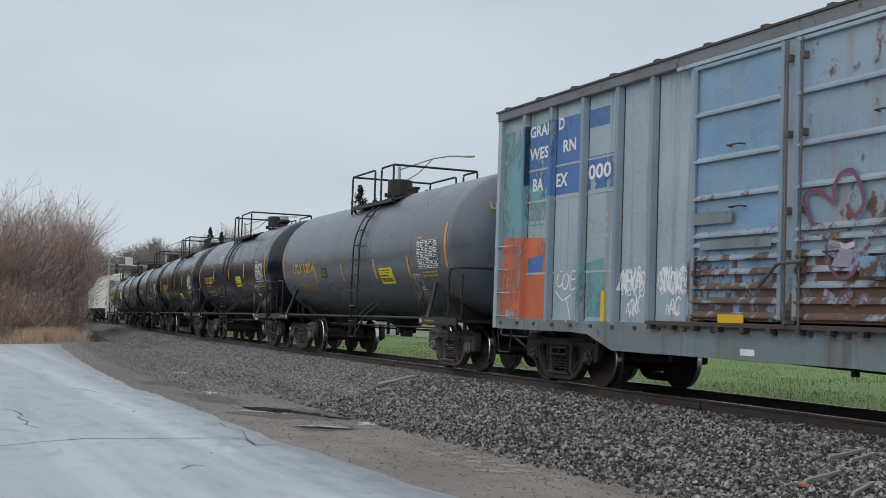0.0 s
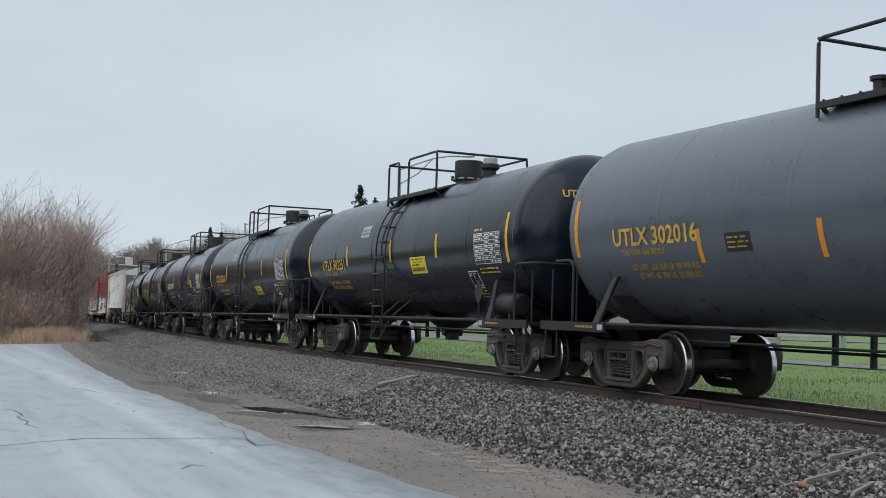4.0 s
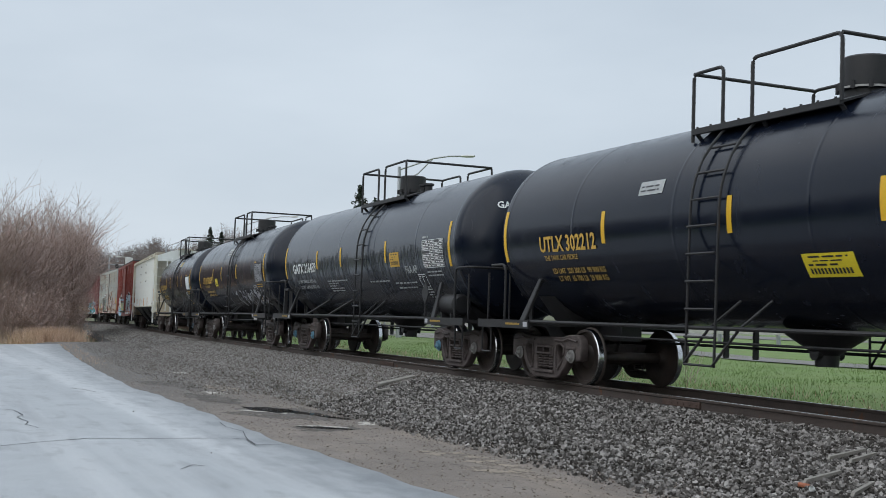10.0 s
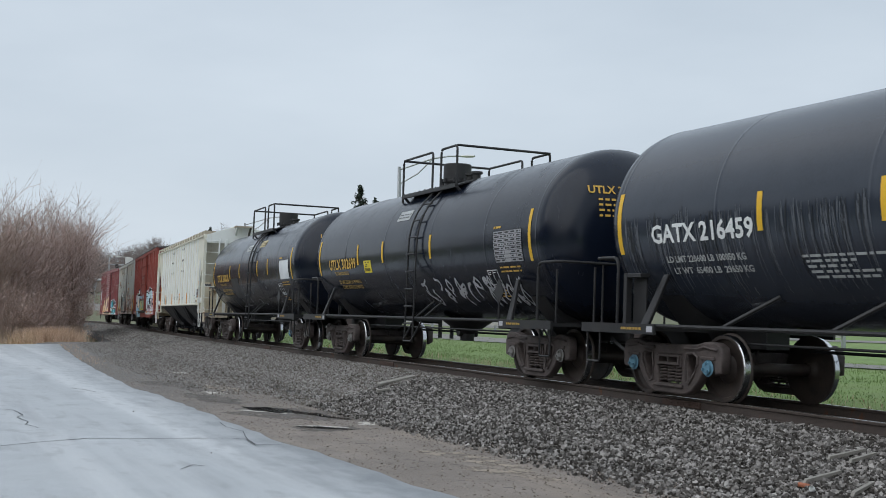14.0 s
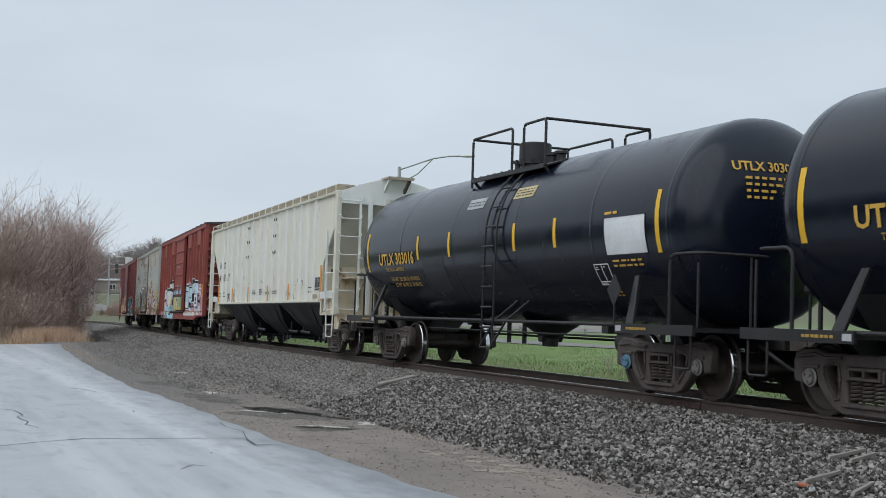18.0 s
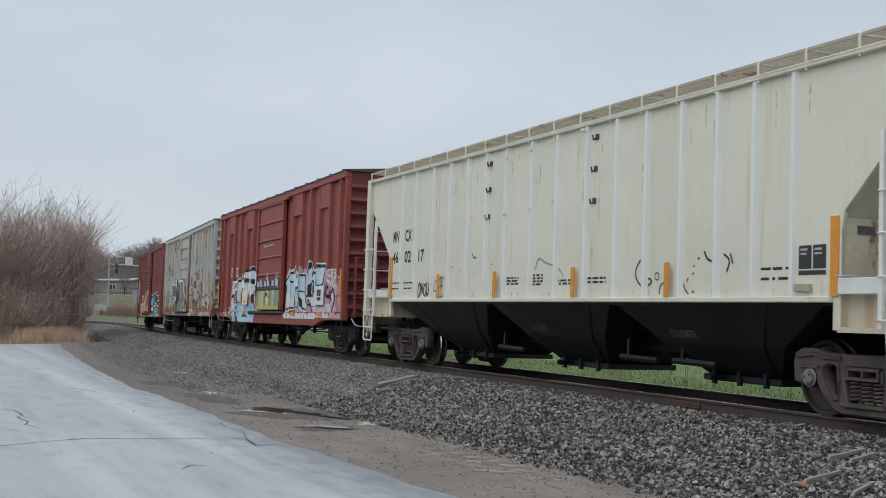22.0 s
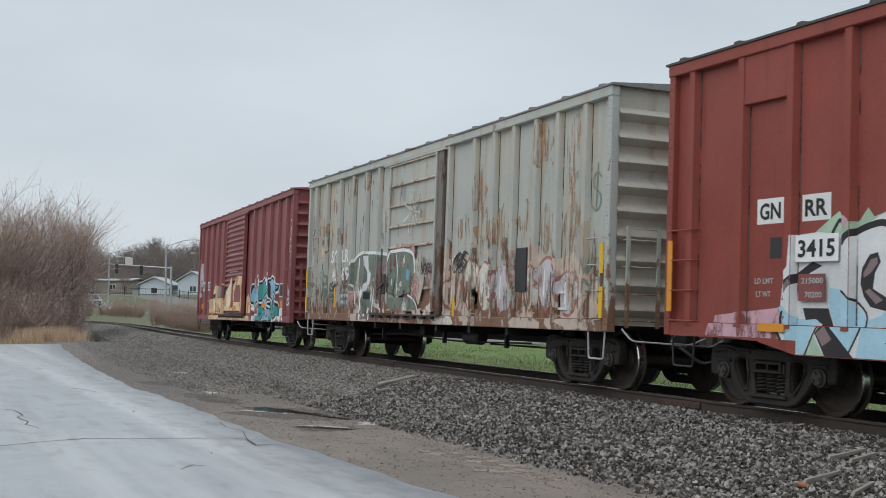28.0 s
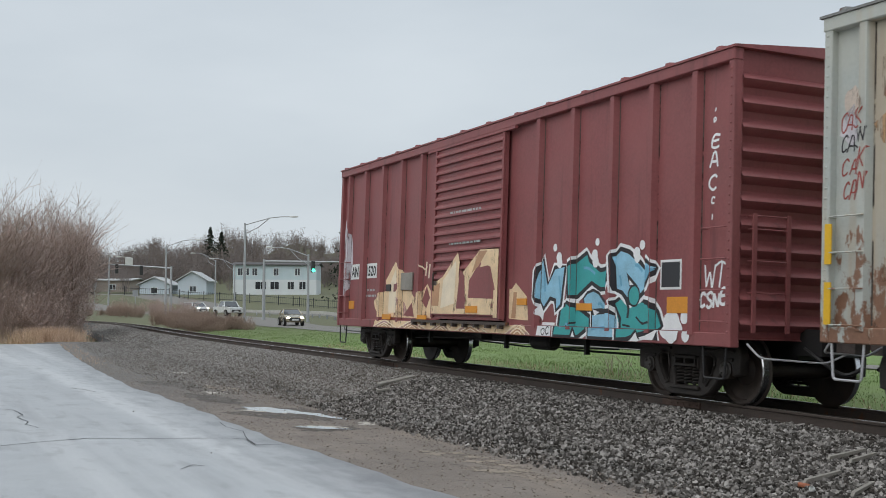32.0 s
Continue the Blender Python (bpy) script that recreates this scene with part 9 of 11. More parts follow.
# slope sheets, end posts, end platforms
for sg in (-1, 1):
    def at(x0, x1):
        return sorted((sg * x0, sg * x1))
    bm = bmesh.new()
    pts = [(sg * 8.25, 3.82), (sg * 6.97, 2.28)]
    v4 = [bm.verts.new((pts[i][0], y, pts[i][1])) for i in (0, 1) for y in (-1.46, 1.46)]
    bm.faces.new((v4[0], v4[1], v4[3], v4[2]))
    v5 = [bm.verts.new((pts[i][0] - sg * 0.04, y, pts[i][1] + 0.03)) for i in (0, 1) for y in (-1.46, 1.46)]
    bm.faces.new((v5[0], v5[2], v5[3], v5[1]))
    part("slope_sheet", bm, M["cream_grimy"], hop, "sloping grey-cream end sheet with brown stains")
    bm = bmesh.new()
    box(bm, *at(6.93, 6.97), -1.46, 1.46, 1.05, 2.29)
    part("bulkhead", bm, M["cream_dirty"], hop, "upright cream wall below the slope, streaked with rust")
    bm = bmesh.new()  # end sheet under the curved roof
    prof = [(-1.46, 3.81)] + [(-1.46 + 2.92 * k / 12, 4.10 + 0.39 * math.sin(math.pi * (0.03 + 0.94 * k / 12)) ** 1.25) for k in range(13)] + [(1.46, 3.81)]
    rings = [[bm.verts.new((sg * x, y, z)) for y, z in prof] for x in (8.28, 8.335)]
    for ring in rings:
        bm.faces.new(ring)
    for k in range(len(prof)):
        j = (k + 1) % len(prof)
        bm.faces.new((rings[0][k], rings[0][j], rings[1][j], rings[1][k]))
    part("end_sheet", bm, M["cream_post"], hop, "pale end sheet below the curved roof")
    bm = bmesh.new()
    box(bm, *at(8.22, 8.40), -1.56, -1.44, 1.02, 4.12, 0.01)
    for z in np.arange(3.6, 4.05, 0.09):
        for y in (-1.53, -1.47):
            box(bm, *at(8.40, 8.412), y - 0.012, y + 0.012, z - 0.012, z + 0.012)
    part("corner_post", bm, M["cream"], hop, "riveted cream corner post")
    bm = bmesh.new()
    box(bm, *at(8.22, 8.40), 1.44, 1.56, 1.02, 4.12, 0.01)
    part("corner_post", bm, M["cream"], hop)
    bm = bmesh.new()
    box(bm, *at(8.36, 8.40), -0.97, -0.91, 1.10, 4.00, 0.006)
    part("ladder_stile", bm, M["cream_post"], hop)
    for y, w, paint in ((-0.68, 0.055, "cream_post"), (-0.20, 0.06, "cream"), (0.68, 0.055, "cream_post")):
        bm = bmesh.new()
        box(bm, *at(8.335, 8.40), y - w, y + w, 1.02, 3.98, 0.008)
        box(bm, *at(8.24, 8.335), y - 0.012, y + 0.012, 1.02, 3.98)
        part("end_post", bm, M[paint], hop)
    bm = bmesh.new()
    box(bm, *at(8.336, 8.402), -0.135, -0.12, 1.02, 3.96)
    part("edge_rust", bm, M["rusty_lock"], hop, "rusted edge of the post")
    bm = bmesh.new()
    box(bm, *at(6.9, 8.6), -1.46, 1.46, 1.00, 1.05)
    part("end_platform", bm, M["cream_dirty"], hop, "dirty cream end platform")
    bm = bmesh.new()
    box(bm, *at(6.97, 8.22), -1.36, -1.33, 1.05, 1.46)
    box(bm, *at(6.97, 8.22), -1.50, -1.36, 1.00, 1.06)
    part("side_web", bm, M["cream_dirty"], hop, "rust-stained web below the side beam")
    bm = bmesh.new()
    box(bm, *at(6.85, 6.97), -1.476, -1.40, 1.02, 2.32, 0.008)
    part("side_stanchion", bm, M["cream"], hop)
    bm = bmesh.new()
    box(bm, *at(6.5, 8.7), -0.25, 0.25, 0.68, 1.0)
    part("centre_sill", bm, M["steel_black"], hop)
    bm = bmesh.new()  # slanting gusset and shelf on the bulkhead
    prism(bm, [(sg * 6.97, 1.30), (sg * 6.97, 1.98), (sg * 7.9, 1.98), (sg * 7.9, 1.92)], -0.62, -0.58)
    box(bm, *at(6.97, 7.9), -0.95, -0.3, 1.96, 1.99)
    part("gusset", bm, M["cream_dirty"], hop, "dirty cream gusset shelf")
    bm = bmesh.new()
    box(bm, *at(6.975, 6.978), -1.25, -1.0, 2.10, 2.20)
    part("small_print", bm, M["faint_print"], hop, "blurred stencil on the bulkhead")
    bm = bmesh.new()
    box(bm, *at(6.98, 8.22), -1.53, -1.47, 1.42, 1.60, 0.008)
    part("side_beam", bm, M["cream_post"], hop, "white beam beside the ladder")
    grab(hop, (sg * 7.02, -1.53, 1.62), (sg * 7.20, -1.53, 1.62), (0, -0.07, 0), M["tag_grey"])
    bm = bmesh.new()  # tapering end sill tip below the corner
    prism(bm, [(sg * 8.10, 1.04), (sg * 8.58, 1.04), (sg * 8.58, 0.80), (sg * 8.45, 0.66), (sg * 8.12, 0.66)], -1.45, -1.41)
    box(bm, *at(8.52, 8.58), -1.45, 1.45, 0.84, 1.02, 0.008)
    part("end_sill", bm, M["cream_dirty"], hop, "dirty cream end sill with a hanging corner plate")
    # grated walkway over the end on two sloping brackets
    bm = bmesh.new()
    for y in (-0.36, 0.30):
        box(bm, *at(8.20, 8.80), y - 0.015, y + 0.015, 4.46, 4.51)
    for x in np.arange(8.22, 8.81, 0.058):
        box(bm, *at(x - 0.012, x + 0.012), -0.36, 0.30, 4.47, 4.50)
    box(bm, *at(8.78, 8.81), -0.36, 0.30, 4.44, 4.51)
    part("end_walkway", bm, M["board_grate"], hop, "grey grated roof walkway overhanging the end")
    for y, paint in ((-0.30, "cream_post"), (0.22, "rusty_lock")):
        bm = bmesh.new()
        prism(bm, [(sg * 8.335, 4.14), (sg * 8.335, 4.24), (sg * 8.70, 4.46), (sg * 8.78, 4.46)], y - 0.035, y + 0.035)
        part("walkway_bracket", bm, M[paint], hop, "white bracket" if paint == "cream_post" else "rusted bracket")
    # side ladder and end ladder, their rungs dropped at both ends
    bm = bmesh.new()
    box(bm, *at(7.66, 7.72), -1.60, -1.55, 1.05, 3.15)
    part("ladder_stile", bm, M["cream_post"], hop)
    for z in (1.14, 1.60, 2.06, 2.51):
        grab(hop, (sg * 7.66, -1.56, z), (sg * 8.32, -1.56, z), (0, -0.06, 0), M["cream_post"], "rung")
    for k in range(7):
        z = 1.19 + 0.452 * k
        bm = bmesh.new()
        pipe(bm, rounded([(sg * 8.38, -1.49, z + 0.05), (sg * 8.47, -1.49, z + 0.05), (sg * 8.47, -1.45, z - 0.03), (sg * 8.47, -0.96, z - 0.03), (sg * 8.47, -0.92, z + 0.05), (sg * 8.38, -0.92, z + 0.05)], 0.025, 3), 0.014, 6)
        part("rung", bm, M["cream_post"], hop, "white bent rung")
    bm = bmesh.new()
    pipe(bm, rounded([(sg * 8.40, -0.94, 2.44), (sg * 8.50, -0.94, 2.44), (sg * 8.50, 0.72, 2.48), (sg * 8.40, 0.72, 2.48)], 0.04, 3), 0.016, 6)
    part("hand_rail", bm, M["cream_post"], hop, "white hand rail across the end")
    bm = bmesh.new()
    pipe(bm, rounded([(sg * 7.75, -1.56, 1.05), (sg * 7.80, -1.56, 0.47), (sg * 8.30, -1.56, 0.47), (sg * 8.35, -1.56, 1.05)], 0.05), 0.018, 6)
    pipe(bm, [(sg * 7.78, -1.56, 0.76), (sg * 8.32, -1.56, 0.76)], 0.016, 6)
    part("stirrup", bm, M["cream_post"], hop, "cream step stirrup")
    bm = bmesh.new()
    lathe(bm, [(0.0, 0.0), (0.02, 0.17), (0.08, 0.2), (0.62, 0.2), (0.68, 0.17), (0.7, 0)], 16, "y", (sg * 7.5, 0.25, 1.28))
    part("air_reservoir", bm, M["cream_dirty"], hop, smooth=True)
    if sg > 0:
        bm = bmesh.new()
        box(bm, 8.40, 8.52, -0.36, -0.08, 1.82, 2.28, 0.03)
        part("brake_housing", bm, M["cream_dirty"], hop, "dirty cream hand brake housing")
        bm = bmesh.new()
        pipe(bm, [(8.62, -0.22 + 0.28 * math.cos(a), 2.05 + 0.28 * math.sin(a)) for a in np.linspace(0, 2 * math.pi, 29)], 0.017, 6, closed_ends=False)
        for a in np.linspace(0.3, 0.3 + 2 * math.pi, 6)[:-1]:
            pipe(bm, [(8.56, -0.22, 2.05), (8.62, -0.22 + 0.28 * math.cos(a), 2.05 + 0.28 * math.sin(a))], 0.012, 5)
        pipe(bm, [(8.50, -0.22, 2.05), (8.60, -0.22, 2.05)], 0.04, 8)
        part("brake_wheel", bm, M["tag_grey"], hop, "worn spoked hand brake wheel")
    bm = bmesh.new()
    box(bm, *at(8.50, 8.60), -0.54, -0.45, 0.80, 2.22, 0.01)
    pipe(bm, rounded([(sg * 8.55, -0.60, 1.06), (sg * 8.55, -0.60, 2.14), (sg * 8.55, -0.50, 2.16)], 0.05), 0.018, 6)
    pipe(bm, rounded([(sg * 8.62, -0.05, 1.0), (sg * 8.62, -0.05, 2.20), (sg * 8.62, 0.25, 2.28)], 0.08), 0.03, 6)
    pipe(bm, rounded([(sg * 8.58, -0.56, 1.60), (sg * 8.62, 0.1, 1.62)], 0.05), 0.025, 6)
    for k in range(7):
        pipe(bm, [(sg * 8.60, -0.28, 1.62 - 0.09 * k), (sg * 8.60, -0.26 + 0.03 * (k % 2), 1.55 - 0.09 * k)], 0.018, 5)
    part("brake_rod", bm, M["steel_black"], hop, "black brake rods and chain at the end")
    bm = bmesh.new()
    pipe(bm, rounded([(sg * 8.60, -1.42, 0.92), (sg * 8.72, -1.0, 0.72), (sg * 8.75, -0.3, 0.74)], 0.08), 0.016, 6)
    part("uncoupling_rod", bm, M["steel_dark"], hop, "dark bent uncoupling rod")
    for y in (-1.1, -0.2, 0.4):
        bm = bmesh.new()
        box(bm, *at(8.58, 8.70), y - 0.08, y + 0.08, 0.62, 0.84, 0.02)
        part("sill_bracket", bm, M["steel_dark"], hop)
# three black bays that narrow from the side sills to their gates
for x, left, right in ((-4.2, -6.75, -2.12), (0.0, -2.08, 2.08), (4.2, 2.12, 6.75)):
    bm = bmesh.new()
    va = [bm.verts.new(p) for p in ((left, -1.43, 1.36), (right, -1.43, 1.36), (right, 1.43, 1.36), (left, 1.43, 1.36))]
    vm = [bm.verts.new(p) for p in ((x - 1.30, -1.02, 0.78), (x + 1.30, -1.02, 0.78), (x + 1.30, 1.02, 0.78), (x - 1.30, 1.02, 0.78))]
    vb = [bm.verts.new(p) for p in ((x - 0.76, -0.58, 0.36), (x + 0.76, -0.58, 0.36), (x + 0.76, 0.58, 0.36), (x - 0.76, 0.58, 0.36))]
    for lo_, hi_ in ((vm, va), (vb, vm)):
        for j in range(4):
            bm.faces.new((hi_[j], hi_[(j + 1) % 4], lo_[(j + 1) % 4], lo_[j]))
    bm.faces.new(vb)
    part("bay", bm, M["bay"], hop, "black sloping hopper bay")
    for u in (-0.9, 0.9):  # stiffeners down the side
        bm = bmesh.new()
        pipe(bm, [(x + u * 1.6, -1.40, 1.34), (x + u * 1.05, -1.04, 0.80), (x + u * 0.75, -0.62, 0.38)], 0.022, 5)
        part("stiffener", bm, M["bay"], hop)
    bm = bmesh.new()
    box(bm, x - 0.82, x + 0.82, -0.66, 0.66, 0.28, 0.37, 0.01)
    pipe(bm, [(x - 0.3, -0.95, 0.34), (x - 0.3, 0.95, 0.34)], 0.035, 8)
    for u in (-0.55, 0.0, 0.55):
        box(bm, x + u - 0.03, x + u + 0.03, -0.70, -0.64, 0.24, 0.42)
    part("gate", bm, M["bay"], hop, "black outlet gate")
    if x < 0:
        continue
    v_, f_, w_ = text("DOLOMITE", 0.10)
    bm = bmesh.new()
    vs = [bm.verts.new((x - 0.98 + a * 0.6 / w_, -1.43 + 0.41 * (1.36 - z) / 0.58 - 0.012, z)) for a, z in ((a, 0.86 + b) for a, b in v_)]
    for q in f_:
        bm.faces.new([vs[i] for i in q])
    part("lettering", bm, M["faint_print"], hop, "faint white stencilled word")
bm = bmesh.new()
box(bm, -6.6, 6.6, -0.26, 0.26, 0.62, 0.98)
for x in (-2.6, 1.6, 3.0):
    pipe(bm, [(x, -0.9, 0.52), (x + 1.0, -0.9, 0.50)], 0.05, 6)
    box(bm, x + 0.2, x + 0.26, -0.93, -0.87, 0.48, 0.80)
part("centre_sill", bm, M["bay"], hop, "black centre sill between the bays")
bm = bmesh.new()
box(bm, -6.8, 6.8, -1.42, 1.42, 1.30, 1.36)
part("floor_frame", bm, M["bay"], hop)
HLV = [(-9, 9, HS)]
flat_text(hop, "MW", -6.85, HS, 2.62, 0.24, "ink", width=0.36)
flat_text(hop, "CX", -6.15, HS, 2.62, 0.24, "ink", width=0.36)
flat_text(hop, "46", -6.85, HS, 2.17, 0.24, "ink", width=0.34)
flat_text(hop, "02", -6.15, HS, 2.17, 0.24, "ink", width=0.36)
flat_text(hop, "17", -5.38, HS, 2.17, 0.24, "ink", width=0.30)
for i, (x0, x1, z) in enumerate(((-6.85, -6.4, 1.72), (-6.85, -6.4, 1.6), (-6.15, -5.65, 1.72), (-6.15, -5.65, 1.6), (-1.27, -0.83, 1.73), (-1.27, -0.83, 1.68), (-1.27, -0.83, 1.63), (-0.30, 0.05, 1.76), (-0.30, 0.05, 1.71), (-0.30, 0.05, 1.66), (-0.30, 0.05, 1.61), (0.47, 1.10, 1.66), (0.47, 1.10, 1.61), (1.40, 2.02, 1.68), (1.40, 2.02, 1.62), (5.6, 6.1, 1.72), (5.6, 6.1, 1.6))):
    print_bars(hop, x0, x1, HS, z, 0.032, "ink", 90 + i)
reflectors(hop, (-4.15, -1.63, 1.15, 3.70), 1.40, 1.87, 0.105, "orange", HP - 0.002)
reflectors(hop, (6.88, -6.9), 1.40, 2.3, 0.13, "orange", HS - 0.004)
scr = strokes("onous", -5.35, 1.44, 0.13, 0.27, "g_ink", 0.020, (0.15, 0.01), 0.15, 101) + strokes("ae", -4.6, 1.42, 0.3, 0.36, "g_grey", 0.016, (0.25, 0), 0.2, 102)
scr += [("g_ink", [(2.95, 1.93), (2.84, 1.80), (2.86, 1.66), (3.04, 1.54), (3.23, 1.60), (3.20, 1.66), (3.08, 1.66)], 0.014), ("g_ink", [(3.0, 1.92), (3.05, 1.98), (3.12, 1.92)], 0.010), ("g_ink", [(3.37 + 0.05 * math.cos(a), 1.69 + 0.05 * math.sin(a)) for a in np.linspace(0, 6.2, 9)], 0.009),
        ("g_ink", [(3.43, 1.44), (3.47, 1.56), (3.56, 1.60), (3.64, 1.55)], 0.012), ("g_ink", [(3.87, 1.46), (3.86, 1.67)], 0.012), ("g_ink", [(3.86, 1.57), (4.0, 1.59)], 0.010), ("g_ink", [(3.98, 1.66), (4.03, 1.52), (4.12, 1.44)], 0.012), ("g_ink", [(4.11, 1.66), (4.08, 1.60)], 0.010)]
scr += [("g_grey", [(-0.22, 1.88), (-0.10, 2.05), (0.15, 1.97), (0.53, 1.89), (0.74, 1.74)], 0.014), ("g_ink", [(4.45, 2.0), (4.52, 1.90), (4.62, 1.86)], 0.016), ("g_ink", [(4.93, 1.72), (4.98, 1.86), (4.86, 1.95)], 0.014), ("g_ink", [(5.05, 1.82), (5.0, 1.95)], 0.014), ("g_grey", [(-3.95, 2.1), (-3.75, 1.98), (-3.6, 2.02)], 0.012), ("g_ink", [(-2.75, 2.25), (-2.65, 2.15), (-2.55, 2.17)], 0.010)]
scr += [("g_ink", [(x, z), (x + 0.03, z + 0.02)], 0.014) for x, z in ((4.22, 1.8), (4.2, 1.7), (4.32, 1.9), (4.2, 1.46), (-3.3, 1.9), (-1.9, 2.0))]
mural("pen_tag", hop, HLV, scr, "broken black pen scrawls")
bm = bmesh.new()
r_ = random.Random(55)
COATS[0] = 0
for k in range(80):
    x, z = r_.uniform(-7.0, 7.0), r_.choice((r_.uniform(3.6, 4.02), r_.uniform(1.4, 3.9), 1.5))
    h = r_.uniform(0.08, 0.5)
    sprayed(bm, [(x, z), (x + r_.uniform(0.015, 0.05), z), (x + 0.02, max(1.38, z - h)), (x + 0.008, max(1.38, z - h))], HLV, 0, 0)
tagged(part("stain", bm, M["g_stain"], hop, "faint rusty run marks"), kind="stuff")
for x, z in ((-2.02, 3.84), (-2.04, 3.37), (-2.06, 2.88), (1.68, 3.86), (1.66, 3.37), (1.64, 2.88)):
    bm = bmesh.new()
    box(bm, x - 0.045, x + 0.045, HS - 0.02, HS, z - 0.045, z + 0.045, 0.006)
    pipe(bm, [(x - 0.04, HS - 0.07, z + 0.03), (x - 0.04, HS - 0.05, z - 0.05), (x + 0.05, HS - 0.07, z - 0.04)], 0.014, 5)
    part("bracket", bm, M["rail"], hop, "small rusty bracket")
for x, z in ((-1.28, 3.85), (-1.30, 2.87), (-0.36, 3.9), (-0.40, 2.9), (0.45, 3.95), (0.42, 2.95), (1.4, 4.0), (1.38, 3.0)):
    bm = bmesh.new()
    box(bm, x - 0.07, x + 0.03, HP - 0.03, HP, z - 0.025, z + 0.025)
    part("bracket", bm, M["cream"], hop)
bm = bmesh.new()
box(bm, 6.28, 6.49, HS - 0.006, HS - 0.001, 1.72, 1.99)
box(bm, 6.52, 6.73, HS - 0.006, HS - 0.001, 1.72, 1.99)
box(bm, 6.28, 6.73, HS - 0.006, HS - 0.001, 1.65, 1.70)
part("stencil_panel", bm, M["darkpanel"], hop, "two dark stencil fields over a dark strip")
for x in (6.31, 6.55):
    for z in (1.93, 1.88):
        print_bars(hop, x, x + 0.12, HS - 0.006, z, 0.025, "offwhite", int(x * 100 + z * 100))
bm = bmesh.new()
prism(bm, [(6.26, 1.46), (6.52, 1.46), (6.51, 1.54), (6.25, 1.55)], HS - 0.05, HS)
part("card_holder", bm, M["board_grate"], hop, "tilted grey card holder")
couplers(hop, 8.45, M["steel_dark"])
MOVERS.append((hop, -45.3, 6.9, add_trucks(hop, 6.9, "brown")))
# ---- plants ----
M.update(
    bark=mat("grey_brown_bark", (0.19, 0.155, 0.135), 0.25, 0.9, scale=4),
    twig=mat("reddish_brown_twigs", (0.375, 0.298, 0.275), 0.25, 0.9, scale=3, island=0.35),
    bud=mat("russet_buds_and_dead_leaves", (0.42, 0.312, 0.28), 0.3, 0.9, scale=3, island=0.45),
    wood_far=mat("far_bare_branches", (0.195, 0.172, 0.168), 0.2, 0.95, scale=0.2, island=0.2),
    straw=mat("dry_straw_grass", (0.54, 0.40, 0.30), 0.25, 0.9, scale=2, island=0.35),
    blade=mat("grass_blades", (0.125, 0.205, 0.052), 0.25, 0.85, scale=1, island=0.25),
    ochre=mat("orange_brown_brush", (0.31, 0.235, 0.195), 0.3, 0.9, scale=2, island=0.45),
    needle=mat("dark_spruce_needles", (0.018, 0.030, 0.018), 0.3, 0.85, scale=1, island=0.4),
)


def prisms(name, segs, material):
    """One mesh of three-sided sticks from (a, b, ra, rb) rows."""
    a = np.array([s[0] for s in segs], float)
    b = np.array([s[1] for s in segs], float)
    ra, rb = np.array([s[2] for s in segs]), np.array([s[3] for s in segs])
    d = b - a
    d /= np.maximum(np.linalg.norm(d, axis=1, keepdims=True), 1e-6)
    ref = np.where(np.abs(d[:, 2:]) < 0.9, [[0, 0, 1.0]], [[1.0, 0, 0]])
    u = np.cross(d, ref)
    u /= np.linalg.norm(u, axis=1, keepdims=True)
    w = np.cross(d, u)
    v = []
    for p, r in ((a, ra), (b, rb)):
        for k in range(3):
            q = 2 * math.pi * k / 3
            v.append(p + (u * math.cos(q) + w * math.sin(q)) * r[:, None])
    v = np.stack(v, 1).reshape(-1, 3)
    f = np.array([[0, 1, 4, 3], [1, 2, 5, 4], [2, 0, 3, 5]])
    f = (f[None] + (np.arange(len(segs)) * 6)[:, None, None]).reshape(-1, 4)
    me = bpy.data.meshes.new(name)
    me.from_pydata(v.tolist(), [], f.tolist())
    me.materials.append(material)
    return me


def chips(name, pts, size, r, material):
    """Small leaf-like triangles at the points."""
    pts = np.array(pts)
    g = np.random.default_rng(r)
    n = len(pts)
    o = g.normal(size=(n, 3, 3)) * size
    v = (pts[:, None, :] + o).reshape(-1, 3)
    f = np.arange(n * 3).reshape(-1, 3)
    me = bpy.data.meshes.new(name)
    me.from_pydata(v.tolist(), [], f.tolist())
    me.materials.append(material)
    return me


def branching(r, base, direction, length, radius, levels, splits, out, tips, wander=0.35, droop=0.0):
    """Grows a limb in a few bends, then its side branches."""
    p, d = Vector(base), Vector(direction).normalized()
    n = 3
    for k in range(n):
        d = (d + Vector((r.uniform(-1, 1), r.uniform(-1, 1), r.uniform(-0.6, 0.9) - droop)) * wander * 0.5).normalized()
        q = p + d * (length / n)
        r0, r1 = radius * (1 - 0.25 * k), radius * (1 - 0.25 * (k + 1))
        out.append((p[:], q[:], r0, max(r1, 0.004)))
        if levels > 0:
            for _ in range(splits):
                side = Vector((r.uniform(-1, 1), r.uniform(-1, 1), r.uniform(-0.2, 0.8))).normalized()
                branching(r, p.lerp(q, r.random()), (d * 0.7 + side * 0.8), length * r.uniform(0.42, 0.68), radius * 0.5, levels - 1, splits, out, tips, wander, droop)
        elif r.random() < 0.7:
            tips.append(q[:])
        p = q


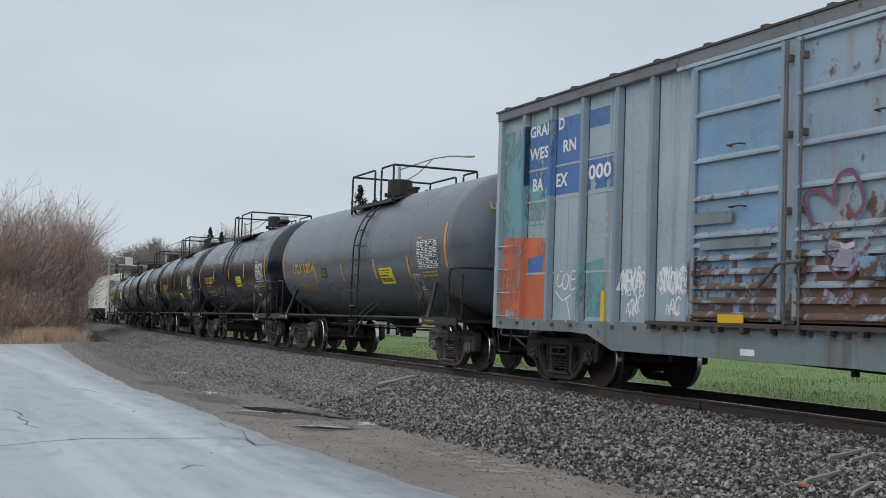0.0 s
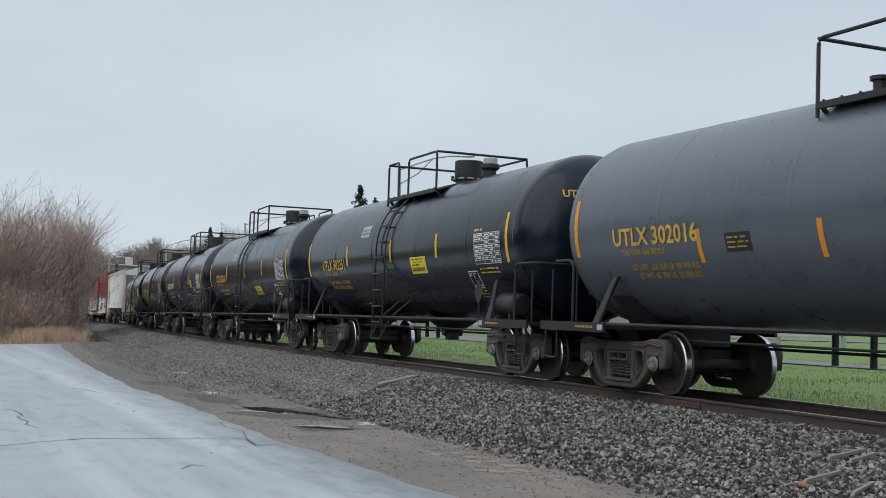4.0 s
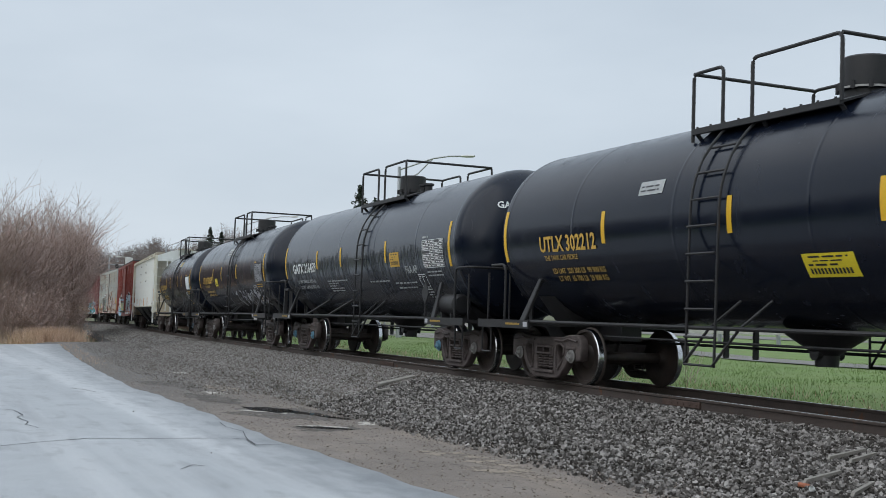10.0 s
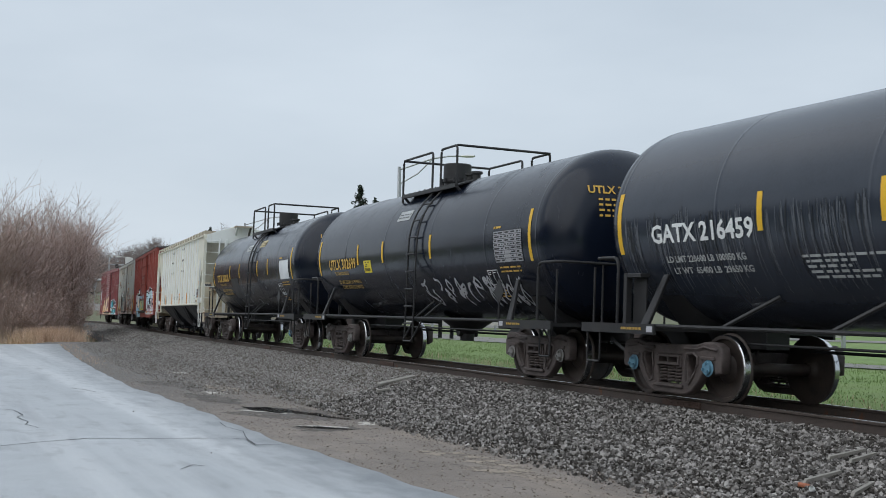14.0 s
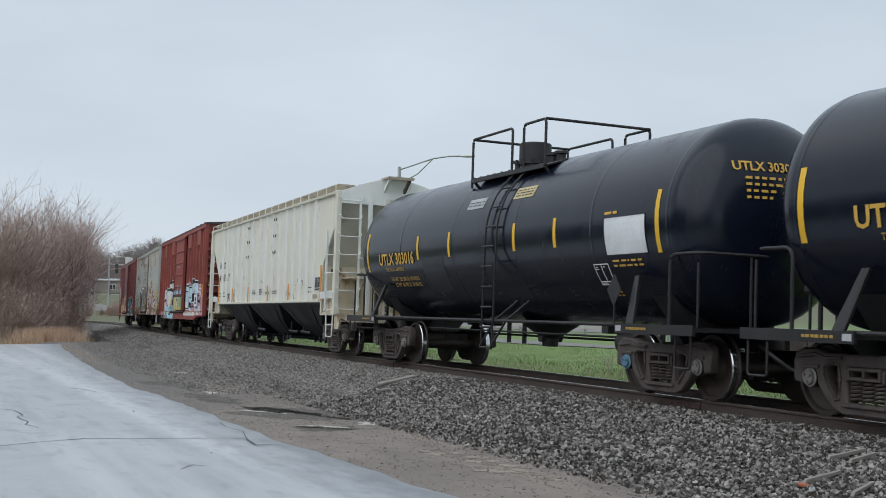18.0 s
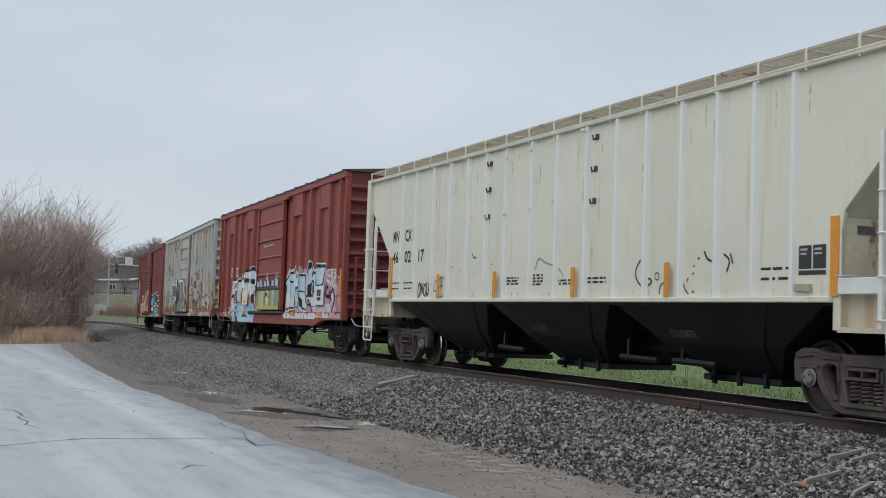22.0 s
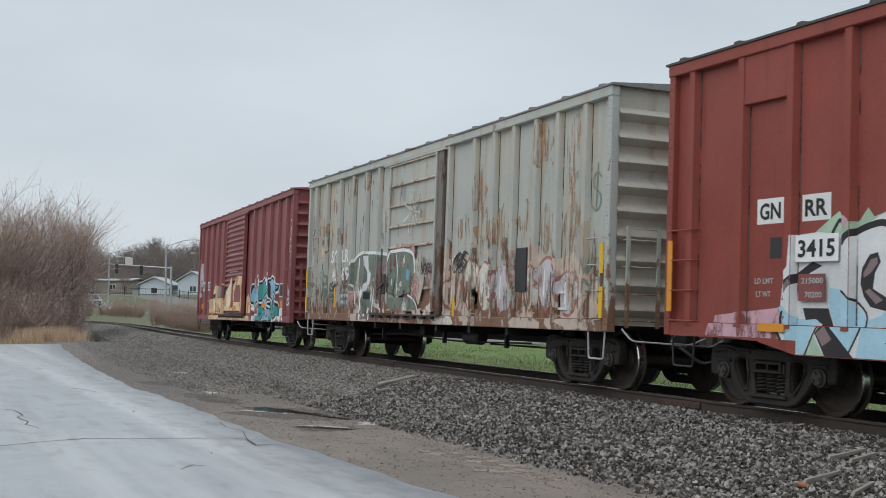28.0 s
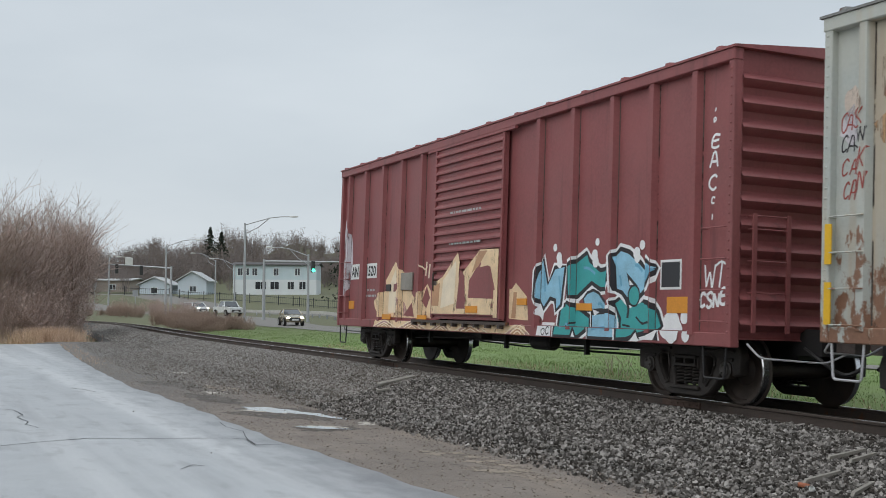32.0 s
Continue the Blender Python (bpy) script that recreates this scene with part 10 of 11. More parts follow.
def shrub_meshes(seed, height, stems, spread, levels, splits, material, bud, bud_size, rad=0.028):
    r = random.Random(seed)
    segs, tips = [], []
    for _ in range(stems):
        a = r.uniform(0, 2 * math.pi)
        q = r.uniform(0, spread)
        branching(r, (q * math.cos(a), q * math.sin(a), -0.15), (0.45 * math.cos(a) * q / max(spread, 0.1), 0.45 * math.sin(a) * q / max(spread, 0.1), 1), height * r.uniform(0.6, 1.0) * 0.62, rad, levels, splits, segs, tips)
    g = random.Random(seed + 1)
    pts = [(t[0] + g.gauss(0, 0.06), t[1] + g.gauss(0, 0.06), t[2] + g.gauss(0, 0.06)) for t in tips]
    return prisms("twigs", segs, material), chips("buds", pts, bud_size, seed, bud) if bud else None


def shrub(meshes, x, y, turn, sc, label, name="shrub", z=None):
    s = empty(name, label, "shrub", "shrubs along the line")
    s.matrix_world = Matrix.LocRotScale((x, y, (height(x, y) if z is None else z) - 0.02), Euler((0, 0, turn)), (sc, sc, sc))
    part("twig_mass", meshes[0], None, s)
    if meshes[1]:
        part("foliage", meshes[1], None, s, "russet buds and dead leaves")
    return s


rp = random.Random(77)
BRUSH = [shrub_meshes(200 + k, 4.2, 10, 1.0, 2, 3, M["twig"], M["bud"], 0.030, 0.02) for k in range(3)]
for k in range(34):
    x = -69.5 - rp.uniform(0, 4.5) if k < 14 else -74 - rp.uniform(0, 14)
    y = -10.8 - x * math.tan(radians(rp.uniform(3.0, 5.7))) if k < 14 else -10.8 - x * math.tan(radians(rp.uniform(2.5, 6.0)))
    shrub(BRUSH[k % 3], x, y, rp.uniform(0, 6.28), rp.uniform(0.8, 1.25) if k < 14 else rp.uniform(1.1, 1.7), "dense leafless brown brush beside the track", "brush")
for k in range(24):
    x = -71.5 - rp.uniform(0, 13)
    y = -10.8 - x * math.tan(radians(rp.uniform(5.0, 6.7)))
    shrub(BRUSH[k % 3], x, y, rp.uniform(0, 6.28), rp.uniform(1.0, 1.3), "dense leafless brown brush beside the track", "brush")
LOW = [shrub_meshes(230 + k, 1.5, 12, 0.8, 2, 3, M["ochre"], M["ochre"], 0.022, 0.010) for k in range(2)]
for k in range(46):
    x = rp.uniform(-112, -76)
    y = float(np.interp(x, _cx, _cy)) + rp.uniform(2.8, 6.2)
    shrub(LOW[k % 2], x, y, rp.uniform(0, 6.28), rp.uniform(0.55, 1.05), "low orange-brown brush between track and road", "brush")
for k in range(44):
    x = rp.uniform(-108, -74)
    y = float(np.interp(x, _cx, _cy)) + rp.uniform(2.7, 5.6)
    shrub(LOW[k % 2], x, y, rp.uniform(0, 6.28), rp.uniform(0.35, 0.6), "low orange-brown brush between track and road", "brush")
for k in range(26):
    x = rp.uniform(-150, -100)
    y = float(np.interp(x, _cx, _cy)) + rp.uniform(3.5, 10)
    shrub(LOW[k % 2] if k % 2 else BRUSH[k % 3], x, y, rp.uniform(0, 6.28), rp.uniform(0.8, 1.4) if k % 2 else rp.uniform(0.45, 0.7), "low brown brush beyond the track", "brush")
WEED = [shrub_meshes(240 + k, 1.25, 5, 0.35, 1, 2, M["twig"], None, 0.02, 0.007) for k in range(2)]
for x, y, sc in ((-23.0, 4.1, 0.95), (-22.3, 4.4, 0.8), (-19.9, 3.75, 1.05), (-20.8, 4.0, 0.6), (-24.0, 4.6, 0.6)):
    shrub(WEED[int(sc * 10) % 2], x, y, rp.uniform(0, 6), sc, "bare thin shrub growing in the grass", "bare_shrub")


def bare_tree(seed, x, y, h, label, levels=3, splits=2, rad=0.11, z=None, mats_=("bark", "twig", "bud"), buds=0.028):
    r = random.Random(seed)
    t = empty("tree", label, "tree", "bare trees")
    t.location = (x, y, (height(x, y) if z is None else z) - 0.05)
    trunk, limbs, tips = [], [], []
    branching(r, (0, 0, 0), (r.uniform(-0.1, 0.1), r.uniform(-0.1, 0.1), 1), h * 0.55, rad, 0, 0, trunk, [], 0.18)
    top = Vector(trunk[-1][1])
    for k in range(9):
        z0 = r.uniform(0.35, 1.0)
        p = Vector(trunk[min(2, int(z0 * 3))][0]).lerp(top, 0.4 * z0)
        a = r.uniform(0, 2 * math.pi)
        branching(r, p, (0.55 * math.cos(a), 0.55 * math.sin(a), 1.0), h * r.uniform(0.32, 0.5), rad * 0.4, levels - 1, splits + 1, limbs, tips, 0.4)
    part("trunk", prisms("trunk", trunk, M[mats_[0]]), None, t)
    part("branch_mass", prisms("branches", limbs, M[mats_[1]]), None, t, "bare twiggy branches")
    if buds:
        part("crown", chips("crown", tips, buds, seed, M[mats_[2]]), None, t, "sparse russet buds")
    return t


for k, (x, y, h) in enumerate(((-71, -6.0, 8.4), (-72, -5.0, 7.8), (-77, -5.4, 8.8), (-73, -5.5, 8.6), (-76, -4.7, 7.6), (-79, -3.4, 7.0), (-75, -6.6, 9.0), (-84, -1.9, 6.6), (-74, -4.4, 6.6), (-86, -3.0, 7.6), (-81, -4.4, 8.4), (-90, -2.2, 7.4), (-78, -3.2, 7.6), (-80, -2.9, 7.6), (-85, -2.3, 8.0), (-88, -1.9, 8.0), (-92, -1.8, 8.6), (-74, -3.2, 8.0), (-70.5, -6.4, 8.6), (-83, -2.6, 8.8), (-78, -1.9, 8.8), (-80, -1.2, 8.4), (-84, -0.8, 9.2), (-86, 0.0, 9.0), (-88, 0.2, 9.4), (-82, -1.8, 9.2), (-90, -0.4, 9.6), (-77, -1.6, 8.4), (-85, -1.4, 9.4))):
    bare_tree(300 + k, x, y, h, "leafless tree with fine reddish twigs beside the track")

# dry tuft, straw at the lane's end, green blades beyond the rails
g = np.random.default_rng(9)


def tufts(name, label, xs, ys, zs, h, lean, material, w=0.008):
    n = len(xs)
    a = np.stack([xs, ys, zs], -1)
    tip = a + np.stack([g.normal(0, lean, n), g.normal(0, lean, n), h], -1)
    q = g.uniform(0, math.pi, n)
    s = np.stack([np.cos(q), np.sin(q), 0 * q], -1) * w
    v = np.stack([a - s, a + s, tip], 1).reshape(-1, 3)
    me = bpy.data.meshes.new(name)
    me.from_pydata(v.tolist(), [], np.arange(n * 3).reshape(-1, 3).tolist())
    me.materials.append(material)
    return tagged(new(name, me), label, "grass", kind="stuff")


n = 12000
xs = -67.3 + g.normal(0, 1.1, n)
ys = -3.7 + g.normal(0, 0.75, n)
zs = np.array([height(x, y) for x, y in zip(xs, ys)])
tufts("dry_grass", "clump of dry straw-coloured grass at the lane's end", xs, ys, zs, g.uniform(0.3, 1.15, n), 0.34, M["straw"], 0.012)
n = 500
xs = g.uniform(-62, -38, n)
ys = np.interp(xs, *EDGE) + g.uniform(0.0, 0.8, n) ** 1.5
tufts("verge_grass", "thin green and straw grass along the asphalt edge", xs, ys, np.full(n, ROAD_Z - 0.02), g.uniform(0.02, 0.09, n), 0.05, M["straw"], 0.008)
n = 90000
xs = -3 - 82 * g.uniform(0, 1, n) ** 1.5
ys = np.interp(xs, _cx, _cy) + 2.9 + 10.5 * g.uniform(0, 1, n) ** 1.4
zs = np.array([height(x, y) for x, y in zip(xs, ys)])
patch = np.array([noise.noise(Vector((x * 0.45, y * 0.9, 4.0))) for x, y in zip(xs, ys)])
tufts("grass", "short spring grass blades beyond the rails", xs, ys, zs - 0.01, g.uniform(0.025, 0.075, n) * (1.0 + 0.8 * np.clip(patch, -0.8, 1)), 0.03, M["blade"], 0.007)
n = 2600
xs = g.uniform(-46, -3, n)
ys = np.interp(xs, _cx, _cy) + 2.6 + g.uniform(0, 1.2, n)
tufts("dry_grass", "thin dry stalks at the ballast's far foot", xs, ys, np.array([height(x, y) for x, y in zip(xs, ys)]), g.uniform(0.05, 0.22, n), 0.07, M["straw"], 0.005)
# far woods on the hill: thousands of bare branches, one mass
def woods(name, label, n, seed, place, hmin, hmax, material, width):
    r = random.Random(seed)
    segs = []
    for _ in range(n):
        x, y = place(r)
        z, h = height(x, y), r.uniform(hmin, hmax) * (0.75 + 0.5 * noise.noise(Vector((x * 0.03, y * 0.03, seed)))) * (1.08 if seed == 1 and x < -300 else 1.0)
        cr = h * r.uniform(0.32, 0.48)
        segs.append(((x, y, z), (x + r.uniform(-0.4, 0.4), y + r.uniform(-0.4, 0.4), z + h * 0.8), width * 1.5, width * 0.5))
        for k in range(36):
            # twigs fill a rounded crown
            a, el, q = r.uniform(0, 2 * math.pi), math.asin(r.uniform(-0.9, 1)), r.uniform(0.45, 1.0)
            tip = (x + cr * q * math.cos(a) * math.cos(el), y + cr * q * math.sin(a) * math.cos(el), z + h * 0.66 + h * 0.34 * q * math.sin(el))
            root = (x + (tip[0] - x) * 0.25, y + (tip[1] - y) * 0.25, z + h * r.uniform(0.0, 0.6))
            segs.append((root, tip, width * 0.5, width * 0.18))
            for _ in range(3):
                m = Vector(root).lerp(Vector(tip), r.uniform(0.5, 0.95))
                ln = cr * r.uniform(0.15, 0.35)
                b = r.uniform(0, 2 * math.pi)
                segs.append((m[:], (m.x + ln * math.cos(b), m.y + ln * math.sin(b), m.z + ln * r.uniform(-0.2, 0.9)), width * 0.32, width * 0.12))
    me = prisms(name, segs, material)
    return tagged(new(name, me), label, "woods", kind="stuff")


def in_view(r, d0, d1, a0, a1):
    """A place d0..d1 metres off, a0..a1 degrees to the right of the line's far end."""
    d, a = r.uniform(d0, d1), radians(r.uniform(a0, a1))
    return EYE.x - d * math.cos(a), EYE.y + d * math.sin(a)


woods("far_woods", "bare grey-brown woods on the hillside", 820, 1, lambda r: in_view(r, 255, 430, -3, 30), 7, 11.5, M["wood_far"], 0.09)
woods("far_woods", "bare grey-brown woods behind the houses", 330, 2, lambda r: in_view(r, 240, 300, 0, 26), 4.5, 8, M["wood_far"], 0.07)
woods("far_woods", "bare trees beyond the bend of the line", 110, 3, lambda r: in_view(r, 120, 240, -7, 6.0), 4, 9, M["wood_far"], 0.06)


# the belt of trees behind the lane, seen only in the tanks' gloss
woods("near_woods", "bare grey-brown trees behind the lane", 240, 4, lambda r: (r.uniform(-85, 50), r.uniform(-46, -31)), 13, 20, M["wood_far"], 0.13)


def spruce(x, y, z, h, label):
    t = empty("spruce", label, "tree", "spruces")
    t.location = (x, y, z)
    r = random.Random(int(h * 100))
    segs = [((0, 0, 0), (0, 0, h), 0.22, 0.03)]
    part("trunk", prisms("trunk", segs, M["bark"]), None, t)
    segs, pts = [], []
    n = int(h * 12)
    for k in range(n):
        f = k / n
        zz = h * (0.12 + 0.88 * f)
        ln = (1 - f) * h * 0.38 * r.uniform(0.6, 1.15) + 0.10
        a = r.uniform(0, 2 * math.pi)
        tip = (ln * math.cos(a), ln * math.sin(a), zz - 0.25 * ln + 0.1)
        segs.append(((0, 0, zz), tip, 0.03, 0.01))
        for j in range(16):
            q = r.uniform(0.15, 1.0)
            pts.append((tip[0] * q + r.gauss(0, 0.06), tip[1] * q + r.gauss(0, 0.06), zz + (tip[2] - zz) * q + r.gauss(0, 0.08)))
    part("branches", prisms("branches", segs, M["bark"]), None, t)
    part("crown", chips("crown", pts, 0.16, 5, M["needle"]), None, t, "dark green needles")
    return t


spruce(-140.3, 41.8, 1.5, 15.3, "dark spruce rising behind the train")
spruce(-139.4, 43.6, 1.6, 13.4, "dark spruce rising behind the train")
spruce(-136.0, 49.3, 1.6, 14.6, "dark spruce rising behind the train")
spruce(-296.9, 60.0, 8.0, 13.8, "dark spruce on the wooded hill")
spruce(-296.0, 62.6, 8.0, 12.6, "dark spruce on the wooded hill")

# ---- street furniture ----
M.update(
    galv=mat("galvanised_steel", (0.36, 0.37, 0.38), 0.12, 0.45, metal=0.6, bump=0.03),
    lens=mat("lamp_lens", (0.55, 0.55, 0.52), 0.1, 0.3, bump=0),
    signal=mat("signal_housing", (0.03, 0.03, 0.03), 0.1, 0.5, bump=0),
    fence=mat("black_fence_paint", (0.02, 0.022, 0.025), 0.1, 0.5, bump=0),
    green_light=glow("green_signal_light", (0.05, 1.0, 0.65), 4.0),
    head_light=glow("headlight_glow", (1.0, 0.93, 0.75), 3.0),
)


def street_lamp(x, y, top, tip, label, arms=1):
    lamp = empty("street_lamp", label, "street lamp", "street lamps along the road")
    z = height(x, y)
    lamp.location = (x, y, z)
    h = top - z
    bm = bmesh.new()
    pipe(bm, [(0, 0, 0), (0, 0, 0.5), (0, 0, h)], 0.13, 10, radii=[0.16, 0.14, 0.085])
    part("pole", bm, M["galv"], lamp, smooth=True)
    for k in range(arms):
        t = Vector((tip[0] - x, tip[1] - y, tip[2] - z)) if k == 0 else Vector((-(tip[0] - x), -(tip[1] - y), tip[2] - z))
        bm = bmesh.new()
        mid = Vector((t.x * 0.55, t.y * 0.55, h + (t.z - h) * 0.8))
        pipe(bm, [(0, 0, h - 0.15), mid, (t.x * 0.8, t.y * 0.8, t.z), t], 0.045, 6)
        pipe(bm, [(0, 0, h - 0.9), (t.x * 0.3, t.y * 0.3, h - 0.35), mid], 0.04, 6)
        part("arm", bm, M["galv"], lamp, "trussed bracket arm")
        bm = bmesh.new()
        d = Vector((t.x, t.y, 0)).normalized()
        lathe(bm, [(-0.35, 0.0), (-0.30, 0.10), (0.0, 0.16), (0.35, 0.13), (0.42, 0.0)], 10, "x")
        bm.transform(Matrix.Translation(t + d * 0.3) @ d.to_track_quat("X", "Z").to_matrix().to_4x4() @ Matrix.Diagonal((1, 1, 0.5, 1)))
        part("lamp_head", bm, M["lens"], lamp, "flat cobra head lantern", smooth=True)
    return lamp


street_lamp(-55.4, 12.1, 8.62, (-53.9, 14.9, 9.15), "tall galvanised street lamp with a truss arm")
street_lamp(-97.9, 15.5, 8.6, (-96.1, 18.9, 9.15), "tall galvanised street lamp beside the road")
street_lamp(-130.9, 15.5, 8.3, (-129.5, 18.4, 8.9), "tall galvanised street lamp beside the road")
street_lamp(-174.6, 16.1, 9.3, (-173.4, 19.0, 9.7), "tall galvanised street lamp far along the road")
street_lamp(-168.2, 30.1, 8.3, (-169.5, 27.4, 9.3), "tall street lamp before the fence")
street_lamp(-100.5, 22.0, 6.2, (-101.8, 19.2, 6.8), "street lamp on the grass median")
street_lamp(-160.0, 30.8, 7.4, (-161.2, 28.2, 8.2), "street lamp before the fence")


def signal_mast(x, y, top, end, heads, label, lit=None):
    m = empty("traffic_signal", label, "traffic signal", "traffic signals at the junction")
    z = height(x, y)
    m.location = (x, y, z)
    bm = bmesh.new()
    pipe(bm, [(0, 0, 0), (0, 0, top - z + 0.2)], 0.14, 10, radii=[0.18, 0.13])
    part("pole", bm, M["galv"], m, smooth=True)
    e = Vector((end[0] - x, end[1] - y, end[2] - z))
    a = Vector((0, 0, top - z))
    bm = bmesh.new()
    pipe(bm, [a, e], 0.09, 8, radii=[0.11, 0.06])
    part("mast_arm", bm, M["galv"], m, "long mast arm", smooth=True)
    for k, f in enumerate(heads):
        p = a.lerp(e, f)
        bm = bmesh.new()
        box(bm, p.x - 0.15, p.x + 0.15, p.y - 0.18, p.y + 0.18, p.z - 1.05, p.z + 0.05, 0.02)
        hd = part("signal_head", bm, M["signal"], m, "dark three-lamp signal head")
        if lit == k:
            bm = bmesh.new()
            lathe(bm, [(0, 0.17), (0.06, 0.14), (0.07, 0)], 14, "x", (p.x + 0.15, p.y, p.z - 0.85))
            part("green_lamp", bm, M["green_light"], hd, "lit green signal lamp")
    return m


signal_mast(-111.9, 21.2, 5.95, (-107.0, 31.5, 5.9), (0.42, 0.75), "traffic signal on a long mast arm, showing green", lit=0)
signal_mast(-140.8, 18.1, 6.1, (-144.0, 10.9, 6.6), (0.45, 0.82), "traffic signal on a long mast arm across the road")
# small overhead frame on the far lamp post
bm = bmesh.new()
pipe(bm, [(-174.6, 16.1, 8.9), (-173.2, 19.0, 8.6)], 0.06, 6)
box(bm, -173.5, -173.1, 18.2, 19.2, 7.5, 8.6, 0.03)
tagged(part("junction_sign", bm, M["lens"]), "pale signal box on a bracket over the junction", "sign")
# roadside posts and signs
for x, y, h in ((-157, 16.8, 3.2), (-188, 16.0, 3.4)):
    bm = bmesh.new()
    pipe(bm, [(x, y, height(x, y) - 0.1), (x, y, height(x, y) + h)], 0.05, 6)
    box(bm, x - 0.03, x + 0.03, y - 0.35, y + 0.35, height(x, y) + h - 0.8, height(x, y) + h)
    tagged(part("road_sign", bm, M["galv"]), "grey road sign seen from behind", "sign")
# kerb along the far lane, low white rail on the median
gr = empty("guard_rail", "pale steel guard rail along the road", "guard rail", kind="structure")
bm = bmesh.new()
rows = [(x, float(np.interp(x, LANE_X, LANE_Y)) + 7.5) for x in np.arange(-150, -30, 4)]
for (x0, y0), (x1, y1) in zip(rows, rows[1:]):
    vs = [bm.verts.new(p) for p in ((x0, y0, height(x0, y0) + 0.42), (x1, y1, height(x1, y1) + 0.42), (x1, y1, height(x1, y1) + 0.72), (x0, y0, height(x0, y0) + 0.72))]
    bm.faces.new(vs)
    ws = [bm.verts.new(p.co + Vector((0, 0.06, 0))) for p in vs]
    bm.faces.new(ws[::-1])
    bm.faces.new((vs[3], vs[2], ws[2], ws[3]))
part("beam", bm, M["kerb"], gr)
bm = bmesh.new()
box(bm, -0.06, 0.06, 0.06, 0.18, -0.1, 0.72)
pm_ = mesh_of(bm, "post", [M["galv"]], False)
for x, y in rows:
    part("post", pm_, None, gr).location = (x, y, height(x, y))
# black picket fence on the bank
fence = empty("fence", "black steel picket fence on the grass bank", "fence", kind="structure")
FP = [(-205, 21.0), (-196, 29.5), (-190, 31.0), (-183, 37.0), (-172, 44.0), (-160, 50.0), (-140, 58.0)]
bm = bmesh.new()
box(bm, -0.012, 0.012, -0.012, 0.012, 0, 1.35)
pick = mesh_of(bm, "picket", [M["fence"]], False)
bm = bmesh.new()
box(bm, -0.05, 0.05, -0.05, 0.05, -0.1, 1.5)
fpost = mesh_of(bm, "fence_post", [M["fence"]], False)
dist = 0.0
for (x0, y0), (x1, y1) in zip(FP, FP[1:]):
    ln = math.hypot(x1 - x0, y1 - y0)
    n = int(ln / 0.42)
    for k in range(n):
        x, y = x0 + (x1 - x0) * k / n, y0 + (y1 - y0) * k / n
        o = part("fence_post" if k % 7 == 0 else "picket", fpost if k % 7 == 0 else pick, None, fence)
        o.location = (x, y, height(x, y))
        if k % 7 == 0:
            o.rotation_euler = (0, 0, math.atan2(y1 - y0, x1 - x0))
    for zz in (0.3, 1.2):
        bm = bmesh.new()
        pipe(bm, [(x0 + (x1 - x0) * q, y0 + (y1 - y0) * q, height(x0 + (x1 - x0) * q, y0 + (y1 - y0) * q) + zz) for q in np.linspace(0, 1, 9)], 0.035, 4)
        part("fence_rail", bm, M["fence"], fence)

# ---- buildings ----
M.update(
    siding=mat("white_siding", (0.62, 0.65, 0.66), 0.06, 0.7, scale=0.6, bump=0.05),
    teal_siding=mat("pale_teal_siding", (0.48, 0.57, 0.60), 0.06, 0.7, scale=0.6, bump=0.05),
    blue_siding=mat("pale_blue_siding", (0.50, 0.56, 0.61), 0.06, 0.7, scale=0.6, bump=0.05),
    shingle=mat("dark_shingle_roof", (0.075, 0.07, 0.07), 0.15, 0.85, scale=1.5),
    pale_roof=mat("pale_metal_roof", (0.42, 0.43, 0.43), 0.1, 0.5, scale=0.8),
    glass=mat("dark_window_glass", (0.02, 0.025, 0.03), 0.1, 0.05, bump=0, spread=0.02, spec=0.8, coat=1.0),
    tan_wall=mat("tan_brick_wall", (0.36, 0.31, 0.27), 0.12, 0.85, scale=1.0),
)


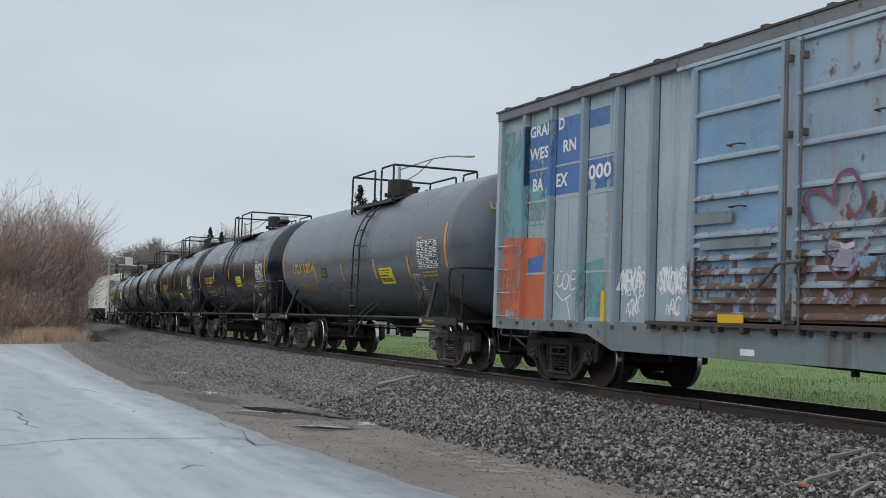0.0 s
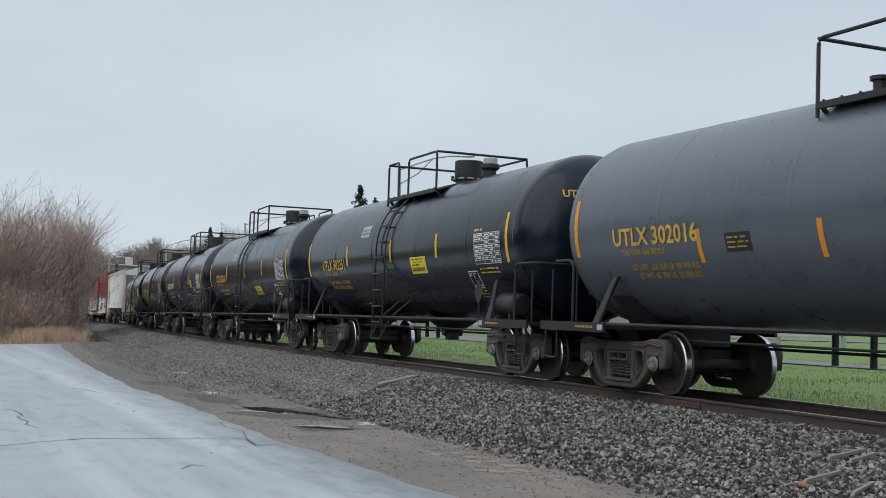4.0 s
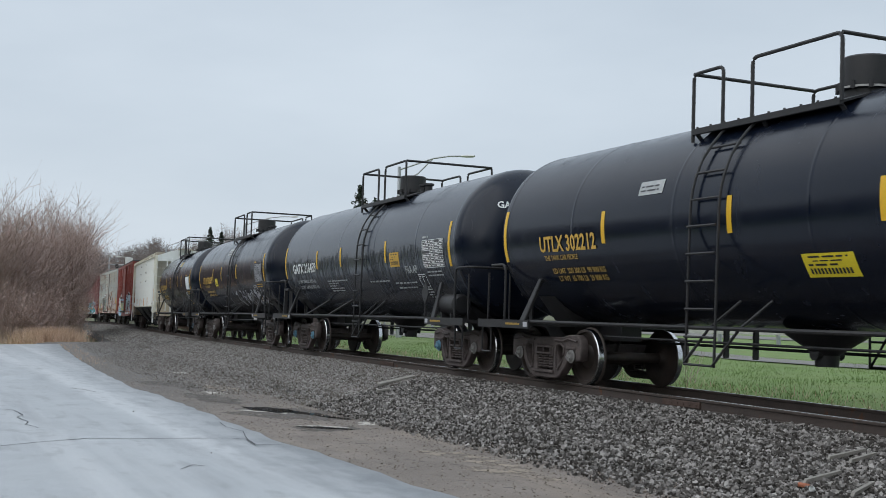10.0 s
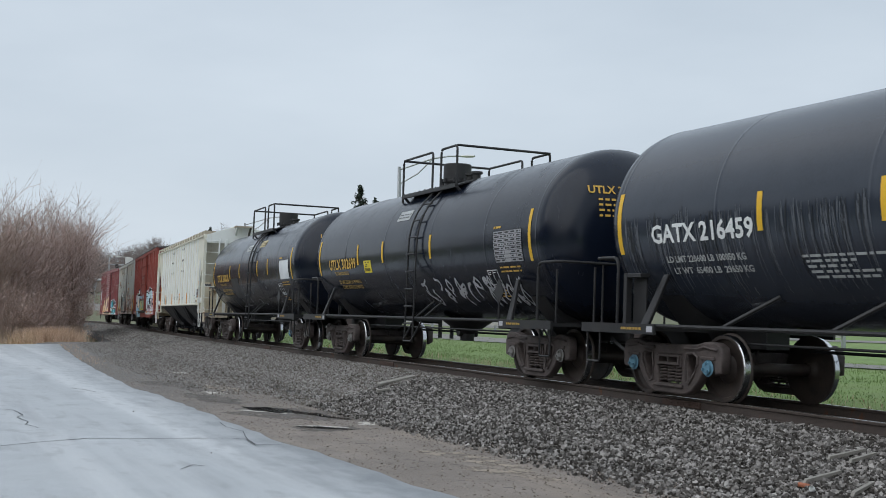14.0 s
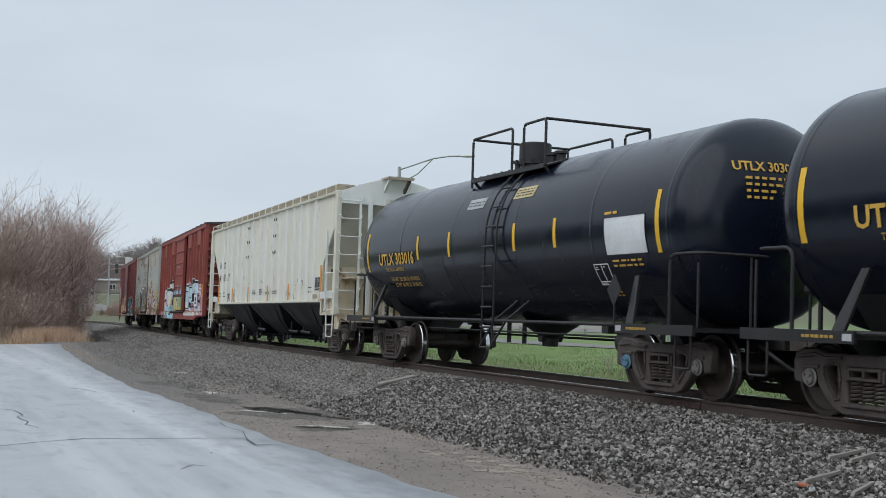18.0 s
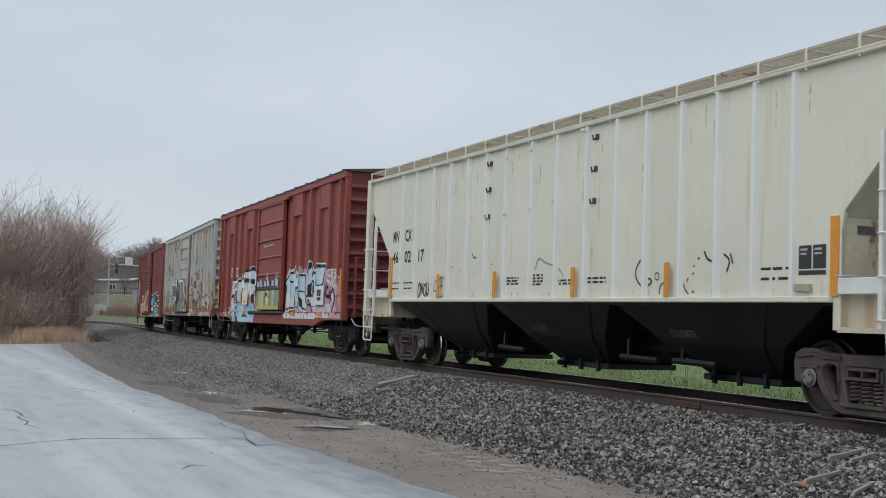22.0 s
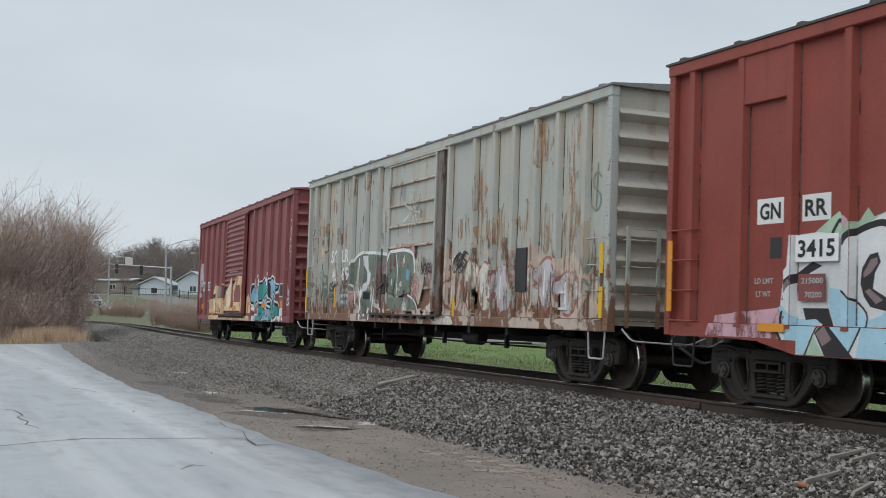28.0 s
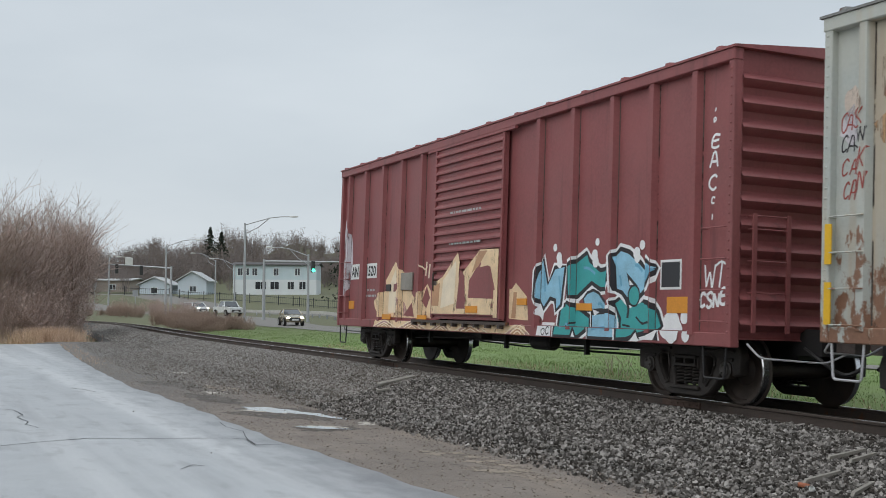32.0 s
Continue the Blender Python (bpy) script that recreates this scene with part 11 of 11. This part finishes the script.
def house(name, label, place, w, d, h, roof_h, wall, roof, windows, floors=1, upper=None, gable="x", door=None):
    """A house whose long front is its local x, facing -y; windows: (x, z, width, height) on the front."""
    b = empty(name, label, "building")
    b.matrix_world = place
    bm = bmesh.new()
    t = 0.25
    zs = h if not upper else h * 0.5
    for x0, x1, y0, y1 in ((0, w, d - t, d), (0, t, t, d - t), (w - t, w, t, d - t)):
        box(bm, x0, x1, y0, y1, -1.5, zs)
    cutz = sorted({-1.5, zs})
    openings = [q for q in windows if q[1] < zs]
    front(bm, 0, w, -1.5, zs, openings, t)
    part("wall", bm, M[wall], b)
    if upper:
        bm = bmesh.new()
        for x0, x1, y0, y1 in ((0, w, d - t, d), (0, t, t, d - t), (w - t, w, t, d - t)):
            box(bm, x0, x1, y0, y1, zs, h)
        front(bm, 0, w, zs, h, [q for q in windows if q[1] >= zs], t)
        part("upper_wall", bm, M[upper], b, "pale teal upper wall")
    bm = bmesh.new()
    o = 0.5
    if gable == "x":
        poly = [(-o, h - 0.05), (d / 2, h + roof_h), (d + o, h - 0.05), (d + o, h + 0.12), (d / 2, h + roof_h + 0.2), (-o, h + 0.12)]
        va = [bm.verts.new((-o, y, z)) for y, z in poly]
        vb = [bm.verts.new((w + o, y, z)) for y, z in poly]
    else:
        poly = [(-o, h - 0.05), (w / 2, h + roof_h), (w + o, h - 0.05), (w + o, h + 0.12), (w / 2, h + roof_h + 0.2), (-o, h + 0.12)]
        va = [bm.verts.new((x, -o, z)) for x, z in poly]
        vb = [bm.verts.new((x, d + o, z)) for x, z in poly]
    for k in range(6):
        bm.faces.new((va[k], vb[k], vb[(k + 1) % 6], va[(k + 1) % 6]))
    bm.faces.new(va)
    bm.faces.new(vb[::-1])
    part("roof", bm, M[roof], b)
    for q in (0, 1):
        bm = bmesh.new()
        if gable == "x":
            x = (0.02, w - 0.02)[q]
            bm.faces.new([bm.verts.new((x, y, z)) for y, z in ((0, h - 0.02), (d, h - 0.02), (d / 2, h + roof_h))])
        else:
            y = (0.02, d - 0.02)[q]
            bm.faces.new([bm.verts.new((x, y, z)) for x, z in ((0, h - 0.02), (w, h - 0.02), (w / 2, h + roof_h))])
        part("gable_wall", bm, M[upper or wall], b)
    for x, z, ww, hh in windows:
        bm = bmesh.new()
        for a, c, e, f in ((x - 0.08, x + 0.02, z - 0.08, z + hh + 0.08), (x + ww - 0.02, x + ww + 0.08, z - 0.08, z + hh + 0.08), (x + 0.02, x + ww - 0.02, z - 0.08, z + 0.02), (x + 0.02, x + ww - 0.02, z + hh - 0.02, z + hh + 0.08), (x + ww / 2 - 0.03, x + ww / 2 + 0.03, z + 0.02, z + hh - 0.02)):
            box(bm, a, c, -0.05, 0.05, e, f)
        wn_ = part("window", bm, M["siding"], b, "white framed window")
        bm = bmesh.new()
        box(bm, x, x + ww, 0.09, 0.11, z, z + hh)
        part("pane", bm, M["glass"], wn_)
    return b


def front(bm, x0, x1, z0, z1, openings, t):
    """A front wall in strips round its openings."""
    xs = sorted({x0, x1, *[q[0] for q in openings], *[q[0] + q[2] for q in openings]})
    for a, c in zip(xs, xs[1:]):
        holes = sorted((q[1], q[1] + q[3]) for q in openings if q[0] <= a and q[0] + q[2] >= c)
        z = z0
        for e, f in holes:
            if e > z:
                box(bm, a, c, 0, t, z, e)
            z = f
        if z1 > z:
            box(bm, a, c, 0, t, z, z1)


def facing(x, y, z, turn):
    return pose(x, y, z, 0, 0, turn)


house("office_building", "white two-storey building with pale teal upper walls", facing(-216.3, 45.1, 4.0, 66), 15.6, 9, 5.4, 0.5, "siding", "shingle",
      [(0.9, 3.5, 0.9, 1.3), (2.1, 3.5, 0.9, 1.3), (3.6, 3.5, 0.9, 1.3), (7.6, 3.5, 0.9, 1.3), (11.6, 3.5, 0.9, 1.3), (4.2, 0.9, 2.0, 1.4), (7.0, 0.9, 1.6, 1.4), (10.2, 0.9, 1.2, 1.4), (12.4, 0.9, 1.2, 1.4)], upper="teal_siding")
house("barn", "low pale blue shed with a gabled metal roof", facing(-223.6, 29.2, 3.6, 66), 5.6, 10, 2.0, 1.45, "blue_siding", "pale_roof", [(2.2, 0.5, 1.2, 1.0)], gable="y")
house("barn", "white shed with a steep dark-edged roof", facing(-218.9, 35.4, 3.8, 66), 5.3, 8, 2.5, 1.75, "blue_siding", "pale_roof", [(2.2, 0.6, 1.2, 1.0)], gable="y")
house("warehouse", "long low pale-roofed warehouse", facing(-246.0, 17.5, 4.4, 66), 14.0, 14, 2.4, 0.5, "tan_wall", "pale_roof", [(2, 0.6, 1.2, 1.0), (6, 0.6, 1.2, 1.0), (10, 0.6, 1.2, 1.0)])
house("house", "white house with dark windows behind the trees", facing(-236.0, 13.5, 3.2, 66), 7.0, 8, 3.4, 0.9, "siding", "shingle", [(1.0, 1.4, 1.1, 1.2), (4.4, 1.4, 1.1, 1.2)])

# ---- road vehicles ----
M.update(
    car_white=mat("white_car_paint", (0.70, 0.71, 0.71), 0.03, 0.25, bump=0, coat=0.6),
    car_bronze=mat("pale_bronze_car_paint", (0.33, 0.29, 0.205), 0.05, 0.25, bump=0, coat=0.6),
    car_dark=mat("bronze_dark_car_paint", (0.075, 0.068, 0.052), 0.05, 0.25, bump=0, coat=0.6),
    car_grey=mat("silver_car_paint", (0.33, 0.34, 0.35), 0.05, 0.3, bump=0, coat=0.6),
    tyre=mat("tyre_rubber", (0.02, 0.02, 0.02), 0.1, 0.85),
    rim=mat("alloy_rim", (0.45, 0.45, 0.46), 0.08, 0.35, metal=0.9),
    plate=mat("pale_plate", (0.6, 0.6, 0.58), 0.05, 0.5, bump=0),
)


def vehicle(name, label, paint, kind, lights=True):
    """A road vehicle facing +x, its origin on the ground under its middle."""
    L, W, H = {"sedan": (4.2, 1.62, 1.32), "pickup": (5.3, 1.9, 1.75), "suv": (4.6, 1.85, 1.62)}[kind]
    v = empty(name, label, "car", "vehicles on the road")
    lo = 0.28 if kind == "sedan" else 0.38
    hood, belt = (0.78, 0.90) if kind == "sedan" else (1.05, 1.12)
    bm = bmesh.new()
    if kind == "pickup":
        poly = [(-L / 2, lo), (L / 2 - 0.1, lo), (L / 2, 0.55), (L / 2 - 0.05, hood), (L / 2 - 1.25, belt), (-0.75, belt), (-L / 2, belt)]
        cab = [(L / 2 - 1.35, belt), (L / 2 - 1.95, H), (-0.35, H), (-0.72, belt)]
    elif kind == "suv":
        poly = [(-L / 2, lo), (L / 2 - 0.1, lo), (L / 2, 0.55), (L / 2 - 0.05, hood), (L / 2 - 1.15, belt), (-L / 2, belt)]
        cab = [(L / 2 - 1.25, belt), (L / 2 - 1.95, H), (-L / 2 + 0.35, H), (-L / 2 + 0.02, belt)]
    else:
        poly = [(-L / 2, lo + 0.1), (-L / 2 + 0.1, lo), (L / 2 - 0.15, lo), (L / 2, 0.5), (L / 2 - 0.08, hood - 0.1), (L / 2 - 1.25, belt), (-L / 2 + 0.9, belt + 0.04), (-L / 2, belt - 0.02)]
        cab = [(L / 2 - 1.35, belt), (L / 2 - 2.1, H), (-0.55, H), (-L / 2 + 0.75, belt)]
    prism(bm, poly, -W / 2, W / 2)
    bmesh.ops.bevel(bm, geom=bm.edges[:], offset=0.10 if kind == "sedan" else 0.08, segments=3, affect="EDGES")
    for q in bm.verts:  # nose, tail and flanks draw in
        q.co.y *= 1 - 0.16 * smooth((abs(q.co.x) - L / 2 + 0.75) / 0.75) - 0.06 * smooth((q.co.z - 0.6) / 0.5)
    part("body", bm, M[paint], v, smooth=True)
    bm = bmesh.new()
    a = [bm.verts.new((x, -(W / 2 - (0.05 if z < H else 0.22)), z)) for x, z in cab]
    b = [bm.verts.new((x, (W / 2 - (0.05 if z < H else 0.22)), z)) for x, z in cab]
    bm.faces.new(a)
    bm.faces.new(b[::-1])
    for k in range(4):
        bm.faces.new((a[k], b[k], b[(k + 1) % 4], a[(k + 1) % 4]))
    bmesh.ops.bevel(bm, geom=bm.edges[:], offset=0.05, segments=2, affect="EDGES")
    part("glasshouse", bm, M["glass"], v, "dark windows")
    bm = bmesh.new()
    box(bm, cab[2][0] - 0.03, cab[1][0] + 0.03, -W / 2 + 0.2, W / 2 - 0.2, H - 0.03, H + 0.04, 0.02)
    for sg in (-1, 1):
        for i, j in ((0, 1), (2, 3)):
            pipe(bm, [(cab[i][0], sg * (W / 2 - (0.05 if cab[i][1] < H else 0.22)), cab[i][1]), (cab[j][0], sg * (W / 2 - (0.05 if cab[j][1] < H else 0.22)), cab[j][1])], 0.05, 6)
    part("roof", bm, M[paint], v)
    for sx in (-1, 1):
        for sg in (-1, 1):
            r = 0.33 if kind == "sedan" else 0.39
            bm = bmesh.new()
            lathe(bm, [(-0.1, r * 0.62), (-0.11, r * 0.95), (-0.08, r), (0.08, r), (0.11, r * 0.95), (0.1, r * 0.62)], 20, "y")
            w = part("wheel", bm, M["tyre"], v)
            w.location = (sx * L * 0.305, sg * (W / 2 - 0.1), r)
            bm = bmesh.new()
            lathe(bm, [(sg * 0.07, 0), (sg * 0.08, r * 0.6), (sg * 0.095, r * 0.63)], 16, "y")
            part("rim", bm, M["rim"], w)
    for sg in (-1, 1):
        bm = bmesh.new()
        box(bm, L / 2 - 0.16, L / 2 + 0.015, sg * W * 0.33 - 0.16, sg * W * 0.33 + 0.16, 0.58 if kind == "sedan" else 0.82, 0.72 if kind == "sedan" else 0.98, 0.03)
        part("headlight", bm, M["head_light"] if lights else M["lens"], v, "lit headlight" if lights else "clear headlight")
    bm = bmesh.new()
    z = 0.5 if kind == "sedan" else 0.6
    box(bm, L / 2 - 0.05, L / 2 + 0.02, -W * 0.28, W * 0.28, z - 0.1, z + 0.16, 0.02)
    part("grille", bm, M["signal"], v)
    bm = bmesh.new()
    box(bm, L / 2 + 0.02, L / 2 + 0.035, -0.26, 0.26, z - 0.08, z + 0.05)
    part("number_plate", bm, M["plate"], v)
    for sg in (-1, 1):
        bm = bmesh.new()
        box(bm, L / 2 - 1.75, L / 2 - 1.6, sg * (W / 2 - 0.02) - 0.09, sg * (W / 2 - 0.02) + 0.09, belt, belt + 0.14, 0.02)
        part("wing_mirror", bm, M[paint], v)
    return v


SEDAN = vehicle("sedan", "pale bronze sedan with lit headlights on the road", "car_bronze", "sedan")
PICKUP = vehicle("pickup_truck", "white pickup truck on the road", "car_white", "pickup", False)
SUV = vehicle("suv", "white sport utility vehicle on the road", "car_white", "suv")
for x, y, turn, pnt, kd, nm, lb in ((-216.7, 17.8, -14, "car_grey", "suv", "suv", "silver vehicle parked beside the houses"), (-210.5, 18.2, -14, "car_dark", "sedan", "sedan", "dark sedan parked beside the houses"), (-224, 17.2, -14, "car_white", "sedan", "sedan", "white sedan parked beside the houses")):
    v = vehicle(nm, lb, pnt, kd, False)
    v.matrix_world = pose(x, y, height(x, y) + 0.03, 0, 0, turn)
# print, spray strokes and twigs too small to pick apart
SMALL = ("blue_panel", "teal_paint", "graffiti_block", "paint_patch", "lettering", "small_print", "data_lines", "dome_bolts", "graffiti", "graffiti_dots", "rust_patch", "marker_scrawl", "pen_tag", "label_print", "notice_print", "twig_mass", "branch_mass", "foliage", "crown", "head_lettering")
for ob in scene.objects:
    if ob.parent and ob.name.split(".")[0] in SMALL:
        tagged(ob, kind="stuff")


# ---- what moves ----
def drive(v, rows):
    """Keys a road vehicle through (seconds, x, y), heading along its way."""
    out = []
    for i, (t, x, y) in enumerate(rows):
        (_, ax, ay), (_, bx, by) = rows[max(i - 1, 0)], rows[min(i + 1, len(rows) - 1)]
        if math.hypot(bx - ax, by - ay) < 0.01:
            (_, ax, ay), (_, bx, by) = rows[i], next(q for q in rows if math.hypot(q[1] - x, q[2] - y) > 0.5)
        out.append((t, pose(x, y, height(x, y) + 0.035, 0, 0, math.degrees(math.atan2(by - ay, bx - ax)))))
    walk(v, out)


def motions():
    for car, at, half, sets in MOVERS:
        walk(car, [(t, car_pose(at + travelled(t), half)) for t in np.arange(0, 32.01, 0.5)])
        for w, x in sets:
            walk(w, [(t, pose(x, 0, WHEEL_R, 0, math.degrees(travelled(t) / WHEEL_R) % 360, 0)) for t in (k * 4 / 30 for k in range(241))])
    drive(SEDAN, [(0, -192.9, 8.3), (25, -192.7, 8.3), (26, -186.6, 9.4), (27, -177.0, 11.5), (28, -163.2, 14.4), (29, -148.4, 17.9), (30, -132.0, 20.8), (31, -112.9, 20.7), (32, -91.7, 17.7)])
    drive(PICKUP, [(0, -221.9, 6.7), (24, -221.7, 6.7), (25, -215.0, 8.3), (27, -194.9, 12.7), (28, -184.0, 15.0), (29, -171.8, 17.8), (30, -159.4, 20.1), (31, -147.0, 22.3), (32, -136.2, 23.8)])
    drive(SUV, [(0, -234.6, 4.1), (24, -234.4, 4.2), (25, -227.7, 5.8), (27, -204.7, 10.6), (28, -192.6, 13.3), (29, -180.3, 16.6), (30, -168.8, 18.9), (31, -157.5, 20.7), (32, -146.7, 22.5)])


motions()
